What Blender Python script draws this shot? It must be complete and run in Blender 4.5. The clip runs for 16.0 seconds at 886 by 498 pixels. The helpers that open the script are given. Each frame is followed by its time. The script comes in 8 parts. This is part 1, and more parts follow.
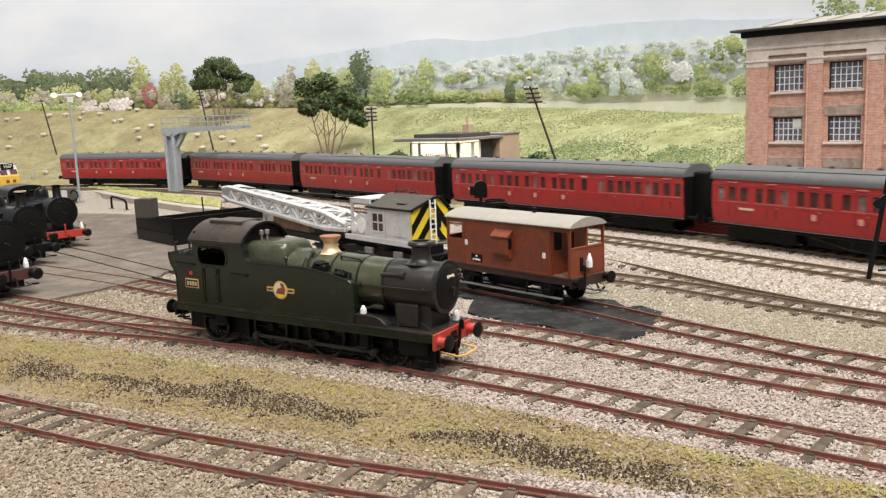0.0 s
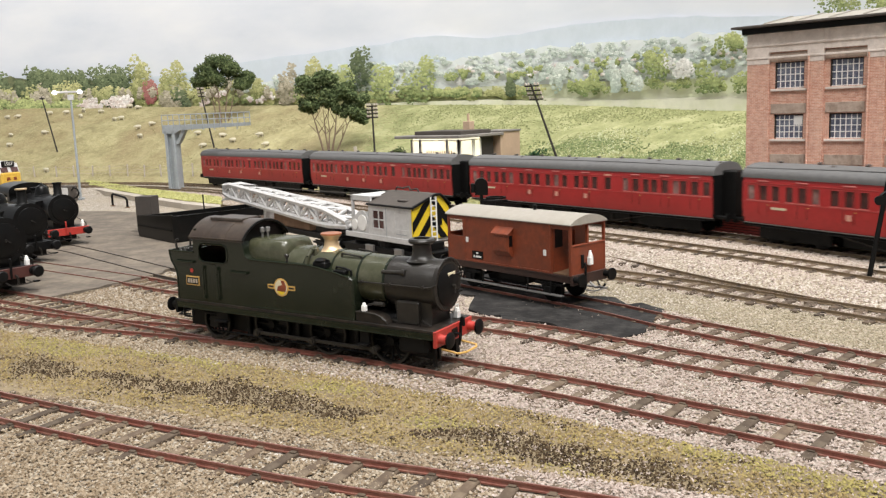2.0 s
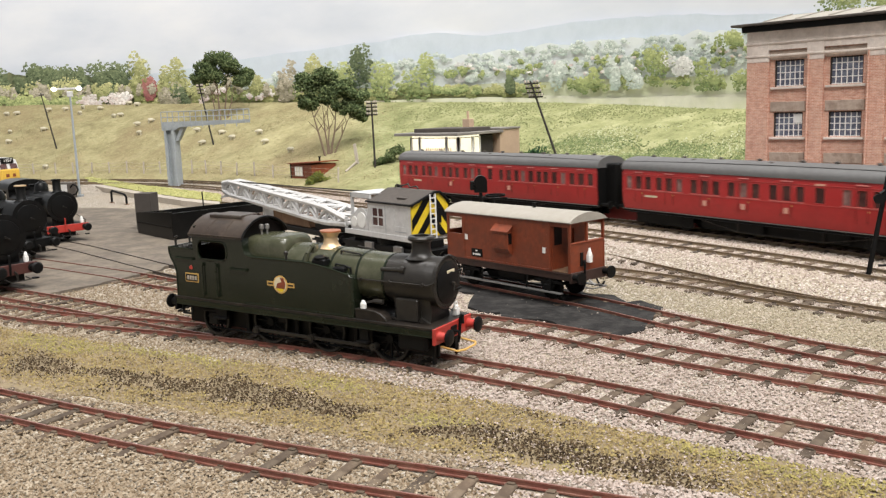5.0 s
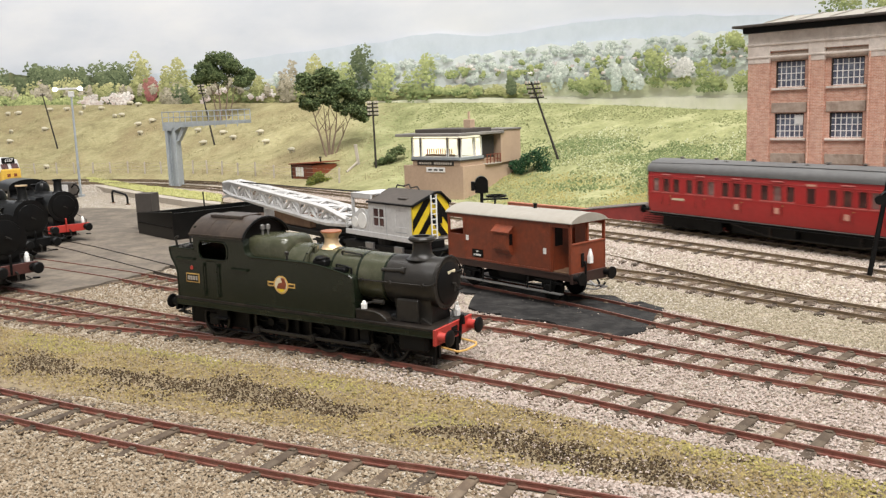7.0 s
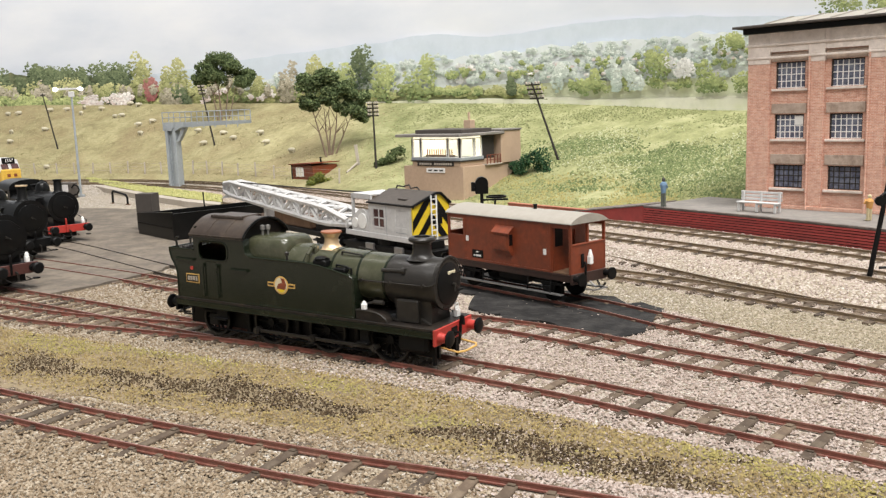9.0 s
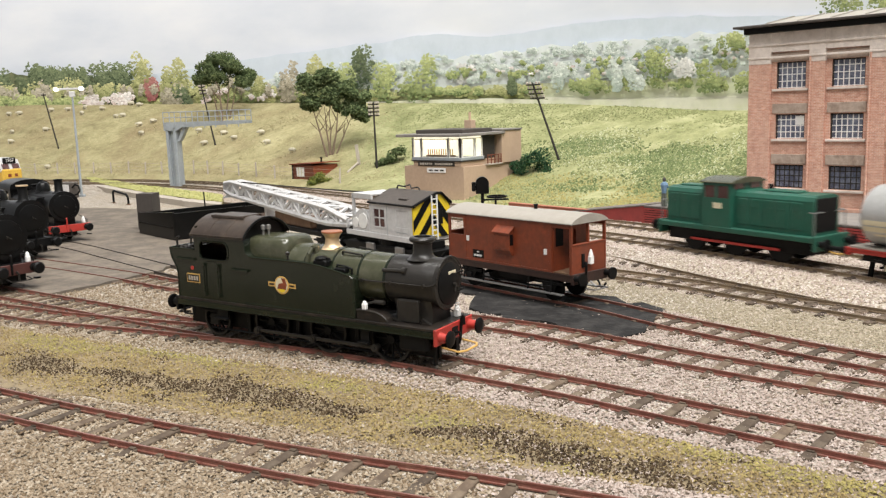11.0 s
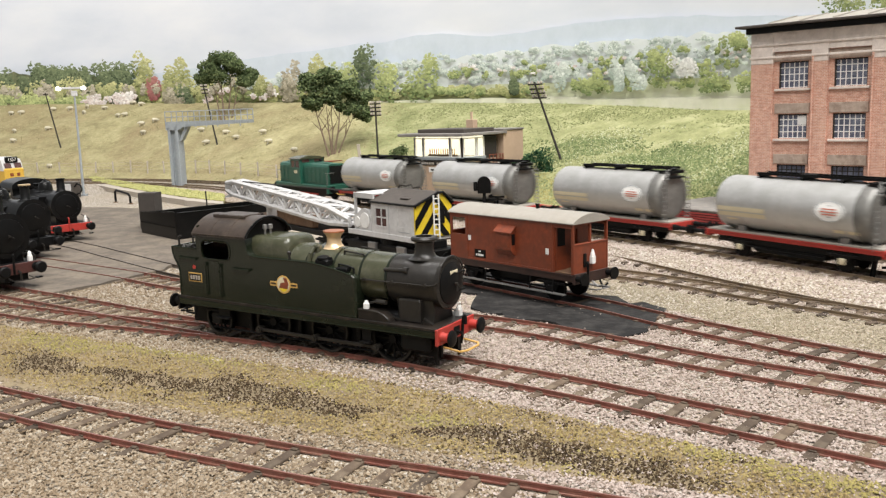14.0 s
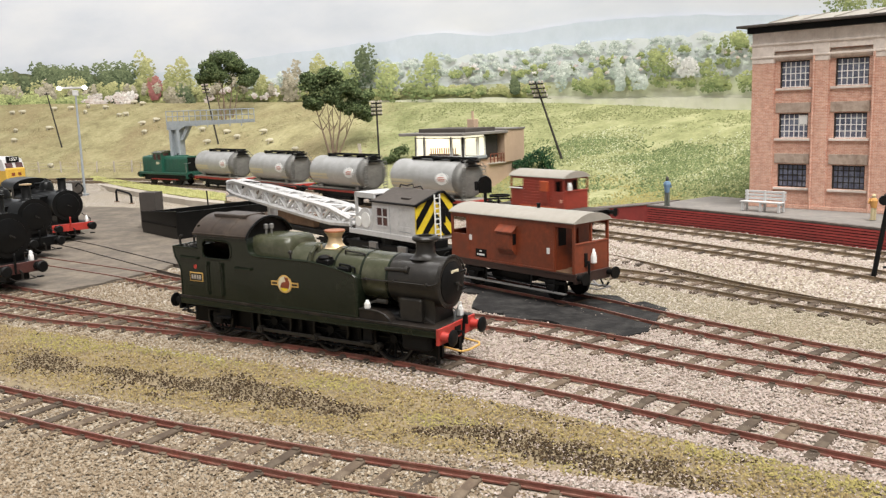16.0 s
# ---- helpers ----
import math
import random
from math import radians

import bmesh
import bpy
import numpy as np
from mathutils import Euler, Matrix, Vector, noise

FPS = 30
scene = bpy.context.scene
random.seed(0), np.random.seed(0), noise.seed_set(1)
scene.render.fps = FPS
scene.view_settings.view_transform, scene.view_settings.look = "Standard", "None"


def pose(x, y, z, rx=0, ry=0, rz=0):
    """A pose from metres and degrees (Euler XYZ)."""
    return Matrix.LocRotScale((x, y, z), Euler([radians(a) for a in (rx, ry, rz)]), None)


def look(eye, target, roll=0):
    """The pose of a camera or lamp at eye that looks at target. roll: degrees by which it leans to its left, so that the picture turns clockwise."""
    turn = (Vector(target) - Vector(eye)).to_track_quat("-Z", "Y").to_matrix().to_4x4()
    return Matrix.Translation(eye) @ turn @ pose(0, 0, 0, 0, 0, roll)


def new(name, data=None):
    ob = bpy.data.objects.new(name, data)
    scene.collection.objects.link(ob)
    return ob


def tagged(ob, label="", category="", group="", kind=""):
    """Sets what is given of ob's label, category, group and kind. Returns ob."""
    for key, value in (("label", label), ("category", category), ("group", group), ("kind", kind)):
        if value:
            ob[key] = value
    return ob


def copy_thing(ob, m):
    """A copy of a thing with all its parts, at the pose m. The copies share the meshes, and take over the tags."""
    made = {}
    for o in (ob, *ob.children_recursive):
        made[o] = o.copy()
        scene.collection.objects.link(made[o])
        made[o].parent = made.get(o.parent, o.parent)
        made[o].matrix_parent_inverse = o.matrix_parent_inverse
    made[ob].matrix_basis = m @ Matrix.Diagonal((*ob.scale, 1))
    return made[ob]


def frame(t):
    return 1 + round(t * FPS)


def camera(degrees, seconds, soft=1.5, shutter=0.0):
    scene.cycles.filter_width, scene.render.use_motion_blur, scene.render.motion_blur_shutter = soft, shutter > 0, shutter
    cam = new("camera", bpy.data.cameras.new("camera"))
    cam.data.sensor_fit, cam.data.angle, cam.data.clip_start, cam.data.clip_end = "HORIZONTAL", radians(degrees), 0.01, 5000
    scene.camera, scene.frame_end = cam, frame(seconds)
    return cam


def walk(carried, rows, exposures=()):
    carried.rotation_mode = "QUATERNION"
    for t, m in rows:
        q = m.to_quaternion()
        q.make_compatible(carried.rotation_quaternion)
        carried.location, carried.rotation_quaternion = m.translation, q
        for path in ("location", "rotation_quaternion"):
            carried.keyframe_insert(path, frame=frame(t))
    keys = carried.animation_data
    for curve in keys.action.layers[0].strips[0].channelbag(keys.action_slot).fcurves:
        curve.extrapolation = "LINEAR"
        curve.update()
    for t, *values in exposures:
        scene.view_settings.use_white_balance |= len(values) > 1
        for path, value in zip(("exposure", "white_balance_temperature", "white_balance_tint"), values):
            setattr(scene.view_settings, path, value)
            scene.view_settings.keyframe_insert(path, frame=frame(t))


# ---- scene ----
# A model railway yard at 4 mm to the foot. Plans are in millimetres and turned into metres by S.
S = 0.001
EYE = (0.0, 0.0, 0.0942)
cam = camera(53.79, 16.0, soft=1.3, shutter=0.5)


def aim(pitch, turn, roll, dx=0.0, dz=0.0):
    """Camera pose: degrees down, degrees to the right, roll; small shifts in mm."""
    e = Vector(EYE) + Vector((dx * S, 0, dz * S))
    a, b = radians(turn), radians(pitch)
    way = Vector((math.sin(a) * math.cos(b), math.cos(a) * math.cos(b), -math.sin(b)))
    return look(e, e + way, roll)


walk(cam, [
    (0, aim(8.868, 0.068, -2.151)),
    (0.5, aim(8.880, 0.057, -2.169)),
    (1, aim(8.932, 0.024, -2.186)),
    (1.5, aim(8.987, 0.017, -2.184)),
    (2, aim(9.045, 0.010, -2.188)),
    (2.5, aim(9.066, 0.014, -2.164)),
    (3, aim(9.079, 0.008, -2.146)),
    (3.5, aim(9.103, 0.025, -2.134)),
    (4, aim(9.162, 0.057, -2.129)),
    (6.5, aim(9.227, 0.000, -2.012)),
    (7, aim(9.176, -0.000, -2.002)),
    (7.5, aim(9.139, 0.000, -1.942)),
    (8, aim(9.139, 0.000, -1.942)),
    (8.5, aim(9.139, 0.000, -1.942)),
    (9, aim(9.139, 0.000, -1.942)),
    (11.5, aim(9.142, -0.056, -1.922)),
    (12, aim(9.141, -0.075, -1.911)),
    (12.5, aim(9.133, -0.101, -1.912)),
    (13, aim(9.123, -0.112, -1.898)),
    (13.5, aim(9.147, -0.125, -1.884)),
    (14, aim(9.165, -0.156, -1.891)),
    (14.5, aim(9.166, -0.192, -1.884)),
    (15, aim(9.149, -0.205, -1.879)),
    (15.5, aim(9.165, -0.216, -1.900)),
    (16, aim(9.193, -0.225, -1.905)),
])


# ---- light: a bright hall with rows of ceiling lamps ----
world = bpy.data.worlds.new("hall")
scene.world = world
world.use_nodes = True
bg = world.node_tree.nodes["Background"]
bg.inputs[0].default_value = (0.96, 0.98, 1.0, 1)
bg.inputs[1].default_value = 0.36


def hall_lamp(x, y, z, sx, sy, power, tx, ty, tz):
    d = bpy.data.lights.new("hall_lamp", "AREA")
    d.shape, d.size, d.size_y, d.energy, d.color = "RECTANGLE", sx, sy, power, (1.0, 0.975, 0.945)
    ob = new("hall_lamp", d)
    ob.matrix_world = look((x, y, z), (tx, ty, tz))
    return ob


hall_lamp(-0.1, -1.2, 2.4, 1.8, 0.5, 72, 0.3, 0.9, 0)
hall_lamp(0.75, -0.15, 2.3, 0.4, 1.8, 70, 0.4, 0.8, 0.0)
hall_lamp(0.0, 0.4, 2.3, 2.4, 0.12, 34, 0.05, 0.5, 0.0)
scene.view_settings.exposure = 0.0


# ---- materials ----
def ramp(nt, fac, stops):
    r = nt.nodes.new("ShaderNodeValToRGB")
    while len(r.color_ramp.elements) < len(stops):
        r.color_ramp.elements.new(0.5)
    for e, (p, c) in zip(r.color_ramp.elements, stops):
        e.position, e.color = p, (*c, 1)
    nt.links.new(fac, r.inputs[0])
    return r.outputs[0]


def shade(c, k):
    return tuple(min(1, v * k) for v in c)


def mix(nt, fac, a, b, mode="MIX"):
    m = nt.nodes.new("ShaderNodeMix")
    m.data_type, m.blend_type = "RGBA", mode
    for sock, v in ((m.inputs[0], fac), (m.inputs[6], a), (m.inputs[7], b)):
        if hasattr(v, "is_output"):
            nt.links.new(v, sock)
        else:
            sock.default_value = v if isinstance(v, (int, float)) else (*v, 1)
    return m.outputs[2]


def coords(nt, space="Object"):
    return nt.nodes.new("ShaderNodeTexCoord").outputs[space]


def noise_tex(nt, scale, detail=4, rough=0.6, vec=None):
    n = nt.nodes.new("ShaderNodeTexNoise")
    n.inputs["Scale"].default_value, n.inputs["Detail"].default_value, n.inputs["Roughness"].default_value = scale, detail, rough
    nt.links.new(vec if vec is not None else coords(nt), n.inputs["Vector"])
    return n.outputs["Fac"]


def bump(nt, bsdf, height, strength, dist):
    b = nt.nodes.new("ShaderNodeBump")
    b.inputs["Strength"].default_value, b.inputs["Distance"].default_value = strength, dist
    nt.links.new(height, b.inputs["Height"])
    nt.links.new(b.outputs[0], bsdf.inputs["Normal"])


def mat(name, c, rough=0.6, metal=0.0, var=0.25, grain=400, stain=25, relief=0.15, dust=None, dust_amt=0.0, spec=0.5, island=0.0, obj=0.0):
    """Painted or natural surface: fine grain, broad stains, optional dust and variation piece by piece."""
    m = bpy.data.materials.new(name)
    m.use_nodes = True
    nt = m.node_tree
    b = nt.nodes["Principled BSDF"]
    fine, broad = noise_tex(nt, grain), noise_tex(nt, stain, 5)
    col = ramp(nt, fine, [(0.25, shade(c, 1 - var)), (0.75, shade(c, 1 + var))])
    col = mix(nt, ramp(nt, broad, [(0.35, (0, 0, 0)), (0.7, (1, 1, 1))]), col, shade(c, 1 - var * 0.8), "MIX") if var else col
    if dust:
        d = ramp(nt, noise_tex(nt, stain * 3, 6, 0.7), [(0.45, (0, 0, 0)), (0.75, (dust_amt,) * 3)])
        col = mix(nt, d, col, dust)
    if island or obj:
        src = nt.nodes.new("ShaderNodeNewGeometry").outputs["Random Per Island"] if island else nt.nodes.new("ShaderNodeObjectInfo").outputs["Random"]
        k = island or obj
        col = mix(nt, 1.0, col, ramp(nt, src, [(0, (1 - k,) * 3), (1, (1, 1, 1))]), "MULTIPLY")
    nt.links.new(col, b.inputs["Base Color"])
    b.inputs["Roughness"].default_value, b.inputs["Metallic"].default_value = rough, metal
    b.inputs["Specular IOR Level"].default_value = spec
    if relief:
        bump(nt, b, fine, relief, 0.0006)
    return m


def islands(name, colours, rough=0.9, relief=0.0, grain=500):
    """Loose pieces in one mesh, each with its own colour from a range."""
    m = bpy.data.materials.new(name)
    m.use_nodes = True
    nt = m.node_tree
    b = nt.nodes["Principled BSDF"]
    src = nt.nodes.new("ShaderNodeNewGeometry").outputs["Random Per Island"]
    n = len(colours)
    col = ramp(nt, src, [((i + 0.5) / n, c) for i, c in enumerate(colours)])
    col = mix(nt, 0.35, col, mix(nt, noise_tex(nt, grain), (0.1, 0.1, 0.1), (1, 1, 1)), "SOFT_LIGHT")
    nt.links.new(col, b.inputs["Base Color"])
    b.inputs["Roughness"].default_value = rough
    b.inputs["Specular IOR Level"].default_value = 0.2
    return m


def glow(name, c, strength):
    m = bpy.data.materials.new(name)
    m.use_nodes = True
    b = m.node_tree.nodes["Principled BSDF"]
    b.inputs["Base Color"].default_value = (*c, 1)
    b.inputs["Emission Color"].default_value = (*c, 1)
    b.inputs["Emission Strength"].default_value = strength
    return m


M = {}
M["rail"] = mat("rail_rust", (0.21, 0.070, 0.05), 0.55, 0.1, 0.35, 600, 40, 0.2, (0.3, 0.2, 0.14), 0.5)
M["rail_brown"] = mat("rail_brown", (0.20, 0.145, 0.09), 0.5, 0.2, 0.3, 600, 40, 0.2, (0.32, 0.25, 0.17), 0.5)
M["railtop"] = mat("rail_steel", (0.26, 0.13, 0.105), 0.4, 0.4, 0.2, 500, 60, 0.05)
M["railtop_far"] = mat("rail_steel_far", (0.40, 0.34, 0.26), 0.35, 0.8, 0.2, 500, 60, 0.05)
M["sleeper"] = mat("sleeper_wood", (0.125, 0.085, 0.055), 0.9, 0, 0.4, 300, 40, 0.4, (0.27, 0.21, 0.145), 0.8, obj=0.6)
M["black"] = mat("black_paint", (0.004, 0.004, 0.004), 0.5, 0, 0.4, 500, 60, 0.1, (0.011, 0.010, 0.009), 0.5, spec=0.18)
M["black_gloss"] = mat("black_satin", (0.005, 0.005, 0.005), 0.28, 0, 0.3, 500, 60, 0.05, (0.013, 0.012, 0.011), 0.4, spec=0.2)
M["smoke"] = mat("smokebox_black", (0.020, 0.0175, 0.015), 0.34, 0, 0.4, 400, 60, 0.12, (0.034, 0.031, 0.026), 0.5, spec=0.35)
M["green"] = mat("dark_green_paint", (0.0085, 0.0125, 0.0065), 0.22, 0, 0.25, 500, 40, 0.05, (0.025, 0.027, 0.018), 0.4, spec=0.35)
# Lighter copy of the green with overhead light painted in, for upper surfaces.
M["green_top"] = mat("top_lit_green", (0.047, 0.049, 0.027), 0.25, 0, 0.2, 700, 60, 0.05, (0.13, 0.12, 0.085), 0.45)
M["roof_brown"] = mat("sooty_roof", (0.034, 0.023, 0.017), 0.38, 0, 0.35, 400, 50, 0.1, (0.10, 0.075, 0.055), 0.6)
M["red"] = mat("buffer_red", (0.42, 0.035, 0.025), 0.45, 0, 0.2, 500, 60, 0.05, (0.2, 0.04, 0.03), 0.6)
M["old_red"] = mat("grimy_red_brown", (0.07, 0.022, 0.017), 0.55, 0, 0.3, 500, 60, 0.1)
M["grime"] = mat("footplate_grime", (0.015, 0.012, 0.010), 0.45, 0, 0.4, 400, 50, 0.15, (0.05, 0.036, 0.026), 0.7, spec=0.3)
M["copper_rim"] = mat("copper_rim", (0.60, 0.22, 0.10), 0.35, 0.8, 0.15, 500, 60, 0.03)
M["copper"] = mat("copper", (0.84, 0.62, 0.38), 0.42, 0.7, 0.15, 500, 60, 0.03)
M["white"] = mat("white_paint", (0.78, 0.77, 0.74), 0.6, 0, 0.08, 500, 60, 0.05)
M["cream"] = mat("cream_paint", (0.62, 0.55, 0.38), 0.6, 0, 0.1, 500, 60, 0.05)
M["gold"] = mat("gold_line", (0.55, 0.33, 0.09), 0.5, 0, 0.1, 500, 60, 0.0)
M["steel"] = mat("bare_steel", (0.3, 0.29, 0.28), 0.4, 0.7, 0.2, 500, 60, 0.05)
M["maroon"] = mat("maroon_paint", (0.40, 0.026, 0.026), 0.32, 0, 0.15, 500, 12, 0.03, (0.12, 0.01, 0.01), 0.4)
M["coach_roof"] = mat("grey_roof", (0.115, 0.112, 0.11), 0.55, 0, 0.2, 300, 14, 0.08, (0.12, 0.12, 0.12), 0.5)
M["bauxite"] = mat("bauxite_brown", (0.205, 0.043, 0.016), 0.46, 0, 0.28, 500, 45, 0.08, (0.085, 0.028, 0.016), 0.75)
M["van_frame"] = mat("grimy_frame_brown", (0.045, 0.020, 0.014), 0.6, 0, 0.4, 400, 60, 0.1, (0.02, 0.014, 0.011), 0.8)
M["van_red"] = mat("faded_van_red", (0.27, 0.038, 0.022), 0.55, 0, 0.22, 500, 50, 0.08, (0.15, 0.03, 0.02), 0.6)
M["van_orange"] = mat("bright_van_orange", (0.40, 0.075, 0.025), 0.5, 0, 0.15, 500, 50, 0.05)
M["van_roof"] = mat("pale_van_roof", (0.31, 0.285, 0.245), 0.6, 0, 0.12, 300, 30, 0.06, (0.25, 0.225, 0.185), 0.7)
M["tank"] = mat("silver_grey_tank", (0.47, 0.465, 0.45), 0.34, 0.35, 0.10, 400, 16, 0.04, (0.24, 0.23, 0.20), 0.6)
# Darker mottled grey for one barrel end, its band and the ladders.
M["tank_end"] = mat("darker_grey_tank_end", (0.20, 0.195, 0.18), 0.42, 0.3, 0.25, 400, 40, 0.05, (0.09, 0.085, 0.08), 0.6)
M["dgreen"] = mat("diesel_green", (0.014, 0.085, 0.055), 0.4, 0, 0.2, 500, 40, 0.05, (0.04, 0.07, 0.05), 0.4)
M["yellow"] = mat("warning_yellow", (0.72, 0.52, 0.02), 0.5, 0, 0.1, 500, 60, 0.03, (0.4, 0.3, 0.05), 0.4)
M["nose_yellow"] = mat("faded_nose_yellow", (0.62, 0.38, 0.05), 0.5, 0, 0.15, 500, 60, 0.03, (0.4, 0.27, 0.08), 0.5)
M["crane_grey"] = mat("pale_grey_paint", (0.57, 0.56, 0.55), 0.5, 0, 0.12, 500, 60, 0.05, (0.3, 0.29, 0.28), 0.5)
M["wood"] = mat("brown_timber", (0.16, 0.085, 0.045), 0.7, 0, 0.35, 350, 40, 0.2, (0.25, 0.17, 0.1), 0.4)
M["steel_blue"] = mat("blue_grey_steel", (0.31, 0.335, 0.35), 0.5, 0, 0.15, 400, 30, 0.08, (0.2, 0.22, 0.24), 0.5)
M["concrete"] = mat("concrete", (0.42, 0.37, 0.31), 0.85, 0, 0.15, 350, 20, 0.15, (0.3, 0.26, 0.21), 0.5)
M["render"] = mat("buff_render", (0.46, 0.33, 0.23), 0.85, 0, 0.12, 350, 18, 0.12, (0.35, 0.25, 0.17), 0.5)
M["felt"] = mat("grey_felt", (0.065, 0.054, 0.046), 0.8, 0, 0.2, 300, 30, 0.15)
M["pole"] = mat("dark_creosote", (0.03, 0.025, 0.02), 0.8, 0, 0.3, 400, 50, 0.2)
M["asphalt"] = mat("yard_concrete", (0.125, 0.102, 0.08), 0.9, 0, 0.4, 250, 16, 0.3, (0.25, 0.205, 0.15), 0.8)
M["ash"] = mat("ash_black", (0.016, 0.015, 0.0145), 0.85, 0, 0.5, 300, 25, 0.6, (0.06, 0.056, 0.052), 0.7, spec=0.25)
M["platform_top"] = mat("platform_paving", (0.185, 0.17, 0.155), 0.9, 0, 0.15, 300, 20, 0.2, (0.33, 0.3, 0.26), 0.5)
M["platform_edge"] = mat("platform_edge", (0.12, 0.10, 0.09), 0.85, 0, 0.35, 300, 40, 0.2, (0.3, 0.26, 0.22), 0.6)
M["redbrick"] = mat("platform_red_brick", (0.38, 0.055, 0.048), 0.8, 0, 0.25, 300, 18, 0.2, (0.15, 0.04, 0.035), 0.5, obj=0.3)
M["stone_band"] = mat("stone_band", (0.74, 0.65, 0.58), 0.85, 0, 0.15, 350, 15, 0.15, (0.28, 0.2, 0.15), 0.6)
M["stone_head"] = mat("stained_stone_head", (0.46, 0.36, 0.29), 0.85, 0, 0.25, 350, 30, 0.15, (0.13, 0.075, 0.05), 0.85)
M["dwarf_red"] = mat("low_wall_brick", (0.42, 0.16, 0.10), 0.85, 0, 0.2, 350, 20, 0.2)
M["sheep"] = mat("sheep_wool", (0.52, 0.475, 0.36), 0.9, 0, 0.1, 400, 60, 0.2)
M["leaf_dark"] = islands("dark_leaves", [(0.045, 0.065, 0.028), (0.10, 0.135, 0.055), (0.19, 0.225, 0.10), (0.07, 0.10, 0.042)])
M["leaf_bush"] = islands("bush_leaves", [(0.02, 0.05, 0.025), (0.03, 0.08, 0.035), (0.05, 0.10, 0.04)])
M["leaf_light"] = islands("light_leaves", [(0.16, 0.18, 0.04), (0.22, 0.22, 0.05), (0.10, 0.13, 0.04)])
M["bark"] = mat("bark", (0.20, 0.145, 0.10), 0.9, 0, 0.3, 400, 40, 0.3)


def ballast_material():
    m = bpy.data.materials.new("ballast_ground")
    m.use_nodes = True
    nt = m.node_tree
    b = nt.nodes["Principled BSDF"]
    v = nt.nodes.new("ShaderNodeTexVoronoi")
    v.inputs["Scale"].default_value = 700
    nt.links.new(coords(nt), v.inputs["Vector"])
    stone = ramp(nt, v.outputs["Color"], [(0.1, (0.29, 0.255, 0.21)), (0.5, (0.43, 0.39, 0.335)), (0.9, (0.56, 0.525, 0.475))])
    gap = ramp(nt, v.outputs["Distance"], [(0.3, (1, 1, 1)), (0.75, (0.45, 0.39, 0.32))])
    col = mix(nt, 1.0, stone, gap, "MULTIPLY")
    patch = noise_tex(nt, 9, 5)
    col = mix(nt, ramp(nt, patch, [(0.42, (0, 0, 0)), (0.62, (0.5, 0.5, 0.5))]), col, (0.32, 0.265, 0.19))
    nt.links.new(col, b.inputs["Base Color"])
    b.inputs["Roughness"].default_value = 0.95
    b.inputs["Specular IOR Level"].default_value = 0.2
    bump(nt, b, v.outputs["Distance"], 0.5, -0.0012)
    return m


M["ballast"] = ballast_material()
M["stones"] = islands("ballast_stones", [(0.190, 0.146, 0.115), (0.294, 0.235, 0.198), (0.361, 0.295, 0.256), (0.399, 0.333, 0.293), (0.323, 0.261, 0.223), (0.446, 0.376, 0.338)])
M["stones_warm"] = islands("warm_ballast_stones", [(0.13, 0.092, 0.056), (0.20, 0.15, 0.10), (0.245, 0.19, 0.13), (0.29, 0.232, 0.165), (0.215, 0.165, 0.11), (0.35, 0.295, 0.225)])
M["rail_dark"] = mat("sunk_rail", (0.07, 0.055, 0.045), 0.5, 0.3, 0.3, 600, 40, 0.1)
M["stones_tan"] = islands("tan_stones", [(0.216, 0.179, 0.120), (0.296, 0.257, 0.184), (0.352, 0.312, 0.228), (0.272, 0.234, 0.160)])
M["earth"] = mat("brown_earth", (0.22, 0.17, 0.10), 0.95, 0, 0.35, 300, 30, 0.4)
M["turf"] = islands("dry_turf", [(0.20, 0.145, 0.07), (0.27, 0.20, 0.09), (0.31, 0.245, 0.105), (0.24, 0.175, 0.085), (0.34, 0.275, 0.115)])
M["turf_dark"] = islands("burnt_turf", [(0.032, 0.021, 0.012), (0.095, 0.064, 0.033), (0.055, 0.036, 0.02)])
M["turf_green"] = islands("yellow_green_turf", [(0.29, 0.245, 0.09), (0.25, 0.215, 0.085), (0.33, 0.28, 0.10)])
M["tuft_green"] = islands("field_tufts", [(0.15, 0.165, 0.07), (0.19, 0.205, 0.09), (0.24, 0.25, 0.115), (0.28, 0.29, 0.14)])
M["weed_dark"] = islands("dark_weeds", [(0.085, 0.11, 0.045), (0.13, 0.16, 0.065), (0.18, 0.21, 0.09)])
M["verge_green"] = islands("verge_grass", [(0.30, 0.29, 0.10), (0.36, 0.35, 0.14), (0.42, 0.40, 0.18), (0.24, 0.25, 0.09)])
M["tuft_pale"] = islands("seed_heads", [(0.36, 0.37, 0.22), (0.30, 0.33, 0.16), (0.44, 0.45, 0.31)])
M["tuft_dry"] = islands("dry_tufts", [(0.30, 0.26, 0.14), (0.24, 0.21, 0.11), (0.36, 0.32, 0.18)])


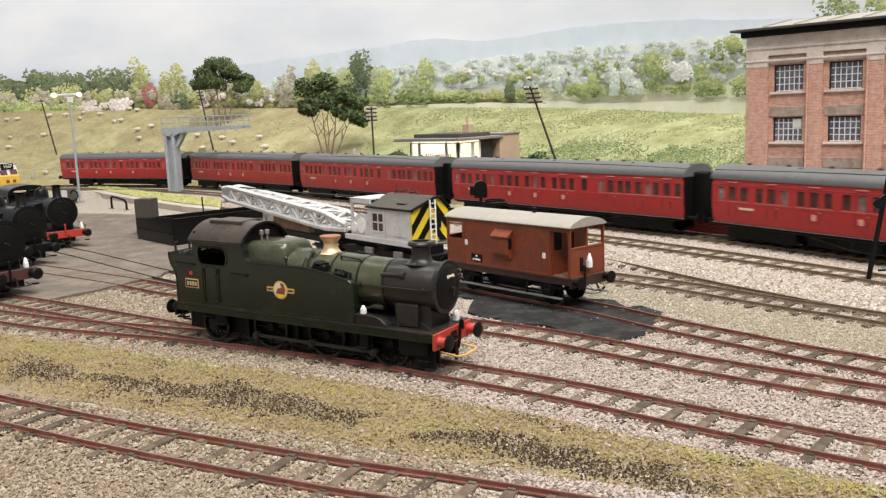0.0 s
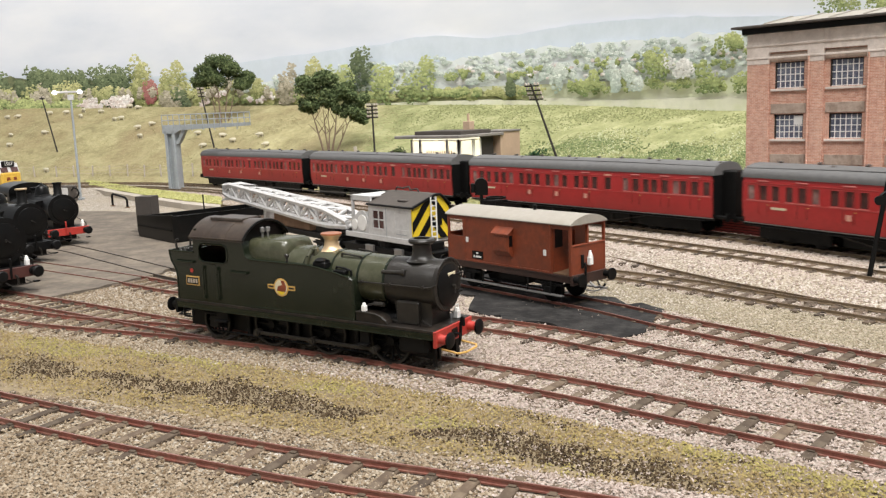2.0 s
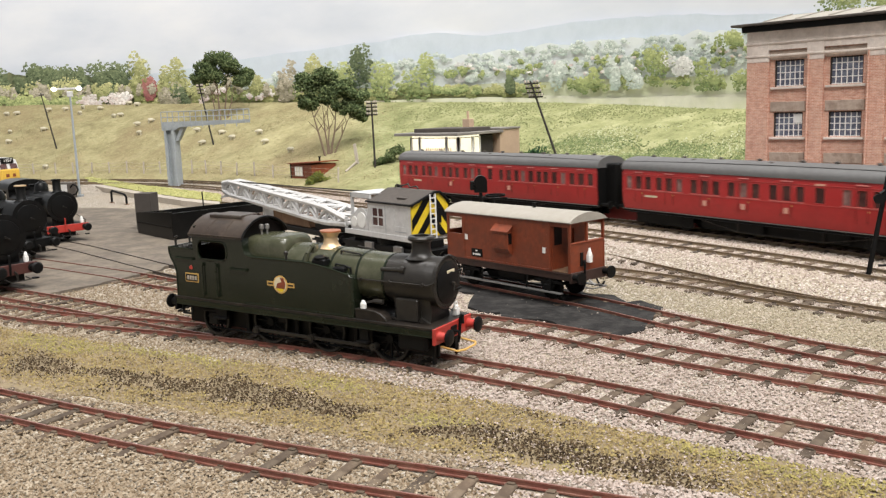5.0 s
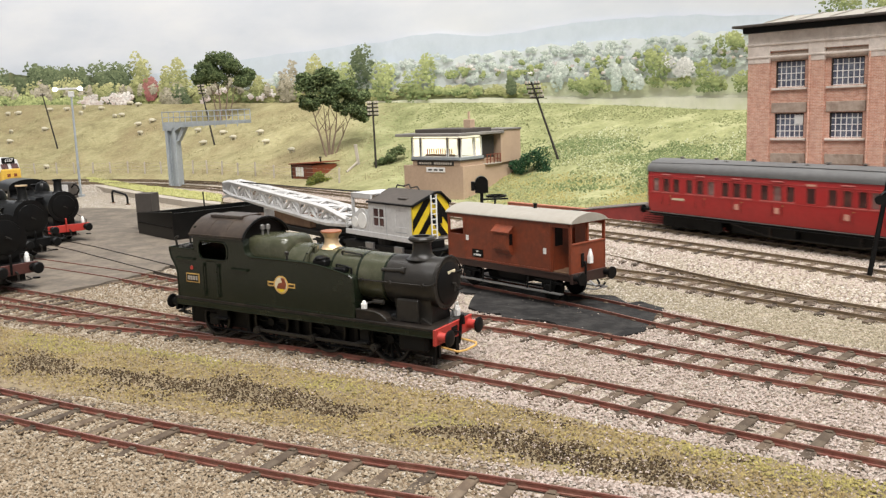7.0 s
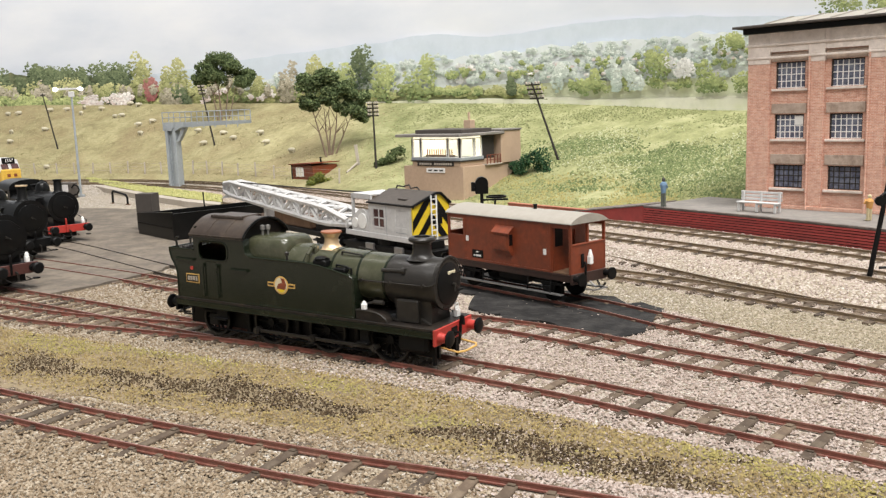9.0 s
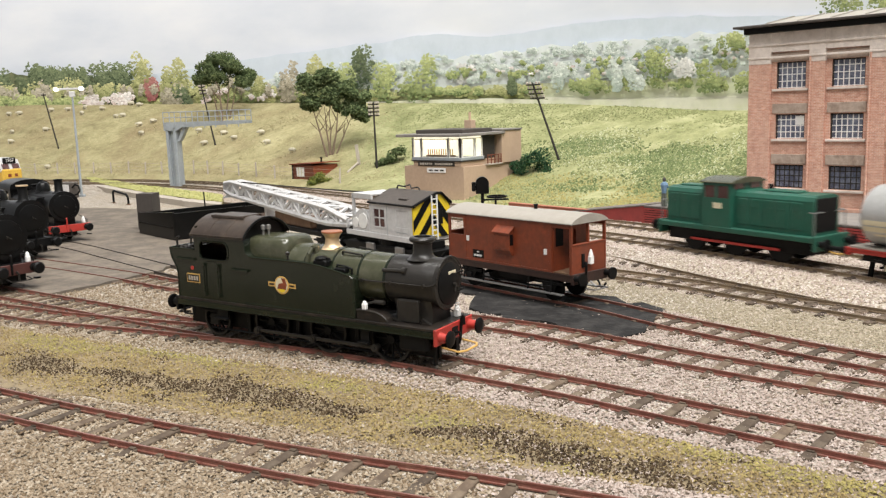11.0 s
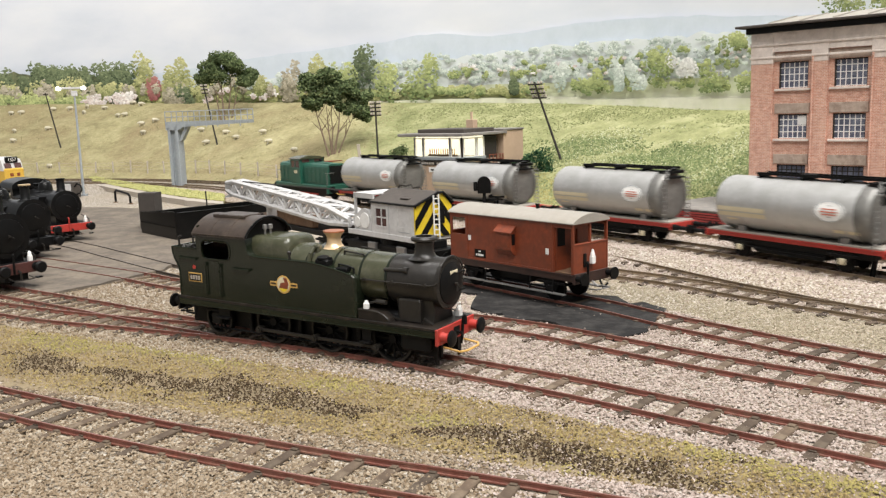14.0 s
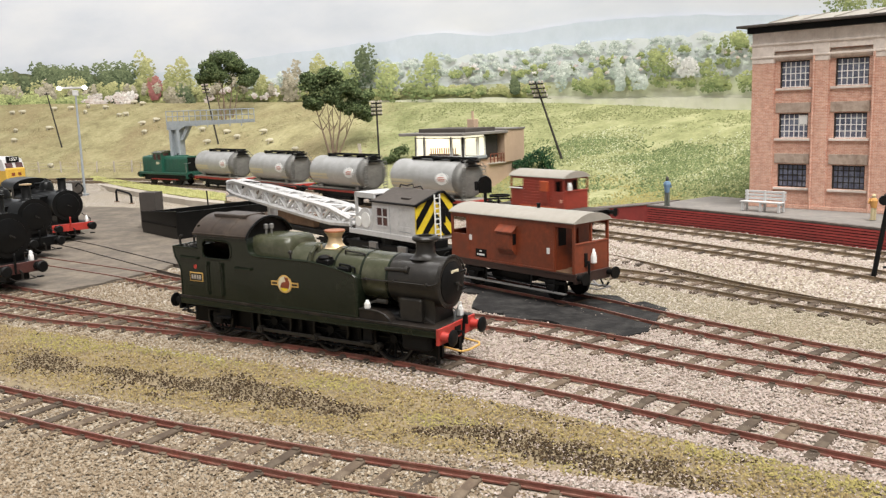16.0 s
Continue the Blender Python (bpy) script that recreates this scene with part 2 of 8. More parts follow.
def field_material():
    m = bpy.data.materials.new("field_grass")
    m.use_nodes = True
    nt = m.node_tree
    b = nt.nodes["Principled BSDF"]
    fine, mid, broad = noise_tex(nt, 160, 5, 0.7), noise_tex(nt, 28, 5, 0.65), noise_tex(nt, 4.0, 4)
    green = ramp(nt, mid, [(0.3, (0.155, 0.165, 0.075)), (0.5, (0.245, 0.25, 0.125)), (0.72, (0.34, 0.335, 0.19))])
    dry = ramp(nt, mid, [(0.3, (0.20, 0.175, 0.095)), (0.5, (0.285, 0.255, 0.14)), (0.72, (0.36, 0.325, 0.19))])
    worn = ramp(nt, noise_tex(nt, 8, 6, 0.65), [(0.45, (0, 0, 0)), (0.68, (0.75, 0.75, 0.75))])
    dry = mix(nt, worn, dry, (0.235, 0.18, 0.105))
    sep = nt.nodes.new("ShaderNodeSeparateXYZ")
    nt.links.new(coords(nt), sep.inputs[0])
    add = nt.nodes.new("ShaderNodeMath")
    add.operation = "MULTIPLY_ADD"
    nt.links.new(broad, add.inputs[0])
    add.inputs[1].default_value = 0.35
    nt.links.new(sep.outputs[0], add.inputs[2])
    col = mix(nt, ramp(nt, add.outputs[0], [(0.0, (0, 0, 0)), (0.12, (1, 1, 1))]), dry, green)
    col = mix(nt, 0.6, col, mix(nt, fine, (0.2, 0.2, 0.2), (0.9, 0.9, 0.85)), "OVERLAY")
    nt.links.new(col, b.inputs["Base Color"])
    b.inputs["Roughness"].default_value = 1.0
    b.inputs["Specular IOR Level"].default_value = 0.1
    bump(nt, b, fine, 0.6, 0.002)
    return m


M["field"] = field_material()


def brick_material(name, c1, c2, mortar, sx, sz):
    m = bpy.data.materials.new(name)
    m.use_nodes = True
    nt = m.node_tree
    b = nt.nodes["Principled BSDF"]
    sep = nt.nodes.new("ShaderNodeSeparateXYZ")
    nt.links.new(coords(nt), sep.inputs[0])
    add = nt.nodes.new("ShaderNodeMath")
    nt.links.new(sep.outputs[0], add.inputs[0])
    nt.links.new(sep.outputs[1], add.inputs[1])
    com = nt.nodes.new("ShaderNodeCombineXYZ")
    nt.links.new(add.outputs[0], com.inputs[0])
    nt.links.new(sep.outputs[2], com.inputs[1])
    t = nt.nodes.new("ShaderNodeTexBrick")
    nt.links.new(com.outputs[0], t.inputs["Vector"])
    t.inputs["Scale"].default_value = 1
    t.inputs["Brick Width"].default_value, t.inputs["Row Height"].default_value, t.inputs["Mortar Size"].default_value = sx, sz, sz * 0.1
    for k, v in (("Color1", c1), ("Color2", c2), ("Mortar", mortar)):
        t.inputs[k].default_value = (*v, 1)
    stain = noise_tex(nt, 22, 6, 0.7)
    col = mix(nt, ramp(nt, stain, [(0.35, (0.0,) * 3), (0.75, (0.65,) * 3)]), t.outputs["Color"], (0.56, 0.37, 0.28))
    col = mix(nt, ramp(nt, noise_tex(nt, 300), [(0.4, (0.0,) * 3), (0.8, (0.5,) * 3)]), col, (0.30, 0.12, 0.08))
    nt.links.new(col, b.inputs["Base Color"])
    b.inputs["Roughness"].default_value = 0.9
    bump(nt, b, t.outputs["Fac"], 0.4, -0.0003)
    return m


M["brick"] = brick_material("orange_brick", (0.72, 0.41, 0.30), (0.56, 0.26, 0.18), (0.76, 0.60, 0.50), 0.003, 0.001)


# ---- mesh helpers, in millimetres ----
class Geo:
    def __init__(self):
        self.v, self.f, self.mi = [], [], []

    def add(self, vs, fs, mi=0):
        n = len(self.v)
        self.v += [tuple(p) for p in vs]
        self.f += [tuple(i + n for i in f) for f in fs]
        self.mi += [mi] * len(fs)
        return self

    def box(self, x0, x1, y0, y1, z0, z1, c=0.0, m=None, mi=0):
        """Box with chamfered edges of c mm, optionally moved by the matrix m."""
        if c <= 0:
            vs = [(x, y, z) for x in (x0, x1) for y in (y0, y1) for z in (z0, z1)]
            fs = [(0, 1, 3, 2), (4, 6, 7, 5), (0, 4, 5, 1), (2, 3, 7, 6), (0, 2, 6, 4), (1, 5, 7, 3)]
        else:
            c = min(c, (x1 - x0) / 2.01, (y1 - y0) / 2.01, (z1 - z0) / 2.01)
            vs, idx = [], {}
            for i, (x, sx) in enumerate(((x0, 1), (x1, -1))):
                for j, (y, sy) in enumerate(((y0, 1), (y1, -1))):
                    for k, (z, sz) in enumerate(((z0, 1), (z1, -1))):
                        for a in range(3):
                            idx[i, j, k, a] = len(vs)
                            vs.append((x if a == 0 else x + sx * c, y if a == 1 else y + sy * c, z if a == 2 else z + sz * c))
            fs = []
            g = lambda i, j, k, a: idx[i, j, k, a]
            for i in (0, 1):
                fs.append((g(i, 0, 0, 0), g(i, 1, 0, 0), g(i, 1, 1, 0), g(i, 0, 1, 0)))
                fs.append((g(0, i, 0, 1), g(1, i, 0, 1), g(1, i, 1, 1), g(0, i, 1, 1)))
                fs.append((g(0, 0, i, 2), g(1, 0, i, 2), g(1, 1, i, 2), g(0, 1, i, 2)))
            for i in (0, 1):
                for j in (0, 1):
                    fs.append((g(i, j, 0, 0), g(i, j, 1, 0), g(i, j, 1, 1), g(i, j, 0, 1)))
                    fs.append((g(i, 0, j, 0), g(i, 1, j, 0), g(i, 1, j, 2), g(i, 0, j, 2)))
                    fs.append((g(0, i, j, 1), g(1, i, j, 1), g(1, i, j, 2), g(0, i, j, 2)))
                    for k in (0, 1):
                        fs.append((g(i, j, k, 0), g(i, j, k, 1), g(i, j, k, 2)))
        if m is not None:
            vs = [m @ Vector(v) for v in vs]
        return self.add(vs, fs, mi)

    def cyl(self, p, q, r0, r1=None, n=12, caps=True, mi=0):
        p, q = Vector(p), Vector(q)
        r1 = r0 if r1 is None else r1
        a = (q - p).normalized()
        u = a.orthogonal().normalized()
        w = a.cross(u)
        vs = []
        for c, r in ((p, r0), (q, r1)):
            vs += [c + (u * math.cos(2 * math.pi * i / n) + w * math.sin(2 * math.pi * i / n)) * r for i in range(n)]
        fs = [(i, (i + 1) % n, n + (i + 1) % n, n + i) for i in range(n)]
        if caps:
            fs += [tuple(range(n))[::-1], tuple(range(n, 2 * n))]
        return self.add(vs, fs, mi)

    def lathe(self, c, axis, prof, n=20, mi=0, caps=True):
        """Turned shape: prof is a list of (distance along the axis, radius)."""
        c, a = Vector(c), Vector(axis).normalized()
        u = a.orthogonal().normalized()
        w = a.cross(u)
        vs, fs = [], []
        for d, r in prof:
            vs += [c + a * d + (u * math.cos(2 * math.pi * i / n) + w * math.sin(2 * math.pi * i / n)) * max(r, 1e-3) for i in range(n)]
        for k in range(len(prof) - 1):
            fs += [(k * n + i, k * n + (i + 1) % n, (k + 1) * n + (i + 1) % n, (k + 1) * n + i) for i in range(n)]
        if caps:
            fs += [tuple(range(n))[::-1], tuple(range((len(prof) - 1) * n, len(prof) * n))]
        return self.add(vs, fs, mi)

    def prism(self, prof, a0, a1, axis="x", mi=0):
        """Closed outline in the other two axes, pushed from a0 to a1 along the axis."""
        n = len(prof)
        put = {"x": lambda a, p: (a, p[0], p[1]), "y": lambda a, p: (p[0], a, p[1]), "z": lambda a, p: (p[0], p[1], a)}[axis]
        vs = [put(a0, p) for p in prof] + [put(a1, p) for p in prof]
        fs = [(i, (i + 1) % n, n + (i + 1) % n, n + i) for i in range(n)] + [tuple(range(n))[::-1], tuple(range(n, 2 * n))]
        return self.add(vs, fs, mi)

    def tube(self, pts, r, n=6, mi=0):
        for p, q in zip(pts, pts[1:]):
            self.cyl(p, q, r, r, n, True, mi)
        return self

    def wall(self, x0, x1, z0, z1, holes, y0, y1, mi=0, cuts=()):
        """Upright slab in the xz plane from y0 to y1 with rectangular holes (hx0, hx1, hz0, hz1) cut through."""
        xs = sorted({x0, x1, *[h[0] for h in holes], *[h[1] for h in holes]})
        zs = sorted({z0, z1, *cuts, *[h[2] for h in holes], *[h[3] for h in holes]})
        nx, nz = len(xs), len(zs)
        solid = lambda i, k: 0 <= i < nx - 1 and 0 <= k < nz - 1 and not any(h[0] < (xs[i] + xs[i + 1]) / 2 < h[1] and h[2] < (zs[k] + zs[k + 1]) / 2 < h[3] for h in holes)
        vs = [(x, y, z) for y in (y0, y1) for x in xs for z in zs]
        at = lambda s, i, k: s * nx * nz + i * nz + k
        fs = []
        for i in range(nx - 1):
            for k in range(nz - 1):
                if not solid(i, k):
                    continue
                fs.append((at(0, i, k), at(0, i + 1, k), at(0, i + 1, k + 1), at(0, i, k + 1)))
                fs.append((at(1, i, k), at(1, i, k + 1), at(1, i + 1, k + 1), at(1, i + 1, k)))
                if not solid(i - 1, k):
                    fs.append((at(0, i, k), at(0, i, k + 1), at(1, i, k + 1), at(1, i, k)))
                if not solid(i + 1, k):
                    fs.append((at(0, i + 1, k), at(1, i + 1, k), at(1, i + 1, k + 1), at(0, i + 1, k + 1)))
                if not solid(i, k - 1):
                    fs.append((at(0, i, k), at(1, i, k), at(1, i + 1, k), at(0, i + 1, k)))
                if not solid(i, k + 1):
                    fs.append((at(0, i, k + 1), at(0, i + 1, k + 1), at(1, i + 1, k + 1), at(1, i, k + 1)))
        return self.add(vs, fs, mi)

    def mesh(self, name, mats, smooth=False):
        me = bpy.data.meshes.new(name)
        me.from_pydata([(x * S, y * S, z * S) for x, y, z in self.v], [], self.f)
        for mm in mats if isinstance(mats, (list, tuple)) else [mats]:
            me.materials.append(mm)
        if any(self.mi):
            me.polygons.foreach_set("material_index", self.mi)
        bm = bmesh.new()
        bm.from_mesh(me)
        bmesh.ops.recalc_face_normals(bm, faces=bm.faces)
        if smooth:
            for f in bm.faces:
                f.smooth = True
            for e in bm.edges:
                if len(e.link_faces) == 2 and e.calc_face_angle(0) > 0.6:
                    e.smooth = False
        bm.to_mesh(me)
        bm.free()
        return me


def G():
    return Geo()


def put(x, y, z=0.0, rz=0.0, rx=0.0, ry=0.0):
    """A pose from millimetres and degrees."""
    return pose(x * S, y * S, z * S, rx, ry, rz)


def thing(name, m, label, category, group="", kind=""):
    ob = new(name)
    ob.empty_display_size = 0.01
    ob.matrix_world = m
    return tagged(ob, label, category, group, kind)


def part(name, geo, material, parent, label="", m=None, smooth=False):
    """Links one mesh as a part under a thing or a part; m: its pose in the parent's space."""
    me = geo if isinstance(geo, bpy.types.Mesh) else geo.mesh(name, material, smooth)
    ob = new(name, me)
    ob.parent = parent
    if m is not None:
        ob.matrix_basis = m
    return tagged(ob, label) if label else ob


def solo(name, geo, material, label, category, m=None, kind="", group="", smooth=False):
    ob = new(name, geo.mesh(name, material, smooth))
    if m is not None:
        ob.matrix_world = m
    return tagged(ob, label, category, group, kind)


def lettering(name, text, size, m, material, parent, depth=0.05):
    """Raised letters of the built-in font, lying in their own xy plane."""
    c = bpy.data.curves.new(name, "FONT")
    c.body, c.size, c.extrude, c.align_x, c.align_y = text, size * S, depth * S, "CENTER", "CENTER"
    ob = new(name, c)
    me = bpy.data.meshes.new_from_object(ob.evaluated_get(bpy.context.evaluated_depsgraph_get()))
    bpy.data.objects.remove(ob)
    me.materials.clear()
    me.materials.append(material)
    return part(name, me, material, parent, m=m)


# ---- plan: the lines of the tracks ----
def line(points, step=4.0):
    """A smooth line through plan points: places every step mm with the way ahead."""
    P = [np.array(p, float) for p in points]
    P = [2 * P[0] - P[1]] + P + [2 * P[-1] - P[-2]]
    raw = []
    for i in range(1, len(P) - 2):
        p0, p1, p2, p3 = P[i - 1:i + 3]
        n = max(2, int(np.linalg.norm(p2 - p1) / 3))
        for k in range(n):
            t = k / n
            raw.append(0.5 * (2 * p1 + (p2 - p0) * t + (2 * p0 - 5 * p1 + 4 * p2 - p3) * t * t + (3 * p1 - p0 - 3 * p2 + p3) * t ** 3))
    raw.append(P[-2])
    raw = np.array(raw)
    d = np.concatenate([[0], np.cumsum(np.linalg.norm(np.diff(raw, axis=0), axis=1))])
    s = np.arange(0, d[-1], step)
    return np.stack([np.interp(s, d, raw[:, 0]), np.interp(s, d, raw[:, 1])], 1)


class Way:
    def __init__(self, points, off=0.0):
        self.p = line(points)
        if off:
            t = np.gradient(self.p, axis=0)
            t /= np.linalg.norm(t, axis=1)[:, None]
            self.p = line((self.p + np.stack([t[:, 1], -t[:, 0]], 1) * off)[::12])
        self.s = np.concatenate([[0], np.cumsum(np.linalg.norm(np.diff(self.p, axis=0), axis=1))])
        self.length = self.s[-1]

    def at(self, s):
        s0 = min(max(s, 0), self.length)
        q = np.array([np.interp(s0, self.s, self.p[:, k]) for k in (0, 1)])
        if s != s0:
            a, b = (self.p[0], self.p[1]) if s < 0 else (self.p[-2], self.p[-1])
            q = q + (b - a) / np.linalg.norm(b - a) * (s - s0)
        return q

    def ride(self, s, half, z=0.0):
        """Pose of a vehicle whose bogies run half mm before and behind s."""
        a, b = self.at(s - half), self.at(s + half)
        c = (a + b) / 2
        return put(c[0], c[1], z, math.degrees(math.atan2(b[1] - a[1], b[0] - a[0])))


MAIN_POINTS = [(-1086, 1288), (-995, 1329), (-899, 1356), (-799, 1368), (-700, 1365), (-601, 1347), (-507, 1315), (-418, 1269), (-337, 1210), (-263, 1143), (-197, 1068), (-135, 990), (-74, 910), (-12, 832), (50, 754), (112, 675), (171, 594), (225, 510), (274, 423), (318, 333), (356, 241), (390, 130), (415, 0), (435, -150), (450, -300)]
PLATFORM_LINE = Way(MAIN_POINTS)
GOODS_LINE = Way(MAIN_POINTS, 50)
FRONT_LINE = Way([(-330, 402), (-240, 342), (-150, 287), (-103, 260), (-63, 239), (-29, 222), (0, 209), (60, 180), (120, 150)])
TANK_LINE = Way([(-420, 545), (-330, 494), (-229, 440), (-190, 418), (-133, 393), (-95, 375), (-62, 357), (-37, 342), (-14, 327), (7, 311), (26, 297), (43, 284), (58, 271), (73, 258), (98, 237), (140, 203), (200, 155)])
MIDDLE_LINE = Way([(-420, 690), (-330, 628), (-205, 535), (-155, 493), (-90, 447), (-20, 403), (25, 374), (51, 352), (86, 317), (116, 290), (136, 273), (200, 218)])
VAN_LINE = Way([(-260, 850), (-170, 722), (-100, 625), (-60, 570), (-30, 530), (-5, 499), (18, 471), (46, 438), (72, 407), (91, 379), (100, 366), (117, 345), (133, 324), (147, 308), (156, 298), (230, 205)])
LOOP_LINE = Way([(-260, 970), (-180, 880), (-90, 780), (-20, 690), (32, 622), (75, 581), (106, 549), (135, 494), (154, 455), (172, 423), (187, 397), (198, 383), (260, 300)])
SIDING_LINE = Way([(-200, 850), (-120, 745), (-30, 632), (20, 565), (60, 520), (94, 485), (124, 453), (144, 425), (162, 401), (180, 380), (190, 367), (250, 290)])
LEAD_LINE = Way([(-420, 606), (-330, 545), (-243, 482), (-192, 446), (-140, 408), (-95, 377)])
SHED_LINE = Way([(-470, 840), (-380, 754), (-285, 664), (-235, 610), (-172, 541), (-110, 480), (-60, 433), (-20, 403)])
MAIN_Z = 5.5


# ---- ground ----
YARD_Z = -1.9


def base_ground():
    g = G()
    xs, ys = np.linspace(-2600, 2600, 60), np.linspace(-700, 3200, 60)
    vs = [(x, y, YARD_Z - 0.6) for y in ys for x in xs]
    fs = [(j * 60 + i, j * 60 + i + 1, (j + 1) * 60 + i + 1, (j + 1) * 60 + i) for j in range(59) for i in range(59)]
    g.add(vs, fs)
    return solo("ground", g, M["ballast"], "pale grey-brown ballast ground of the yard", "ground", kind="structure")


base_ground()


def sweep(way, prof, s0=0.0, s1=None, step=12.0, closed=True):
    """A section (offset to the near side, height) drawn along a track line."""
    g = G()
    s1 = way.length if s1 is None else s1
    ss = np.linspace(s0, s1, max(2, int((s1 - s0) / step)))
    rows = []
    for s in ss:
        a, b = way.at(s - 2), way.at(s + 2)
        d = (b - a) / np.linalg.norm(b - a)
        n = np.array([d[1], -d[0]])
        c = way.at(s)
        rows.append([(*(c + n * o), z) for o, z in prof])
    k = len(prof)
    vs = [p for r in rows for p in r]
    fs = []
    for i in range(len(rows) - 1):
        for j in range(k if closed else k - 1):
            a, b = i * k + j, i * k + (j + 1) % k
            fs.append((a, b, b + k, a + k))
    if closed:
        fs += [tuple(range(k)), tuple(range((len(rows) - 1) * k, len(rows) * k))]
    return g.add(vs, fs)


solo("ballast_bank", sweep(PLATFORM_LINE, [(-34, -4.2), (-24, MAIN_Z - 1.95), (78, MAIN_Z - 1.95), (100, -4.2)], 30), M["ballast"],
     "pale ballast bank under the double main line", "ballast", kind="structure")


def sleeper_mesh():
    g = G()
    g.box(-1.75, 1.75, -14.5, 14.5, -2.0, 0, 0.25)
    for y in (-8.25, 8.25):
        g.box(-1.1, 1.1, y - 1.3, y + 1.3, 0, 0.45, 0.15)
    return g.mesh("sleeper", M["sleeper"])


SLEEPER = sleeper_mesh()
rng = random.Random(4)


def track(name, way, z, label, s0=0.0, s1=None, rail="rail", top="railtop", gap=11.2, sleepers=True):
    """Two flat-bottomed rails on sleepers; z is the height of the rail head."""
    ob = thing(name, Matrix(), label, "track", "yard tracks", "structure")
    s1 = way.length if s1 is None else s1
    for o in (-8.6, 8.6):
        prof = [(o - 0.55, z - 2.0), (o - 0.55, z - 1.55), (o - 0.2, z - 1.35), (o - 0.2, z - 0.75), (o - 0.34, z - 0.5), (o - 0.34, z - 0.02),
                (o + 0.34, z - 0.02), (o + 0.34, z - 0.5), (o + 0.2, z - 0.75), (o + 0.2, z - 1.35), (o + 0.55, z - 1.55), (o + 0.55, z - 2.0)]
        r = part("rail", sweep(way, prof, s0, s1, 10), M[rail], ob)
        part("rail_head", sweep(way, [(o - 0.27, z - 0.1), (o - 0.27, z + 0.03), (o + 0.27, z + 0.03), (o + 0.27, z - 0.1)], s0, s1, 10), M[top], r, "worn bright rail head")
    if sleepers:
        s, n = s0 + 4, 0
        while s < s1 and n < 300:
            a, b = way.at(s - 2), way.at(s + 2)
            c = way.at(s)
            if c[1] > 60:
                part("sleeper", SLEEPER, None, ob, m=put(c[0] + rng.uniform(-.6, .6), c[1] + rng.uniform(-.6, .6), z - 1.38 + rng.uniform(-.25, .12), math.degrees(math.atan2(b[1] - a[1], b[0] - a[0])) + rng.uniform(-3.5, 3.5)))
                n += 1
            s += gap
    return ob


track("front_track", FRONT_LINE, 0, "rust-red rails on brown timber sleepers in ballast")
track("tank_track", TANK_LINE, 0, "rust-red rails on timber sleepers beside the grass strip", 60)
track("middle_track", MIDDLE_LINE, 0, "rust-red siding rails running out of the concrete yard", 60)
track("van_track", VAN_LINE, 0, "rust-red siding rails set in black ash under the brake van")
track("loop_track", LOOP_LINE, 0.3, "brown loop rails joining at a turnout", rail="rail_brown", top="railtop_far")
track("siding_track", SIDING_LINE, 0, "brown siding rails joining at a turnout", rail="rail_brown", top="railtop_far")
track("lead_track", LEAD_LINE, 0.02, "rust-red rails of the yard lead joining the near line")
track("shed_track", SHED_LINE, 0, "dark rails sunk in the concrete yard", 0, None, "rail_dark", "rail_dark", 11.2, False)
track("platform_track", PLATFORM_LINE, MAIN_Z, "brown main line rails beside the brick platform", 60, 2150, "rail_brown", "railtop_far")
track("goods_track", GOODS_LINE, MAIN_Z, "brown main line rails on pale ballast", 60, 2100, "rail_brown", "railtop_far")

# concrete yard with sunk rails, ash pad below the van, pale path by the gantry
def slab(name, pts, z0, z1, material, label, category, jag=0.0, seed=1):
    r = random.Random(seed)
    out = []
    for (ax, ay), (bx, by) in zip(pts, pts[1:] + pts[:1]):
        n = max(1, int(math.hypot(bx - ax, by - ay) / 8)) if jag else 1
        for i in range(n):
            out.append((ax + (bx - ax) * i / n + r.uniform(-jag, jag), ay + (by - ay) * i / n + r.uniform(-jag, jag)))
    return solo(name, G().prism(out, z0, z1, "z"), M[material], label, category, kind="structure")


slab("yard_floor", [(-420, 500), (-267, 517), (-236, 487), (-222, 477), (-203, 502), (-178, 545), (-176, 600), (-190, 690), (-225, 830), (-330, 930), (-700, 1100), (-900, 900)], -4.5, -0.55, "asphalt",
     "stained brown-grey concrete yard floor with sunk rails", "yard floor", 2.0)
slab("ash_patch", [(-10, 480), (10, 452), (11, 410), (40, 378), (62, 354), (72, 350), (96, 381), (101, 392), (60, 450), (20, 500)], -4.5, -1.3, "ash", "oily black ash patch under the brake van", "ash", 6.0, 3)
slab("path", [(-523, 1305), (-430, 1167), (-351, 1060), (-286, 978), (-234, 925), (-226, 895), (-276, 945), (-338, 1021), (-413, 1120), (-502, 1248)], -4.5, MAIN_Z - 1.65, "concrete", "pale concrete path beside the main line", "path", 1.0, 5)


# ---- field and painted backdrop ----
DEPTH_FIT = np.polyfit([-0.75, -0.5, -0.3, -0.1, 0.05, 0.2, 0.35, 0.5, 0.75], [1820, 1800, 1680, 1480, 1300, 1130, 980, 860, 700], 4)


def depth(k):
    return float(np.polyval(DEPTH_FIT, k))


def foot(k):
    return float(np.interp(k, [-0.75, -0.45, -0.25, 0.0, 0.15, 0.3, 0.75], [138, 136, 122, 106, 98, 86, 78]))


EDGE = np.array([PLATFORM_LINE.at(s) for s in np.arange(0, PLATFORM_LINE.length, 6)])
EDGE = EDGE[EDGE[:, 1] > 80]
EDGE_K = EDGE[:, 0] / EDGE[:, 1]


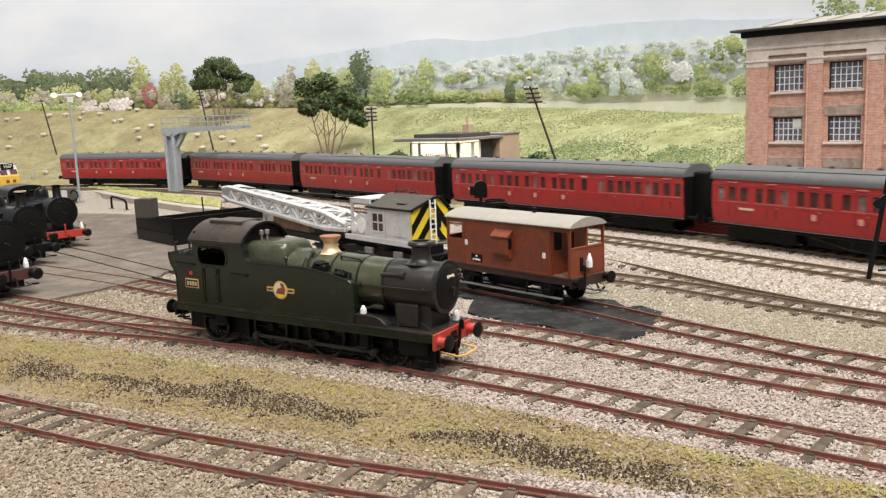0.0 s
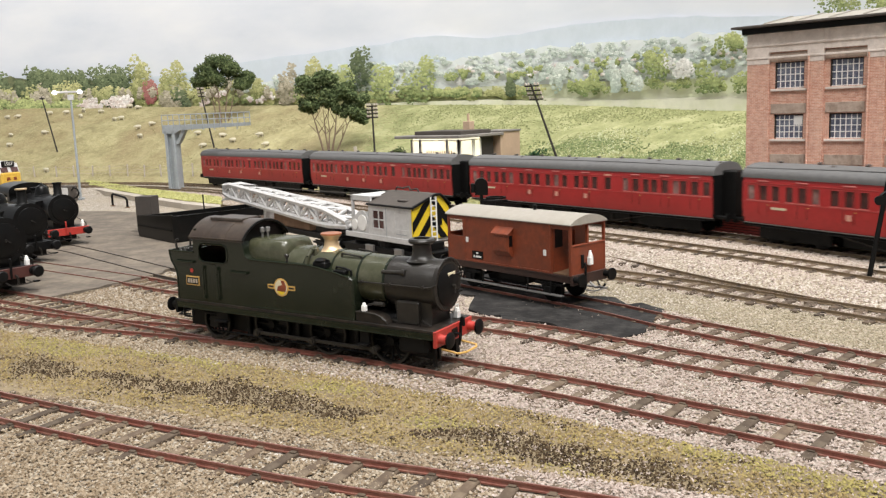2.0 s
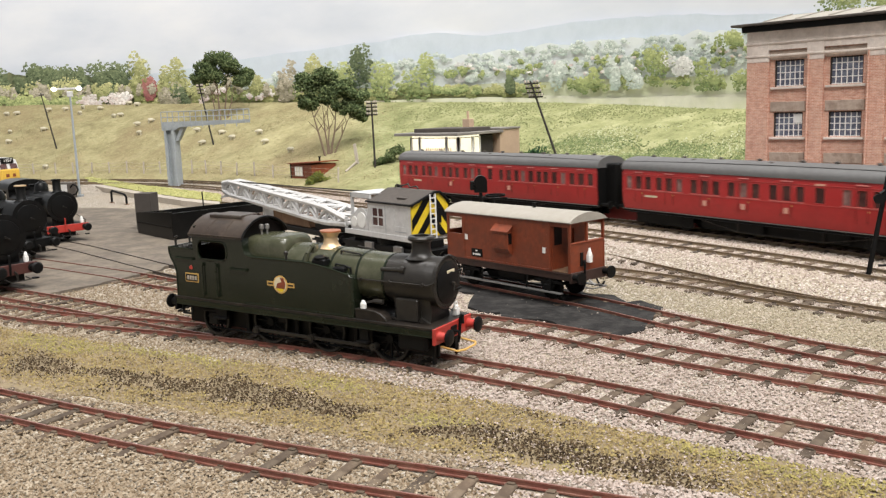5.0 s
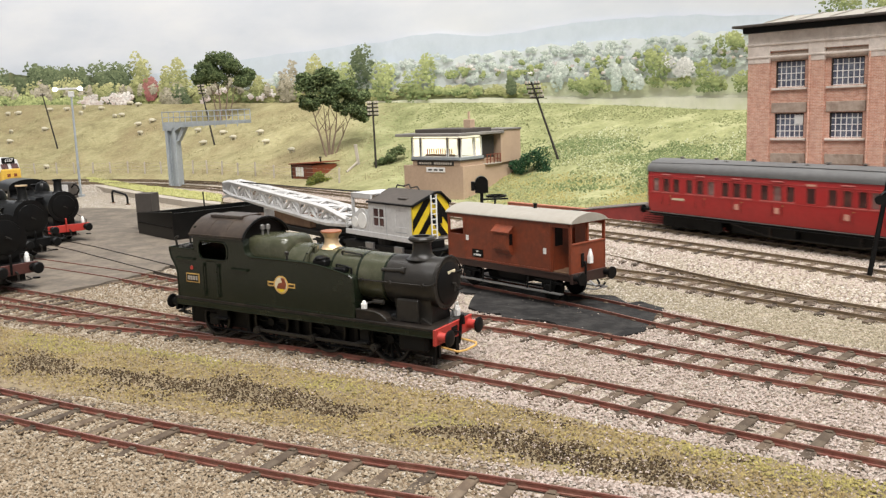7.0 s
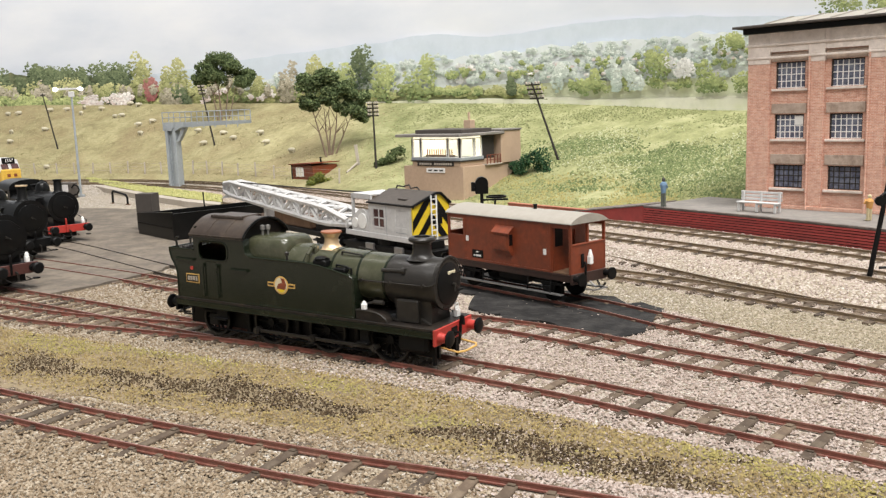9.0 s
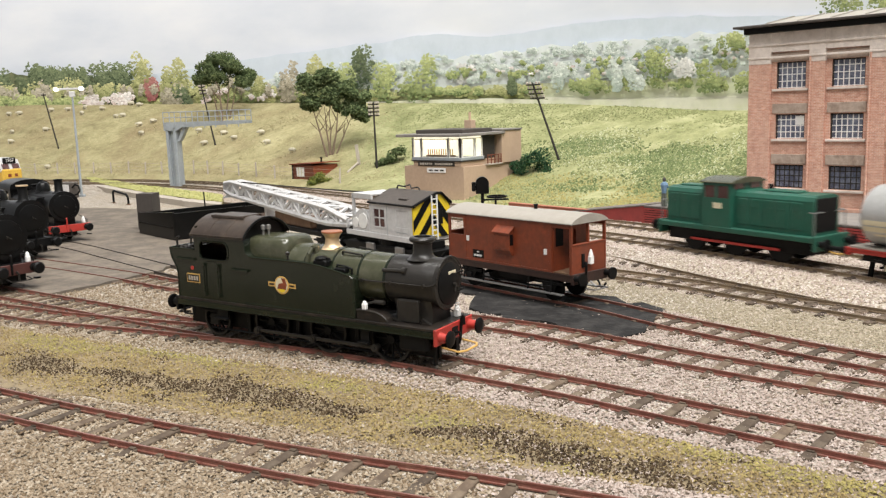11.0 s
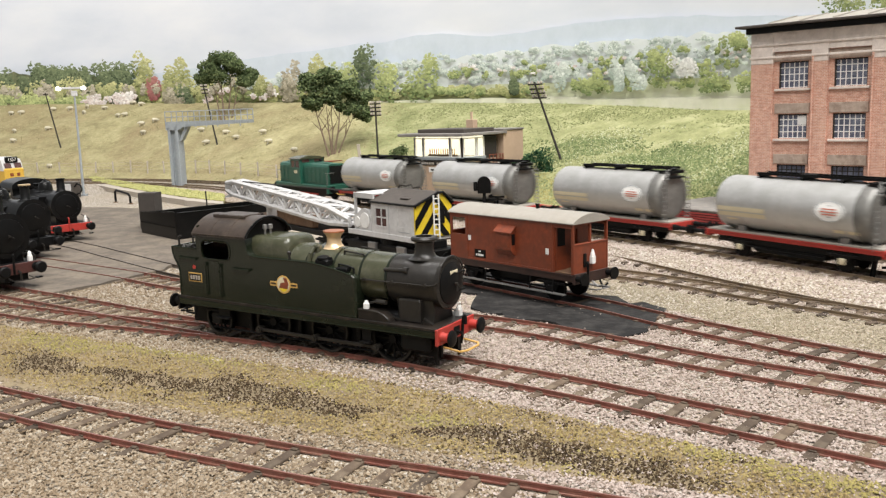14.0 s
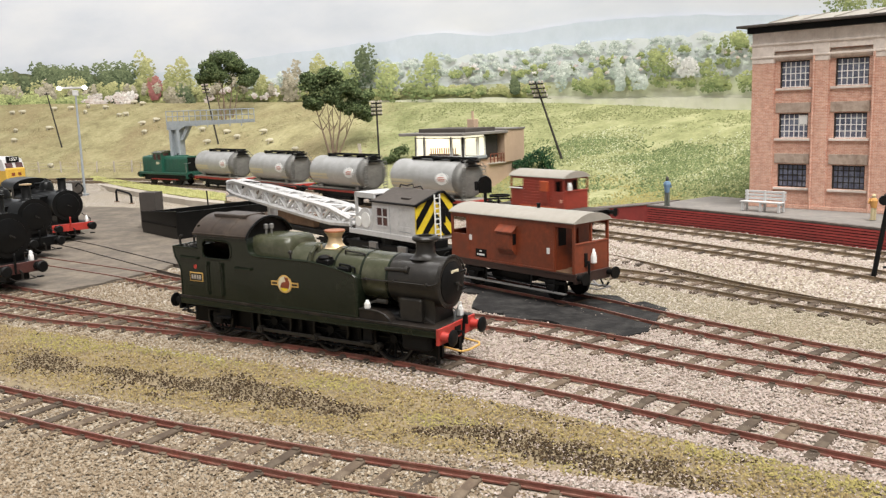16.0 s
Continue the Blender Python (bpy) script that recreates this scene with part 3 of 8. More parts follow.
def near_y(k):
    o = np.argsort(EDGE_K)
    back = float(np.interp(k, [-0.6, -0.2, 0.0, 0.2, 0.4, 0.6], [42, 50, 60, 75, 60, 50]))
    return float(np.interp(k, EDGE_K[o], EDGE[o, 1])) + back


def field(k, w):
    """A place on the hillside: k says which way it lies, w runs from the line (0) to the backdrop (1)."""
    a, b = near_y(k), depth(k)
    y = a + (b - a) * w
    x = k * y
    rise = w ** 1.15 * 0.75 + 0.25 * (1 - math.cos(math.pi * w)) / 2
    z = 1.0 + (foot(k) - 1.0) * rise
    bumpy = noise.noise((x * 0.012, y * 0.012, 0)) * 9 + noise.noise((x * 0.04, y * 0.04, 3)) * 2.5
    z += bumpy * math.sin(math.pi * min(1, w * 1.05)) if w < 0.95 else 0
    return (x, y, z)


def hillside():
    g = G()
    nk, nw = 170, 60
    ks, ws = np.linspace(-0.72, 0.72, nk), np.linspace(0, 1.02, nw)
    vs = [field(k, w) for w in ws for k in ks]
    fs = [(j * nk + i, j * nk + i + 1, (j + 1) * nk + i + 1, (j + 1) * nk + i) for j in range(nw - 1) for i in range(nk - 1)]
    g.add(vs, fs)
    return solo("hillside", g, M["field"], "rough grassy hillside, dry at one end and green at the other", "field", kind="structure", smooth=True)


hillside()
HORIZON = 94.2


def sheet(k, e, lift=0.0):
    """A place on the backdrop: k says which way, e is its slope above eye level; lift mm before the sheet."""
    y = depth(k) - lift
    return (k * y, y, HORIZON + e * y)


def sky_material():
    m = bpy.data.materials.new("printed_sky")
    m.use_nodes = True
    nt = m.node_tree
    b = nt.nodes["Principled BSDF"]
    mp = nt.nodes.new("ShaderNodeMapping")
    mp.inputs["Scale"].default_value = (1.0, 1.0, 3.2)
    nt.links.new(coords(nt), mp.inputs["Vector"])
    cloud = noise_tex(nt, 3.2, 6, 0.55, mp.outputs[0])
    col = ramp(nt, cloud, [(0.3, (0.58, 0.62, 0.69)), (0.5, (0.67, 0.695, 0.75)), (0.7, (0.75, 0.76, 0.79))])
    nt.links.new(col, b.inputs["Base Color"])
    b.inputs["Roughness"].default_value = 0.9
    bump(nt, b, noise_tex(nt, 4, 2), 0.2, 0.02)
    return m


M["sky"] = sky_material()
M["hill_far"] = mat("printed_far_hills", (0.62, 0.675, 0.74), 0.95, 0, 0.05, 60, 9, 0.0, (0.50, 0.57, 0.61), 0.6)
M["hill_mid"] = mat("printed_middle_hills", (0.74, 0.77, 0.76), 0.95, 0, 0.10, 90, 14, 0.0, (0.64, 0.69, 0.64), 0.8)
M["meadow"] = mat("printed_meadow", (0.64, 0.665, 0.47), 0.95, 0, 0.12, 90, 8, 0.0, (0.64, 0.63, 0.52), 0.9)
M["pale_field"] = mat("printed_pale_field", (0.72, 0.71, 0.57), 0.95, 0, 0.1, 90, 10, 0.0, (0.56, 0.585, 0.36), 0.8)


def tones(name, dark, light, n=5):
    """Printing tones from the shaded to the lit side of foliage, each with a little scatter."""
    out = []
    for i in range(n):
        t = i / (n - 1)
        c = [a + (b - a) * t for a, b in zip(dark, light)]
        out.append(islands(f"{name}_{'abcde'[i]}", [tuple(v * 0.85 for v in c), tuple(c), tuple(min(1, v * 1.15) for v in c)]))
    return out


PRINT = {
    "far": tones("printed_far_trees", (0.36, 0.43, 0.37), (0.72, 0.76, 0.70)),
    "haze": tones("printed_blossom", (0.62, 0.61, 0.58), (0.78, 0.765, 0.74)),
    "green": tones("printed_green_trees", (0.15, 0.20, 0.08), (0.50, 0.54, 0.24)),
    "dark": tones("printed_dark_trees", (0.045, 0.065, 0.035), (0.20, 0.24, 0.13)),
    "yellow": tones("printed_spring_trees", (0.20, 0.22, 0.085), (0.54, 0.53, 0.26)),
    "brown": tones("printed_bare_trees", (0.20, 0.18, 0.12), (0.54, 0.49, 0.38)),
    "red": tones("printed_red_tree", (0.22, 0.07, 0.07), (0.42, 0.19, 0.17)),
    "house": tones("printed_houses", (0.55, 0.44, 0.40), (0.82, 0.79, 0.75)),
}

bd = thing("backdrop", Matrix(), "printed landscape backdrop with pale cloudy sky and wooded hills", "backdrop", kind="structure")
KS = np.linspace(-0.74, 0.74, 260)


def strip(name, low, high, lift, material, label=""):
    g = G()
    n = len(KS)
    vs = [sheet(k, low(k), lift) for k in KS] + [sheet(k, high(k), lift) for k in KS] + [sheet(k, low(k), lift - 1.5) for k in KS] + [sheet(k, high(k), lift - 1.5) for k in KS]
    fs = []
    for i in range(n - 1):
        fs += [(i, i + 1, n + i + 1, n + i), (2 * n + i, 3 * n + i, 3 * n + i + 1, 2 * n + i + 1), (n + i, n + i + 1, 3 * n + i + 1, 3 * n + i)]
    return part(name, g.add(vs, fs), M[material] if isinstance(material, str) else material, bd, label)


# slopes above the eye are given for ways k, the same scale as k
def level(ks, es, rough=0.0, freq=40, seed=0.0):
    return lambda k: float(np.interp(k, ks, es)) + rough * noise.fractal((k * freq, seed, 0.5), 0.8, 2.0, 4)


FOOT = lambda k: (foot(k) - HORIZON) / depth(k)
strip("sky", lambda k: FOOT(k) - 0.03, lambda k: 0.6, 0, "sky")
strip("far_hills", lambda k: FOOT(k) - 0.03, level([-0.75, -0.3, -0.2, -0.1, 0.0, 0.06, 0.15, 0.25, 0.35, 0.75], [0.03, 0.05, 0.063, 0.072, 0.082, 0.076, 0.088, 0.093, 0.09, 0.085], 0.0016, 30, 1.0), 4, "hill_far")
strip("wooded_hills", lambda k: FOOT(k) - 0.03, level([-0.75, -0.3, -0.1, 0.05, 0.2, 0.35, 0.75], [0.02, 0.03, 0.046, 0.058, 0.068, 0.075, 0.075], 0.004, 60, 2.0), 8, "hill_mid")
strip("meadow", lambda k: FOOT(k) - 0.03, level([-0.75, -0.3, -0.1, 0.1, 0.3, 0.75], [0.028, 0.023, 0.022, 0.024, 0.024, 0.024], 0.001, 12, 3.0), 12, "meadow")
strip("pale_field", lambda k: FOOT(k) - 0.03, level([-0.75, -0.2, -0.05, 0.1, 0.2, 0.75], [-0.03, -0.03, 0.0125, 0.0105, 0.004, 0.0], 0.0008, 12, 4.0), 16, "pale_field")

M["hedge_mass"] = mat("printed_hedges", (0.22, 0.235, 0.11), 0.95, 0, 0.5, 130, 22, 0.0, (0.36, 0.35, 0.19), 0.9)
M["wood_mass"] = mat("printed_wood", (0.12, 0.145, 0.075), 0.95, 0, 0.5, 130, 22, 0.0, (0.27, 0.27, 0.14), 0.9)
strip("hedge_mass", lambda k: FOOT(k) - 0.03, level([-0.75, -0.42, -0.3, -0.1, 0.06, 0.12, 0.2, 0.75], [0.030, 0.032, 0.032, 0.024, 0.019, 0.006, -0.03, -0.05], 0.004, 70, 8.0), 18, "hedge_mass")
strip("wood_mass", lambda k: FOOT(k) - 0.03, level([-0.75, -0.42, -0.36, -0.31, -0.27, -0.2, 0.75], [0.052, 0.052, 0.046, 0.03, 0.0, -0.05, -0.05], 0.006, 55, 9.0), 19, "wood_mass")
strip("near_meadow", lambda k: FOOT(k) - 0.03, level([-0.75, -0.42, -0.3, -0.1, 0.06, 0.12, 0.2, 0.75], [0.022, 0.020, 0.014, 0.010, 0.0095, 0.006, 0.003, -0.01], 0.0008, 20, 10.0), 20, "pale_field")


def blob(g, c, r, n, rnd, flat=0.55):
    """Leafy clump on the print: an uneven little disc with thickness."""
    k, e, lift = c
    vs = [sheet(k, e, lift + 0.05)]
    ph = rnd.uniform(0, 6)
    for i in range(n):
        a = ph + 2 * math.pi * i / n
        q = r * rnd.uniform(0.6, 1.25)
        vs.append(sheet(k + q * math.cos(a), e + q * math.sin(a) * 0.85, lift))
    g.add(vs, [(0, 1 + i, 1 + (i + 1) % n) for i in range(n)])


def printed_tree(gs, k, e, w, h, rnd, r, lift, count):
    """One tree of the print: lobes of small clumps, darker low down and on one side."""
    lobes = [(rnd.uniform(-0.6, 0.6), rnd.uniform(0.1, 0.9), rnd.uniform(0.35, 0.6)) for _ in range(5)]
    tone = rnd.uniform(-0.5, 0.5)
    for _ in range(count):
        lx, lz, lr = rnd.choice(lobes)
        a, q = rnd.uniform(0, 2 * math.pi), lr * math.sqrt(rnd.random())
        x, z = lx + q * math.cos(a), lz + q * math.sin(a) * 0.8
        x *= 1 - 0.25 * max(0, z - 0.5)
        t = 2.0 + tone + 2.2 * (q * math.sin(a)) / lr * 0.7 + 0.9 * (z - 0.5) + 0.5 * x + rnd.uniform(-0.9, 0.9)
        blob(gs[int(min(4, max(0, round(t))))], (k + w * x, e + h * z, lift + rnd.uniform(0, 0.9)), r * rnd.uniform(0.5, 1.2), 6, rnd)


rnd = random.Random(11)


def emit(name, gs, kind):
    for g, m in zip(gs, PRINT[kind]):
        if g.v:
            part(name, g, m, bd)


def wood(name, kind, k0, k1, e0, e1, n, w, h, r, lift, per=10):
    gs = [G() for _ in range(5)]
    for _ in range(n):
        k = rnd.uniform(k0, k1)
        t = (k - k0) / (k1 - k0)
        base = e0[0] + (e0[1] - e0[0]) * t
        topv = e1[0] + (e1[1] - e1[0]) * t
        printed_tree(gs, k, rnd.uniform(base, topv), w * rnd.uniform(0.6, 1.3), h * rnd.uniform(0.6, 1.3), rnd, r, lift, per)
    emit(name, gs, kind)


# far wooded slopes, hazy villages and blossom
wood("far_wood", "far", -0.12, 0.42, (0.036, 0.036), (0.050, 0.074), 300, 0.0055, 0.0045, 0.0013, 12, 34)
wood("blossom_wood", "haze", 0.02, 0.42, (0.026, 0.022), (0.046, 0.052), 16, 0.008, 0.007, 0.0014, 14, 74)
wood("valley_wood", "far", -0.28, 0.4, (0.024, 0.022), (0.036, 0.046), 120, 0.006, 0.0065, 0.0014, 17, 50)
wood("dark_copse", "green", 0.0, 0.42, (0.030, 0.030), (0.040, 0.062), 60, 0.005, 0.0055, 0.0013, 18, 50)
wood("far_village", "house", 0.0, 0.4, (0.030, 0.030), (0.045, 0.055), 36, 0.003, 0.002, 0.0015, 20, 8)
# hedges and single trees nearer
wood("hedge", "yellow", -0.42, 0.12, (0.014, 0.010), (0.020, 0.014), 60, 0.010, 0.009, 0.0016, 20, 102)
wood("hedge", "green", -0.25, 0.4, (0.014, 0.010), (0.020, 0.014), 36, 0.010, 0.010, 0.0016, 21, 102)
wood("wood_edge", "dark", -0.62, -0.34, (0.030, 0.034), (0.042, 0.042), 80, 0.013, 0.018, 0.0015, 21, 150)
wood("wood_edge", "yellow", -0.62, -0.2, (0.014, 0.022), (0.026, 0.030), 60, 0.012, 0.015, 0.0014, 22, 130)
wood("low_hedge", "green", -0.62, -0.40, (0.006, 0.012), (0.020, 0.018), 34, 0.018, 0.012, 0.0016, 26, 153)
wood("bare_wood", "brown", -0.5, -0.12, (0.016, 0.020), (0.026, 0.032), 22, 0.007, 0.014, 0.0013, 25, 100)
wood("village", "house", -0.40, -0.345, (0.012, 0.014), (0.022, 0.024), 26, 0.006, 0.005, 0.0017, 27.5, 24)
wood("village", "house", -0.27, -0.14, (0.014, 0.014), (0.024, 0.024), 14, 0.005, 0.005, 0.0017, 23.5, 17)


def big_tree(kind, k, e, w, h, count=420, r=0.0017):
    gs = [G() for _ in range(5)]
    printed_tree(gs, k, e, w, h, rnd, r, 24, count)
    emit("printed_tree", gs, kind)


for kind, k, e, w, h in (("green", -0.022, 0.016, 0.022, 0.040), ("dark", -0.078, 0.022, 0.020, 0.042), ("green", -0.06, 0.014, 0.016, 0.032), ("green", -0.11, 0.022, 0.020, 0.040),
                         ("yellow", -0.14, 0.026, 0.018, 0.032), ("brown", -0.165, 0.020, 0.014, 0.036), ("red", -0.325, 0.020, 0.010, 0.022), ("brown", -0.30, 0.012, 0.016, 0.03), ("dark", -0.29, 0.014, 0.012, 0.022),
                         ("yellow", -0.335, 0.028, 0.016, 0.042), ("yellow", -0.30, 0.026, 0.018, 0.034), ("brown", -0.44, 0.016, 0.014, 0.026), ("dark", -0.53, 0.010, 0.03, 0.04), ("dark", -0.36, 0.010, 0.012, 0.016), ("green", 0.245, 0.014, 0.018, 0.042), ("far", 0.22, 0.014, 0.013, 0.026),
                         ("green", 0.17, 0.014, 0.013, 0.020), ("far", 0.14, 0.018, 0.012, 0.024), ("far", 0.2, 0.016, 0.009, 0.03), ("green", 0.31, 0.012, 0.022, 0.026), ("green", 0.35, 0.01, 0.018, 0.02), ("dark", 0.085, 0.014, 0.009, 0.016),
                         ("haze", 0.27, 0.03, 0.02, 0.02), ("green", 0.33, 0.052, 0.02, 0.02), ("green", 0.46, 0.085, 0.035, 0.035), ("green", 0.50, 0.085, 0.03, 0.03)):
    big_tree(kind, k, e, w, h)


# ---- rolling stock: x runs along the vehicle, y across it, z from the rail head ----
def wheel_mesh(r, w=2.2, spokes=0, name="wheel"):
    g = G()
    g.lathe((0, -w / 2, 0), (0, 1, 0), [(0, r * 0.35), (0, r - 1.0), (0.2, r), (w - 0.7, r), (w - 0.6, r + 0.6), (w, r + 0.6), (w, r * 0.35)], 20)
    return g


def coach_roof_profile(w, z0, z1, n=14):
    return [(w * math.cos(math.pi * i / n), z0 + (z1 - z0) * math.sin(math.pi * i / n) ** 0.8) for i in range(n + 1)]


def arch(w, z0, z1, n=20, k=0.75):
    """Shallow roof arch from one eave to the other, flatter than a half circle."""
    us = [math.cos(math.pi * i / n) for i in range(n + 1)]
    return [(w * u, z0 + (z1 - z0) * max(0.0, 1 - u * u) ** k) for u in us]


GLASS = mat("dark_window_glass", (0.075, 0.035, 0.033), 0.12, 0, 0.3, 300, 60, 0.0, (0.2, 0.1, 0.08), 0.5)
MAROON_LIT = mat("maroon_window_rail", (0.43, 0.05, 0.045), 0.4, 0, 0.1, 500, 20, 0.0)


def bogie(parent, x, wheelbase, r):
    b = part("bogie", G().box(-wheelbase / 2 - 9, wheelbase / 2 + 9, -12.4, -10, 3.0, 10.5, 0.6).box(-wheelbase / 2 - 9, wheelbase / 2 + 9, 10, 12.4, 3.0, 10.5, 0.6).box(-4, 4, -11, 11, 4, 9, 0.4)
             .box(-wheelbase / 2 - 2, -wheelbase / 2 + 2, -12.6, -11, 3.2, 8).box(wheelbase / 2 - 2, wheelbase / 2 + 2, -12.6, -11, 3.2, 8).box(-3, 3, -12.4, -11, 2.8, 6), M["black"], parent, m=put(x, 0, 0))
    for dx in (-wheelbase / 2, wheelbase / 2):
        g = G()
        for y in (-8.2, 8.2):
            g.lathe((dx, y - 1.1, r), (0, 1, 0), [(0, r * 0.3), (0, r - 0.8), (0.2, r), (2.2, r), (2.2, r * 0.3)], 16)
        g.cyl((dx, -11, r), (dx, 11, r), 1.0, n=8)
        part("wheelset", g, M["black"], b)
    return b


def build_coach(triples, singles):
    """Maroon compartment coach, 249 mm over the body, from -L to F; triples are the middles of three-light bays."""
    ob = thing("coach", Matrix(), "maroon passenger coach with grey roof on the main line", "coach", "coaches of the passenger train")
    L, F, W = 131.0, 118.0, 15.2
    Z0, Z1 = 27.0, 35.8
    holes = [(x + d - 2.7, x + d + 2.7, Z0, Z1) for x in triples for d in (-9.2, 0, 9.2)] + [(x - 3.0, x + 3.0, Z0, Z1) for x in singles]
    cuts = (13.0, 15.0, 18.0, 21.0, 24.0, 39.2)

    def bow(z):
        """Sides lean in below the waist and a little at the cantrail."""
        return 1.5 * max(0.0, (25.0 - z) / 12.5) ** 1.7 + 0.5 * max(0.0, (z - 36.5) / 4.0) ** 1.5

    for sgn in (-1, 1):
        y0, y1 = (-W, -W + 1.0) if sgn < 0 else (W - 1.0, W)
        g = G().wall(-L, F, 12.6, 41.0, holes, y0, y1, cuts=cuts)
        g.v = [(x, y - sgn * bow(z), z) for x, y, z in g.v]
        body = part("side", g, M["maroon"], ob, smooth=True)
        f = sgn * W
        part("waist_moulding", G().box(-L, F, f - 0.18, f + 0.18, 25.6, 26.0, 0.08).box(-L, F, f - 0.18, f + 0.18, 37.0, 37.4, 0.08), MAROON_LIT, body)
        for i, h in enumerate(holes):
            w = part("window", G().box(h[0], h[1], f - sgn * 0.75 - 0.12, f - sgn * 0.75 + 0.12, h[2], h[3]), GLASS if i % 5 else GLASS_PALE, body)
            part("window_frame", G().wall(h[0] - 0.35, h[1] + 0.35, h[2] - 0.35, h[3] + 0.35, [h], f - 0.14, f + 0.14), MAROON_LIT, w)
        for x in triples:
            part("bay_sill", G().box(x - 12.4, x + 12.4, f - 0.25, f + 0.25, 26.2, 26.6, 0.08), MAROON_EDGE, body)
            part("bay_hood", G().box(x - 4.0, x + 4.0, f - 0.5, f + 0.5, 38.2, 38.9, 0.15), MAROON_EDGE, body)
            for d in (-3.4, 3.4):
                part("door_joint", G().box(x + d - 0.1, x + d + 0.1, f - 0.12, f + 0.12, 17.5, 37.5), M["old_red"], body)
            part("door_handle", G().box(x + 3.9, x + 4.5, f - 0.7, f + 0.7, 24.0, 24.6, 0.1), M["gold"], body)
        for x in singles:
            part("class_board", G().box(x - 3.2, x + 3.2, f - 0.3, f + 0.3, 37.0, 38.2), M["figure_pink"], body)
        for x in triples[2:5]:
            part("class_figure", G().box(x - 1.5, x + 1.5, f - 0.2, f + 0.2, 19.4, 22.8), M["figure_pink"], body)
        part("number_bar", G().box(-108.6, -97.6, f - 0.2, f + 0.2, 21.7, 23.1), M["cream"], body)
    for sgn, x in ((-1, -L), (1, F)):
        e = part("end", G().prism([(-W + 1.2, 12.6), (W - 1.2, 12.6), (W - 0.1, 25), (W - 0.2, 40.6)] + coach_roof_profile(W - 0.2, 41.0, 48.2)[1:-1] + [(-W + 0.2, 40.6), (-W + 0.1, 25)], x - 0.6, x + 0.6, "x"), M["black"], ob, "sooty black coach end")
        part("gangway", G().box(x + sgn * 5 - 5, x + sgn * 5 + 5, -5.5, 5.5, 12, 43, 0.8), M["black"], e)
        for y in (-11, 11):
            part("buffer", G().cyl((x, y, 13), (x + sgn * 8.4, y, 13), 1.2, n=10).cyl((x + sgn * 8.4, y, 13), (x + sgn * 9.4, y, 13), 2.8, n=12), M["black"], e)
    roof = part("roof", G().prism([(-W - 0.3, 40.2)] + coach_roof_profile(W + 0.3, 40.8, 48.6, 22)[::-1] + [(W + 0.3, 40.2)], -L - 0.8, F + 0.8, "x"), M["coach_roof"], ob, smooth=True)
    for y in (-1, 1):
        part("rain_strip", G().tube([(-L, y * 12.6, 46.0), (-68, y * 11.2, 46.9), (-6, y * 10.6, 47.2), (56, y * 11.2, 46.9), (F, y * 12.6, 46.0)], 0.28, 5), M["coach_roof"], roof)
    for i, x in enumerate(list(triples) + list(singles)):
        part("roof_vent", G().lathe((x, 0, 48.2), (0, 0, 1), [(0, 1.4), (0.5, 1.1), (1.0, 1.7), (1.6, 1.5), (1.9, 0.4)], 10), M["felt"], roof)
        if i % 2:
            part("roof_vent", G().lathe((x + 13, -5.5, 47.4), (0, -0.2, 1), [(0, 1.3), (0.5, 1.0), (1.0, 1.5), (1.5, 0.4)], 10), M["felt"], roof)
    part("solebar", G().box(-L, F, -14.2, 14.2, 10.6, 12.6, 0.3), M["black"], ob)
    # Thin pale strip near the top of each solebar.
    part("solebar_edge", G().box(-L, F, -14.5, -14.1, 12.0, 12.5).box(-L, F, 14.1, 14.5, 12.0, 12.5), M["steel"], ob, "thin pale solebar edge")
    part("underframe", G().box(-62, 62, -9.5, 9.5, 3.6, 10.8).box(-40, -12, -12.6, -9.5, 4.2, 10.6, 0.5).box(14, 46, -12.2, -9.5, 4.6, 10.6, 0.5).box(-40, -12, 9.5, 12.6, 4.2, 10.6, 0.5).box(14, 46, 9.5, 12.2, 4.6, 10.6, 0.5), M["black"], ob)
    for y in (-12.8, 12.8):
        part("truss_rod", G().tube([(-66, y, 10.8), (-30, y, 4.4), (30, y, 4.4), (66, y, 10.8)], 0.42, 6).box(-30.6, -29.4, y - 0.5, y + 0.5, 4.4, 11).box(29.4, 30.6, y - 0.5, y + 0.5, 4.4, 11), M["grime"], ob)
    part("footboard", G().box(-L + 6, F - 6, -15.6, -14.4, 10.2, 10.6).box(-L + 6, F - 6, 14.4, 15.6, 10.2, 10.6), M["black"], ob)
    for x in (-94, 81):
        bogie(ob, x, 34, 6.2)
    return ob


# Paler mottled panes: reflections painted into the glass colour.
GLASS_PALE = mat("pale_reflection_glass", (0.22, 0.12, 0.11), 0.15, 0, 0.4, 300, 60, 0.0, (0.45, 0.30, 0.27), 0.7)
# Paler maroon for the thin lines at window sills and hoods.
MAROON_EDGE = mat("pale_maroon_edge", (0.52, 0.16, 0.14), 0.45, 0, 0.15, 500, 20, 0.0)
M["figure_pink"] = mat("faded_class_figure", (0.62, 0.32, 0.24), 0.6, 0, 0.1, 500, 60, 0.0)
COACH_A = build_coach([-115, -86.5, -55.5, -25, 6.0, 54.0, 79.5, 104.0], [28.2])
COACH_B = build_coach([-114, -84, -54, -24, 22, 48, 74, 102], [-1.0])
coaches = [COACH_B, copy_thing(COACH_A, Matrix()), copy_thing(COACH_A, Matrix()), COACH_A, copy_thing(COACH_B, Matrix())]
REAR0, COACH_SPEED, COACH_PITCH = 530.0, 148.3, 273.5


M["sign_red"] = mat("faded_sign_red", (0.55, 0.16, 0.10), 0.6, 0, 0.1)


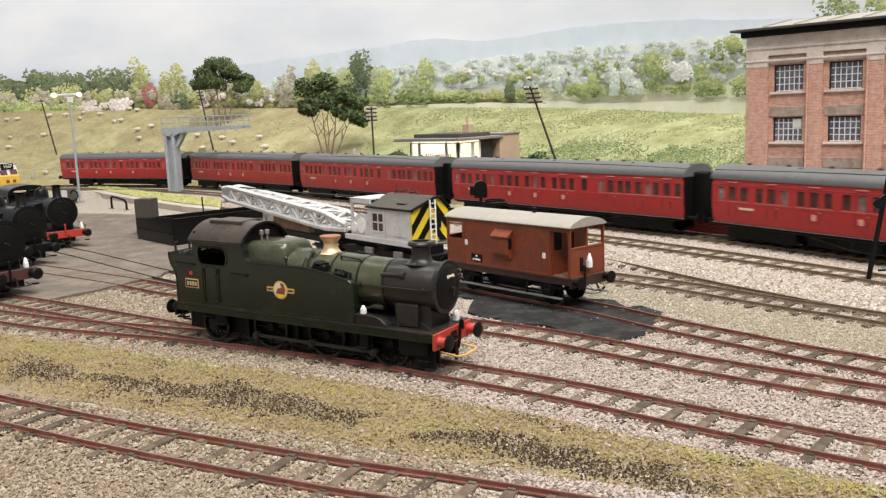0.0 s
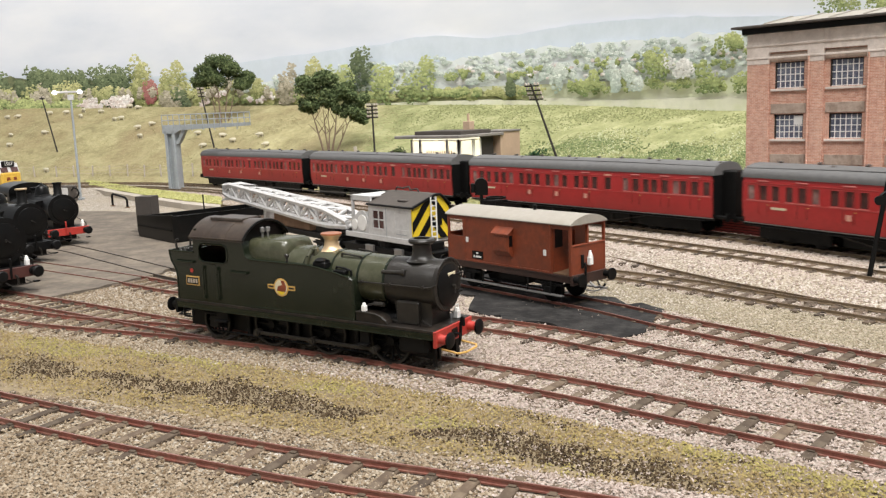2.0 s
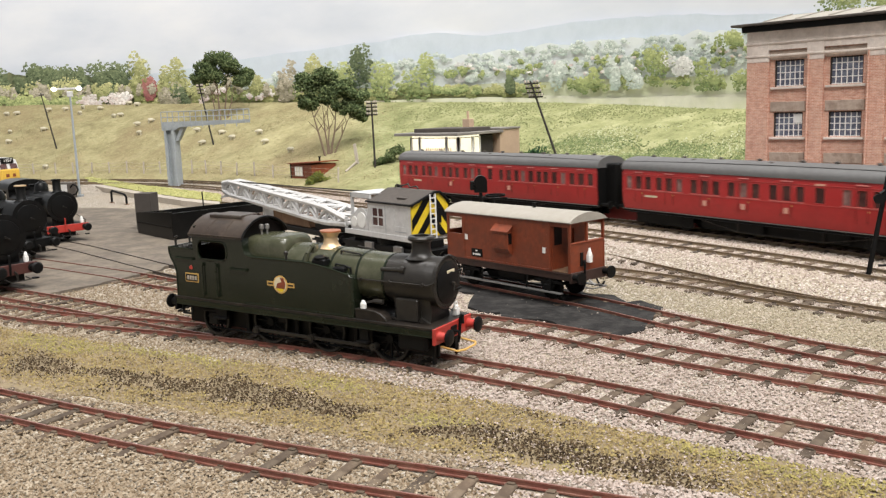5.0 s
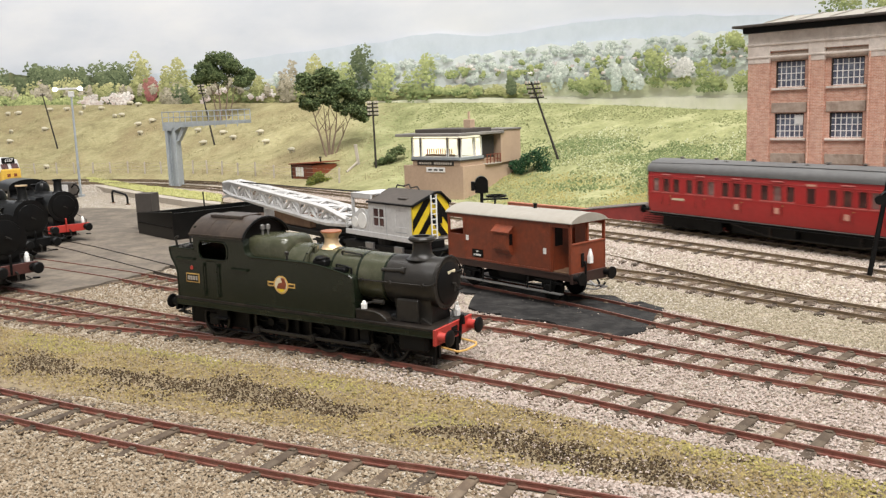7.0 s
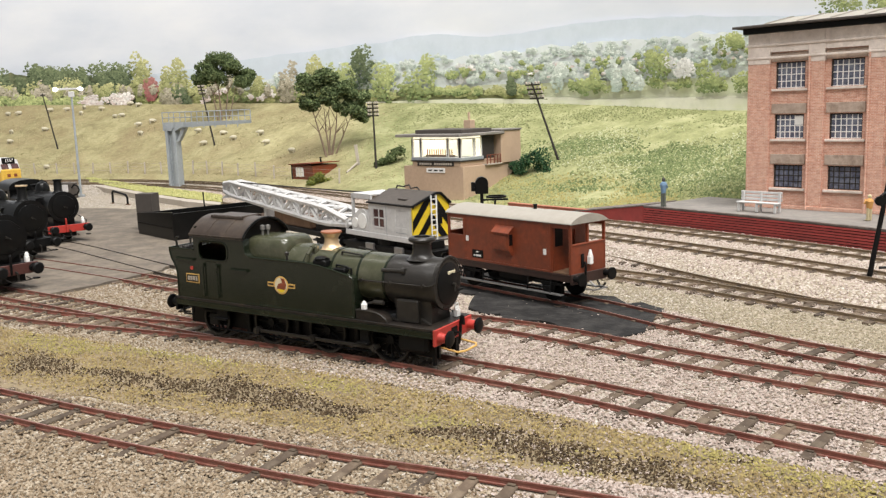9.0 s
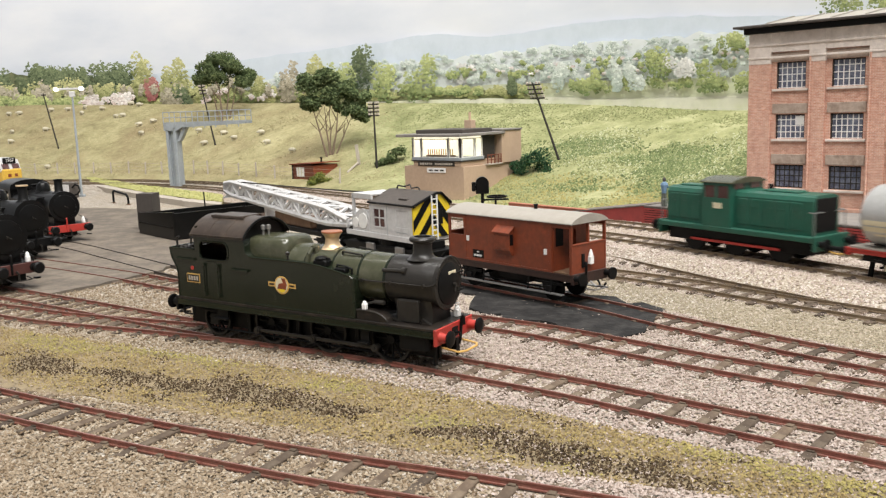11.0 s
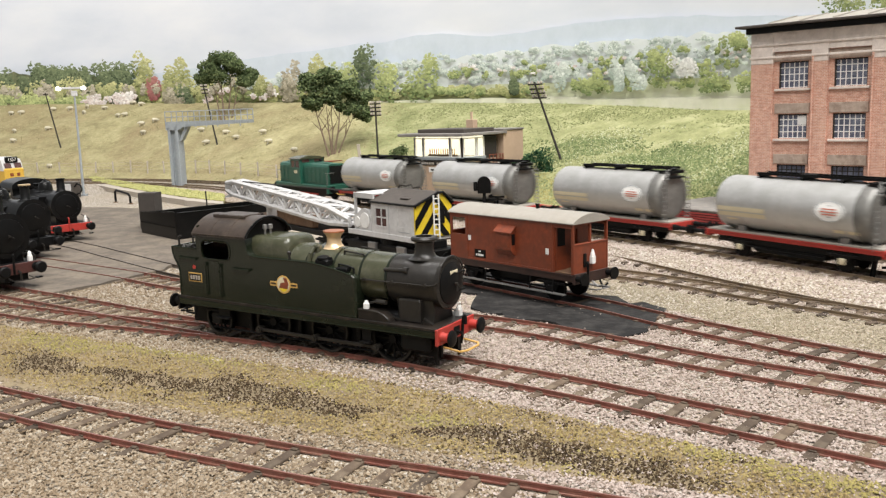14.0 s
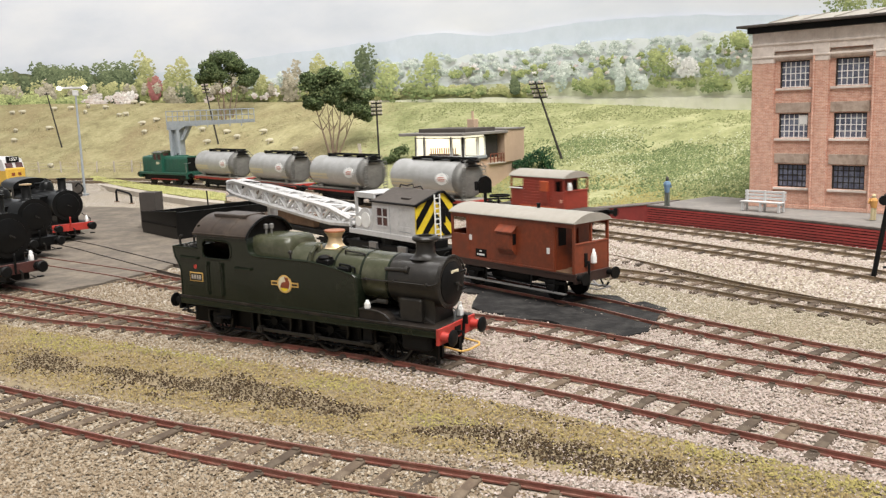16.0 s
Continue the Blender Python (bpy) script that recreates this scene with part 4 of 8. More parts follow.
def build_tank_wagon():
    ob = thing("tank_wagon", Matrix(), "silver-grey oil tank wagon with red underframe", "tank wagon", "tank wagons of the goods train")
    L, r, zc = 54.0, 16.8, 33.4
    prof = [(-L, 2)] + [(-L + 4.5 * (1 - math.cos(a)), r - 4.5 + 4.5 * math.sin(a)) for a in np.linspace(0.0, math.pi / 2, 6)]
    barrel = part("barrel", G().lathe((0, 0, zc), (1, 0, 0), prof + [(45.5, r)], 48), M["tank"], ob, smooth=True)
    end = part("barrel_end", G().lathe((0, 0, zc), (1, 0, 0), [(45.5, r + 0.02)] + [(-x, q) for x, q in prof[::-1]], 40), M["tank_end"], ob, "darker grey tank end", smooth=True)
    part("band", G().lathe((0, 0, zc), (1, 0, 0), [(45.0, r), (45.0, r + 0.3), (46.2, r + 0.3), (46.2, r)], 48), M["tank_end"], barrel)
    for x in (-32, -2, 24):
        part("seam", G().lathe((0, 0, zc), (1, 0, 0), [(x, r), (x, r + 0.1), (x + 0.5, r + 0.1), (x + 0.5, r)], 40), M["tank"], barrel)
    frame_ = part("underframe", G().box(-61, 61, -12.8, -10.2, 12.4, 15.2, 0.3).box(-61, 61, 10.2, 12.8, 12.4, 15.2, 0.3).box(-62.6, -61, -13.5, 13.5, 11.0, 15.6, 0.3).box(61, 62.6, -13.5, 13.5, 11.0, 15.6, 0.3).box(-61, 61, -13.4, -12.8, 14.6, 15.3, 0.1).box(-61, 61, 12.8, 13.4, 14.6, 15.3, 0.1), M["red"], ob, "red painted solebars")
    part("deck", G().box(-61, 61, -12.8, 12.8, 15.2, 16.4, 0.2), M["van_roof"], frame_, "pale grey plank deck")
    for x in (-36, 36):
        part("saddle", G().box(x - 3, x + 3, -11, 11, 15, 20, 0.4), M["steel"], ob)
        g = G()
        for y in (-8.2, 8.2):
            g.lathe((x, y - 1.1, 6.3), (0, 1, 0), [(0, 2), (0, 5.6), (0.2, 6.3), (2.2, 6.3), (2.2, 2)], 18)
        g.cyl((x, -10, 6.3), (x, 10, 6.3), 0.9, n=8)
        part("wheelset", g, M["black"], ob)
        for y in (-11.4, 11.4):
            part("axle_guard", G().prism([(x - 7, 11.5), (x + 7, 11.5), (x + 3, 4.6), (x - 3, 4.6)], y - 0.5, y + 0.5, "y").box(x - 9, x + 9, y - 1.0, y + 1.0, 9.2, 10.4, 0.2), M["black"], ob)
            part("axlebox", G().box(x - 2.0, x + 2.0, y - 1.6, y + 1.6, 4.6, 8.2, 0.5).cyl((x, y - 2.2, 6.3), (x, y + 2.2, 6.3), 1.2, n=10), M["cream"], ob, "pale axlebox cover")
    part("sole_box", G().box(-54, 54, -11.2, 11.2, 8.6, 12.9, 0.4).box(-24, 24, -11.0, 11.0, 4.4, 8.6, 0.6), M["black"], ob, "deep black under-beam")
    part("brake_gear", G().box(-14, 14, -8, 8, 5.5, 11.5, 1.0).tube([(-30, -11.8, 8), (6, -11.8, 4.5)], 0.5).box(-24, 24, -12.4, -11.8, 6.4, 7.0), M["black"], ob)
    for sgn in (-1, 1):
        for y in (-11, 11):
            part("buffer", G().cyl((sgn * 62, y, 13), (sgn * 75.6, y, 13), 1.3, n=10).cyl((sgn * 62, y, 13), (sgn * 67, y, 13), 2.0, n=12).cyl((sgn * 75.6, y, 13), (sgn * 76.6, y, 13), 3.0, n=14), M["black"], ob)
    for sgn in (-1, 1):
        part("coupling", G().tube([(sgn * 62, 0, 12), (sgn * 70, 0, 9.5), (sgn * 77, 0, 10.5)], 0.9, 6), M["black"], ob)
    walk_ = part("walkway", G().box(-30, 56, -4.5, 4.5, zc + r + 1.4, zc + r + 2.0).box(-30, 56, -5.0, -4.6, zc + r + 1.4, zc + r + 3.0).box(-30, 56, 4.6, 5.0, zc + r + 1.4, zc + r + 3.0), M["black"], ob, "black roof walkway")
    for x in (-28, 4, 30, 52):
        part("bracket", G().box(x - 1, x + 1, -5, 5, zc + r - 1.2, zc + r + 1.4), M["black"], walk_)
    part("manhole", G().lathe((4, 0, zc + r - 0.8), (0, 0, 1), [(0, 4.6), (2.6, 4.4), (2.8, 5.0), (3.6, 5.0), (4.0, 3.4)], 20), M["black"], walk_)
    part("end_platform", G().box(46, 57, -7, 7, zc + r - 1.6, zc + r + 0.6, 0.2).box(50, 57, -8, 8, zc + r - 5.0, zc + r - 3.6, 0.2), M["black"], walk_, "black end platform over the ladders")
    for y in (-12, 12):
        g = G()
        for yy in (y - 2.2, y + 2.2):
            g.tube([(56.0, yy, 15), (56.0, yy, 44), (55.0, yy * 0.55, zc + r + 1.5)], 0.35, 5)
        for z in range(18, 48, 3):
            g.tube([(56.0, y - 2.2, z), (56.0, y + 2.2, z)], 0.42, 5)
        part("ladder", g, M["tank_end"], ob)
    # plain oval plates and cream panels that follow the barrel
    for sgn in (-1, 1):
        def on(x, a, lift):
            return (x, sgn * (r + lift) * math.cos(a), zc + (r + lift) * math.sin(a))
        def oval(cx, ca, rx, ra, lift, n=28):
            vs = [on(cx, ca, lift)] + [on(cx + rx * math.cos(t), ca + ra * math.sin(t), lift) for t in np.linspace(0, 2 * math.pi, n, endpoint=False)]
            base = [on(cx + rx * math.cos(t), ca + ra * math.sin(t), 0.0) for t in np.linspace(0, 2 * math.pi, n, endpoint=False)]
            return G().add(vs + base, [(0, 1 + i, 1 + (i + 1) % n) for i in range(n)] + [(1 + i, 1 + n + i, 1 + n + (i + 1) % n, 1 + (i + 1) % n) for i in range(n)])
        sign = part("oval_sign", oval(30, 0.06, 9.8, 0.36, 0.25), M["white"], barrel, "white oval sign with red bars and dark rim")
        g = G()
        for k, (da, w) in enumerate(((0.06, 4.6), (-0.03, 5.8), (-0.12, 4.6))):
            for i in range(8):
                x0 = 30 - w + 2 * w * i / 8
                x1 = x0 + 2 * w / 8
                g.add([on(x0, 0.06 + da, 0.45), on(x1, 0.06 + da, 0.45), on(x1, 0.06 + da + 0.04, 0.45), on(x0, 0.06 + da + 0.04, 0.45)], [(0, 1, 2, 3)])
        part("sign_bars", g, M["sign_red"], sign)
        n = 40
        g = G()
        for i in range(n):
            t0, t1 = 2 * math.pi * i / n, 2 * math.pi * (i + 1) / n
            g.add([on(30 + q * math.cos(t), 0.06 + q / 9.4 * 0.35 * math.sin(t), 0.4) for q, t in ((9.4, t0), (9.4, t1), (8.8, t1), (8.8, t0))], [(0, 1, 2, 3)])
        part("sign_rim", g, M["steel_blue"], sign)
        for x0, x1, a0, a1 in ((-50, -14, -0.24, -0.08), (-50, -14, -0.46, -0.29), (31, 38, -0.72, -0.58), (40, 47, -0.72, -0.58), (-44, -36, -0.62, -0.54)):
            g = G()
            for i in range(4):
                aa, ab = a0 + (a1 - a0) * i / 4, a0 + (a1 - a0) * (i + 1) / 4
                g.add([on(x0, aa, 0.15), on(x1, aa, 0.15), on(x1, ab, 0.15), on(x0, ab, 0.15)], [(0, 1, 2, 3)])
            part("data_panel", g, M["cream"], barrel)
    return ob


TANK = build_tank_wagon()
TANK.scale = (0.9, 0.9, 0.9)
tanks = [TANK] + [copy_thing(TANK, Matrix()) for _ in range(3)]


def four_wheels(ob, xs, r, material="black"):
    for x in xs:
        g = G()
        for y in (-8.2, 8.2):
            g.lathe((x, y - 1.1, r), (0, 1, 0), [(0, 1.6), (0, r - 0.8), (0.2, r), (2.2, r), (2.2, 1.6)], 18)
        g.cyl((x, -11, r), (x, 11, r), 0.9, n=8)
        part("wheelset", g, M[material], ob)
        for y in (-11.3, 11.3):
            part("axle_guard", G().prism([(x - 6, 11), (x + 6, 11), (x + 2.6, 4.2), (x - 2.6, 4.2)], y - 0.4, y + 0.4, "y").box(x - 9, x + 9, y - 0.9, y + 0.9, 8.6, 9.8, 0.2).box(x - 1.8, x + 1.8, y - 1.6, y + 1.6, 4.6, 8.0, 0.4), M[material], ob)


def build_brake_van(label, L=43.0, W=12.6, V=11.5):
    """Guard's van with open verandas at both ends."""
    ob = thing("brake_van", Matrix(), label, "brake van", "brake vans")
    under = part("underframe", G().box(-L, L, -W, -W + 2, 11.0, 14.4, 0.3).box(-L, L, W - 2, W, 11.0, 14.4, 0.3).box(-L, L, -W + 2, W - 2, 13.2, 14.4).box(-L, L, -W - 0.3, -W + 0.1, 13.8, 14.6, 0.1).box(-L, L, W - 0.1, W + 0.3, 13.8, 14.6, 0.1), M["van_frame"], ob, "grimy red-brown solebars")
    part("floor", G().box(-L, L, -W + 0.6, W - 0.6, 14.4, 15.2, 0.2), M["wood"], under)
    part("step_board", G().box(-L + 4, L - 4, -W - 2.4, -W + 0.2, 4.4, 5.0, 0.1).box(-L + 4, L - 4, W - 0.2, W + 2.4, 4.4, 5.0, 0.1), M["steel"], under, "long grey footboard")
    for x in (-L + 12, -16, 16, L - 12):
        for sg in (-1, 1):
            part("step_hanger", G().tube([(x, sg * (W + 0.2), 11), (x, sg * (W + 1.0), 4.8)], 0.4), M["black"], under)
    for sgn in (-1, 1):
        y0, y1 = (-W, -W + 0.9) if sgn < 0 else (W - 0.9, W)
        side = part("side", G().wall(-L + V, L - V, 14.4, 39.3, [], y0, y1), M["bauxite"], ob)
        # veranda side: open above the waist
        for e in (-1, 1):
            x0, x1 = sorted((e * (L - V), e * L))
            if e < 0:
                part("veranda_side", G().wall(x0, x1, 14.4, 27.5, [], y0, y1), M["bauxite"], ob)
            part("corner_post", G().box(e * L - 0.9, e * L + 0.9, y0, y1, 14.4, 39.3, 0.2), M["bauxite"], ob)
            part("cantrail", G().box(x0, x1, y0, y1, 36.4, 39.3, 0.2), M["bauxite"], ob)
        o = lambda q: sgn * (W + q)
        duck = part("ducket", G().prism([(o(-0.2), 34.0), (o(3.0), 32.0), (o(3.0), 23.0), (o(0.9), 20.2), (o(-0.2), 20.2)], -5.4, 5.6, "x"), M["bauxite"], side)
        part("ducket_hood", G().prism([(o(-0.2), 35.2), (o(3.9), 31.9), (o(3.9), 31.3), (o(-0.2), 34.6)], -6.2, 6.4, "x"), M["bauxite"], duck)
        part("ducket_panel", G().box(-4.2, 4.4, *sorted((o(2.9), o(3.2))), 23.8, 30.6, 0.1), M["bauxite"], duck)
        part("ducket_light", G().box(5.5, 5.8, *sorted((o(0.4), o(2.6))), 25.5, 31.0), M["black"], duck)
        for x in (-30.2, 30.2):
            part("corner_strapping", G().box(x - 0.7, x + 0.7, sgn * W - 0.25, sgn * W + 0.25, 15, 39.0, 0.1), M["bauxite"], side)
        part("sole_rail", G().box(-30.5, 30.5, sgn * W - 0.3, sgn * W + 0.3, 14.6, 15.6, 0.1), M["bauxite"], side)
        part("number_panel", G().box(-24.4, -16.2, sgn * W - 0.25, sgn * W + 0.25, 16.4, 20.6), M["black"], side, "black number panel with white bars")
        part("number_bars", G().box(-21.2, -19.6, sgn * W - 0.4, sgn * W + 0.4, 19.2, 19.9).box(-23.2, -22.2, sgn * W - 0.4, sgn * W + 0.4, 17.2, 18.2).box(-21.6, -17.6, sgn * W - 0.4, sgn * W + 0.4, 17.2, 18.2), M["white"], side)
        part("label_clip", G().box(-29.0, -27.2, sgn * W - 0.35, sgn * W + 0.35, 24.8, 27.5), M["white"], side)
        part("label_clip", G().box(26.4, 28.2, sgn * W - 0.35, sgn * W + 0.35, 23.0, 25.8), M["white"], side)
    for e in (-1, 1):
        x = e * L
        part("end_panel", G().box(x - 0.7, x + 0.7, -W + 0.9, W - 0.9, 14.4, 28.5, 0.2), M["bauxite"], ob)
        part("end_top", G().prism([(-W + 0.9, 38.0), (W - 0.9, 38.0)] + arch(W - 0.9, 38.8, 42.0, 12), x - 0.7, x + 0.7, "x"), M["bauxite"], ob)
        part("end_pillar", G().box(x - 0.6, x + 0.6, -0.5, 0.5, 28.5, 38.5), M["bauxite"], ob)
        part("end_ledge", G().box(x - 1.0, x + 1.0, -W + 0.5, W - 0.5, 28.3, 29.1, 0.2), M["bauxite"], ob)
        part("cabin_light", G().box(e * (L - V) + e * 0.55 - 0.1, e * (L - V) + e * 0.55 + 0.1, -10.6, -5.2, 27, 36), M["black"], ob)
        part("brake_pipe", G().tube([(x + e * 1.6, -3.4, 9), (x + e * 1.9, -3.4, 19), (x + e * 1.2, -3.4, 20)], 0.6, 6).tube([(x + e * 1.0, 6, 10), (x + e * 3.5, 6, 6), (x + e * 6.0, 6, 9)], 0.5, 6), M["black"], ob)
        part("lamp_bracket", G().box(x + e * 0.9 - 0.3, x + e * 0.9 + 0.3, -5.6, -3.6, 17.5, 24, 0.1), M["black"], ob)
        part("cabin_end", G().wall(-W + 0.9, W - 0.9, 14.4, 39.6, [(-4, 4, 15, 34)], -0.5, 0.5), M["bauxite"], ob, m=put(e * (L - V), 0, 0, 90))
        part("cabin_door", G().box(-0.4, 0.4, -4, 4, 15, 34), M["bauxite"], ob, m=put(e * (L - V - 0.8), 0, 0))
        part("headstock", G().box(x - 0.2 if e > 0 else x - 1.6, x + 1.6 if e > 0 else x + 0.2, -W, W, 10.0, 15.0, 0.2), M["van_frame"], ob)
        for y in (-11, 11):
            part("buffer", G().cyl((x, y, 13), (x + e * 5.5, y, 13), 1.5, n=12).cyl((x + e * 5.5, y, 13), (x + e * 6.4, y, 13), 3.0, n=16), M["black"], ob)
        part("coupling", G().tube([(x, 0, 11), (x + e * 5, 0, 8), (x + e * 8, 0, 9)], 0.5).tube([(x + e * 3, -5, 7.5), (x + e * 8, -5, 7.5), (x + e * 8, 5, 7.5), (x + e * 3, 5, 7.5)], 0.35), M["steel"], ob)
    roof = part("roof", G().prism([(-W - 0.8, 38.6)] + arch(W + 0.8, 39.0, 42.9, 20, 0.8)[::-1] + [(W + 0.8, 38.6)], -L - 1.5, L + 1.5, "x"), M["van_roof"], ob, "pale grey curved roof", smooth=True)
    part("stove_pipe", G().cyl((9.4, 0, 42.4), (9.4, 0, 45.0), 0.9, n=10).cyl((9.4, 0, 44.8), (9.4, 0, 45.3), 1.15, n=10), M["black"], roof)
    four_wheels(ob, (-L * 0.66, L * 0.66), 6.3)
    part("brake_gear", G().box(-10, 10, -8, 8, 6, 11, 0.5).tube([(-26, -9, 6), (26, -9, 6)], 0.5), M["black"], ob)
    part("tail_lamp", G().box(L + 0.7, L + 2.9, -1.3, 1.3, 18.6, 22.6, 0.35).lathe((L + 1.8, 0, 22.4), (0, 0, 1), [(0, 1.25), (1.0, 1.1), (2.0, 0.75), (3.2, 0.5)], 12), M["white"], ob, "white tail lamp on bracket")
    return ob


van = build_brake_van("bauxite-brown brake van with pale roof standing on the ash siding")
van.matrix_world = VAN_LINE.ride(505.6, 28)


def build_platform_van():
    """Planked guard's van whose short body stands on a longer open-ended frame."""
    ob = thing("brake_van", Matrix(), "red-brown planked brake van with pale roof and open end platforms", "brake van", "brake vans")
    L, W, A, B, C, D = 48.0, 12.2, -28.5, -15.0, 17.5, 27.5
    part("underframe", G().box(-L, L, -W, W, 11.0, 14.2, 0.3).box(-L, -L + 1.6, -W - 0.4, W + 0.4, 9.6, 15, 0.3).box(L - 1.6, L, -W - 0.4, W + 0.4, 9.6, 15, 0.3), M["black"], ob)
    part("deck", G().box(-L, L, -W + 0.4, W - 0.4, 14.2, 15.0, 0.2), M["felt"], ob, "grey plank platform deck")
    for x in (-40, -20, 0, 20, 40):
        for sg in (-1, 1):
            part("step_hanger", G().tube([(x, sg * (W + 0.2), 11), (x, sg * (W + 1.0), 4.8)], 0.4), M["black"], ob)
    part("step_board", G().box(-L + 4, L - 4, -W - 2.2, -W + 0.2, 4.4, 5.0, 0.1).box(-L + 4, L - 4, W - 0.2, W + 2.2, 4.4, 5.0, 0.1), M["black"], ob)
    for sgn in (-1, 1):
        y0, y1 = sorted((sgn * W, sgn * (W - 0.9)))
        side = part("side", G().wall(B, C, 15.0, 37.2, [], y0, y1), M["van_red"], ob)
        for z in np.arange(17.2, 37, 2.1):
            part("plank", G().box(B + 0.3, C - 0.3, sgn * W - 0.2, sgn * W + 0.2, z - 0.85, z + 0.85, 0.15), M["van_red"], side)
        part("ducket", G().box(5.4, 12.6, *sorted((sgn * W, sgn * (W + 2.4))), 27.0, 34.4, 0.4), M["van_orange"], side, "brighter orange-red lookout")
        part("ducket_foot", G().prism([(sgn * W, 18.5), (sgn * (W + 0.8), 18.5), (sgn * (W + 2.2), 27), (sgn * W, 27)], 5.6, 12.4, "x"), M["van_red"], side)
        for x0, x1 in ((A, B), (C, D)):
            part("veranda_side", G().box(x0, x1, y0, y1, 15.0, 27.4, 0.2), M["van_red"], ob)
            part("cantrail", G().box(x0, x1, y0, y1, 35.4, 37.2, 0.2), M["van_red"], ob)
        part("label_clip", G().box(23.6, 25.6, sgn * W - 0.3, sgn * W + 0.3, 19.6, 22.0), M["figure_pink"], ob)
        for x in (A + 0.6, D - 0.6):
            part("corner_post", G().box(x - 0.6, x + 0.6, y0, y1, 27.4, 37.2, 0.1), M["van_red"], ob)
        part("hand_rail", G().tube([(A, sgn * (W + 0.5), 28.2), (B, sgn * (W + 0.5), 28.2)], 0.5, 6), M["white"], ob, "white hand rail")
        part("frame_step", G().box(B - 4, C + 3, sgn * W - 0.5, sgn * W + 0.5, 15.0, 16.2, 0.2), M["van_orange"], ob)
    for x in (A, D):
        part("end_panel", G().box(x - 0.6, x + 0.6, -W + 0.9, W - 0.9, 15.0, 27.4, 0.2).box(x - 1.0, x + 1.0, -W + 0.4, W - 0.4, 27.2, 28.2, 0.2), M["van_red"], ob)
        part("end_arch", G().prism([(-W + 0.9, 36.4), (W - 0.9, 36.4)] + arch(W - 0.9, 37.0, 40.6, 12), x - 0.6, x + 0.6, "x"), M["van_red"], ob)
    for x in (B, C):
        part("cabin_end", G().wall(-W + 0.9, W - 0.9, 15.0, 38.5, [(-11, -6, 26, 34), (6, 11, 26, 34)], -0.5, 0.5), M["van_red"], ob, m=put(x, 0, 0, 90))
        part("cabin_light", G().box(x - 0.1, x + 0.1, -11, -6, 26, 34).box(x - 0.1, x + 0.1, 6, 11, 26, 34), M["black"], ob)
    part("roof", G().prism([(-W - 0.8, 36.8)] + arch(W + 0.8, 37.2, 41.6, 20, 0.8)[::-1] + [(W + 0.8, 36.8)], A - 1.0, D + 1.2, "x"), M["van_roof"], ob, "pale grey curved roof", smooth=True)
    part("tail_lamp", G().box(D + 0.6, D + 3.0, -9.4, -6.8, 28.2, 32.0, 0.4).lathe((D + 1.8, -8.1, 31.8), (0, 0, 1), [(0, 1.3), (1.2, 1.1), (2.0, 0.5)], 12), M["white"], ob, "white tail lamp")
    four_wheels(ob, (-30, 30), 6.3)
    for e in (-1, 1):
        for y in (-11, 11):
            part("buffer", G().cyl((e * L, y, 13), (e * (L + 5.5), y, 13), 1.5, n=12).cyl((e * (L + 5.5), y, 13), (e * (L + 6.4), y, 13), 3.0, n=16), M["black"], ob)
    return ob


van_tail = build_platform_van()


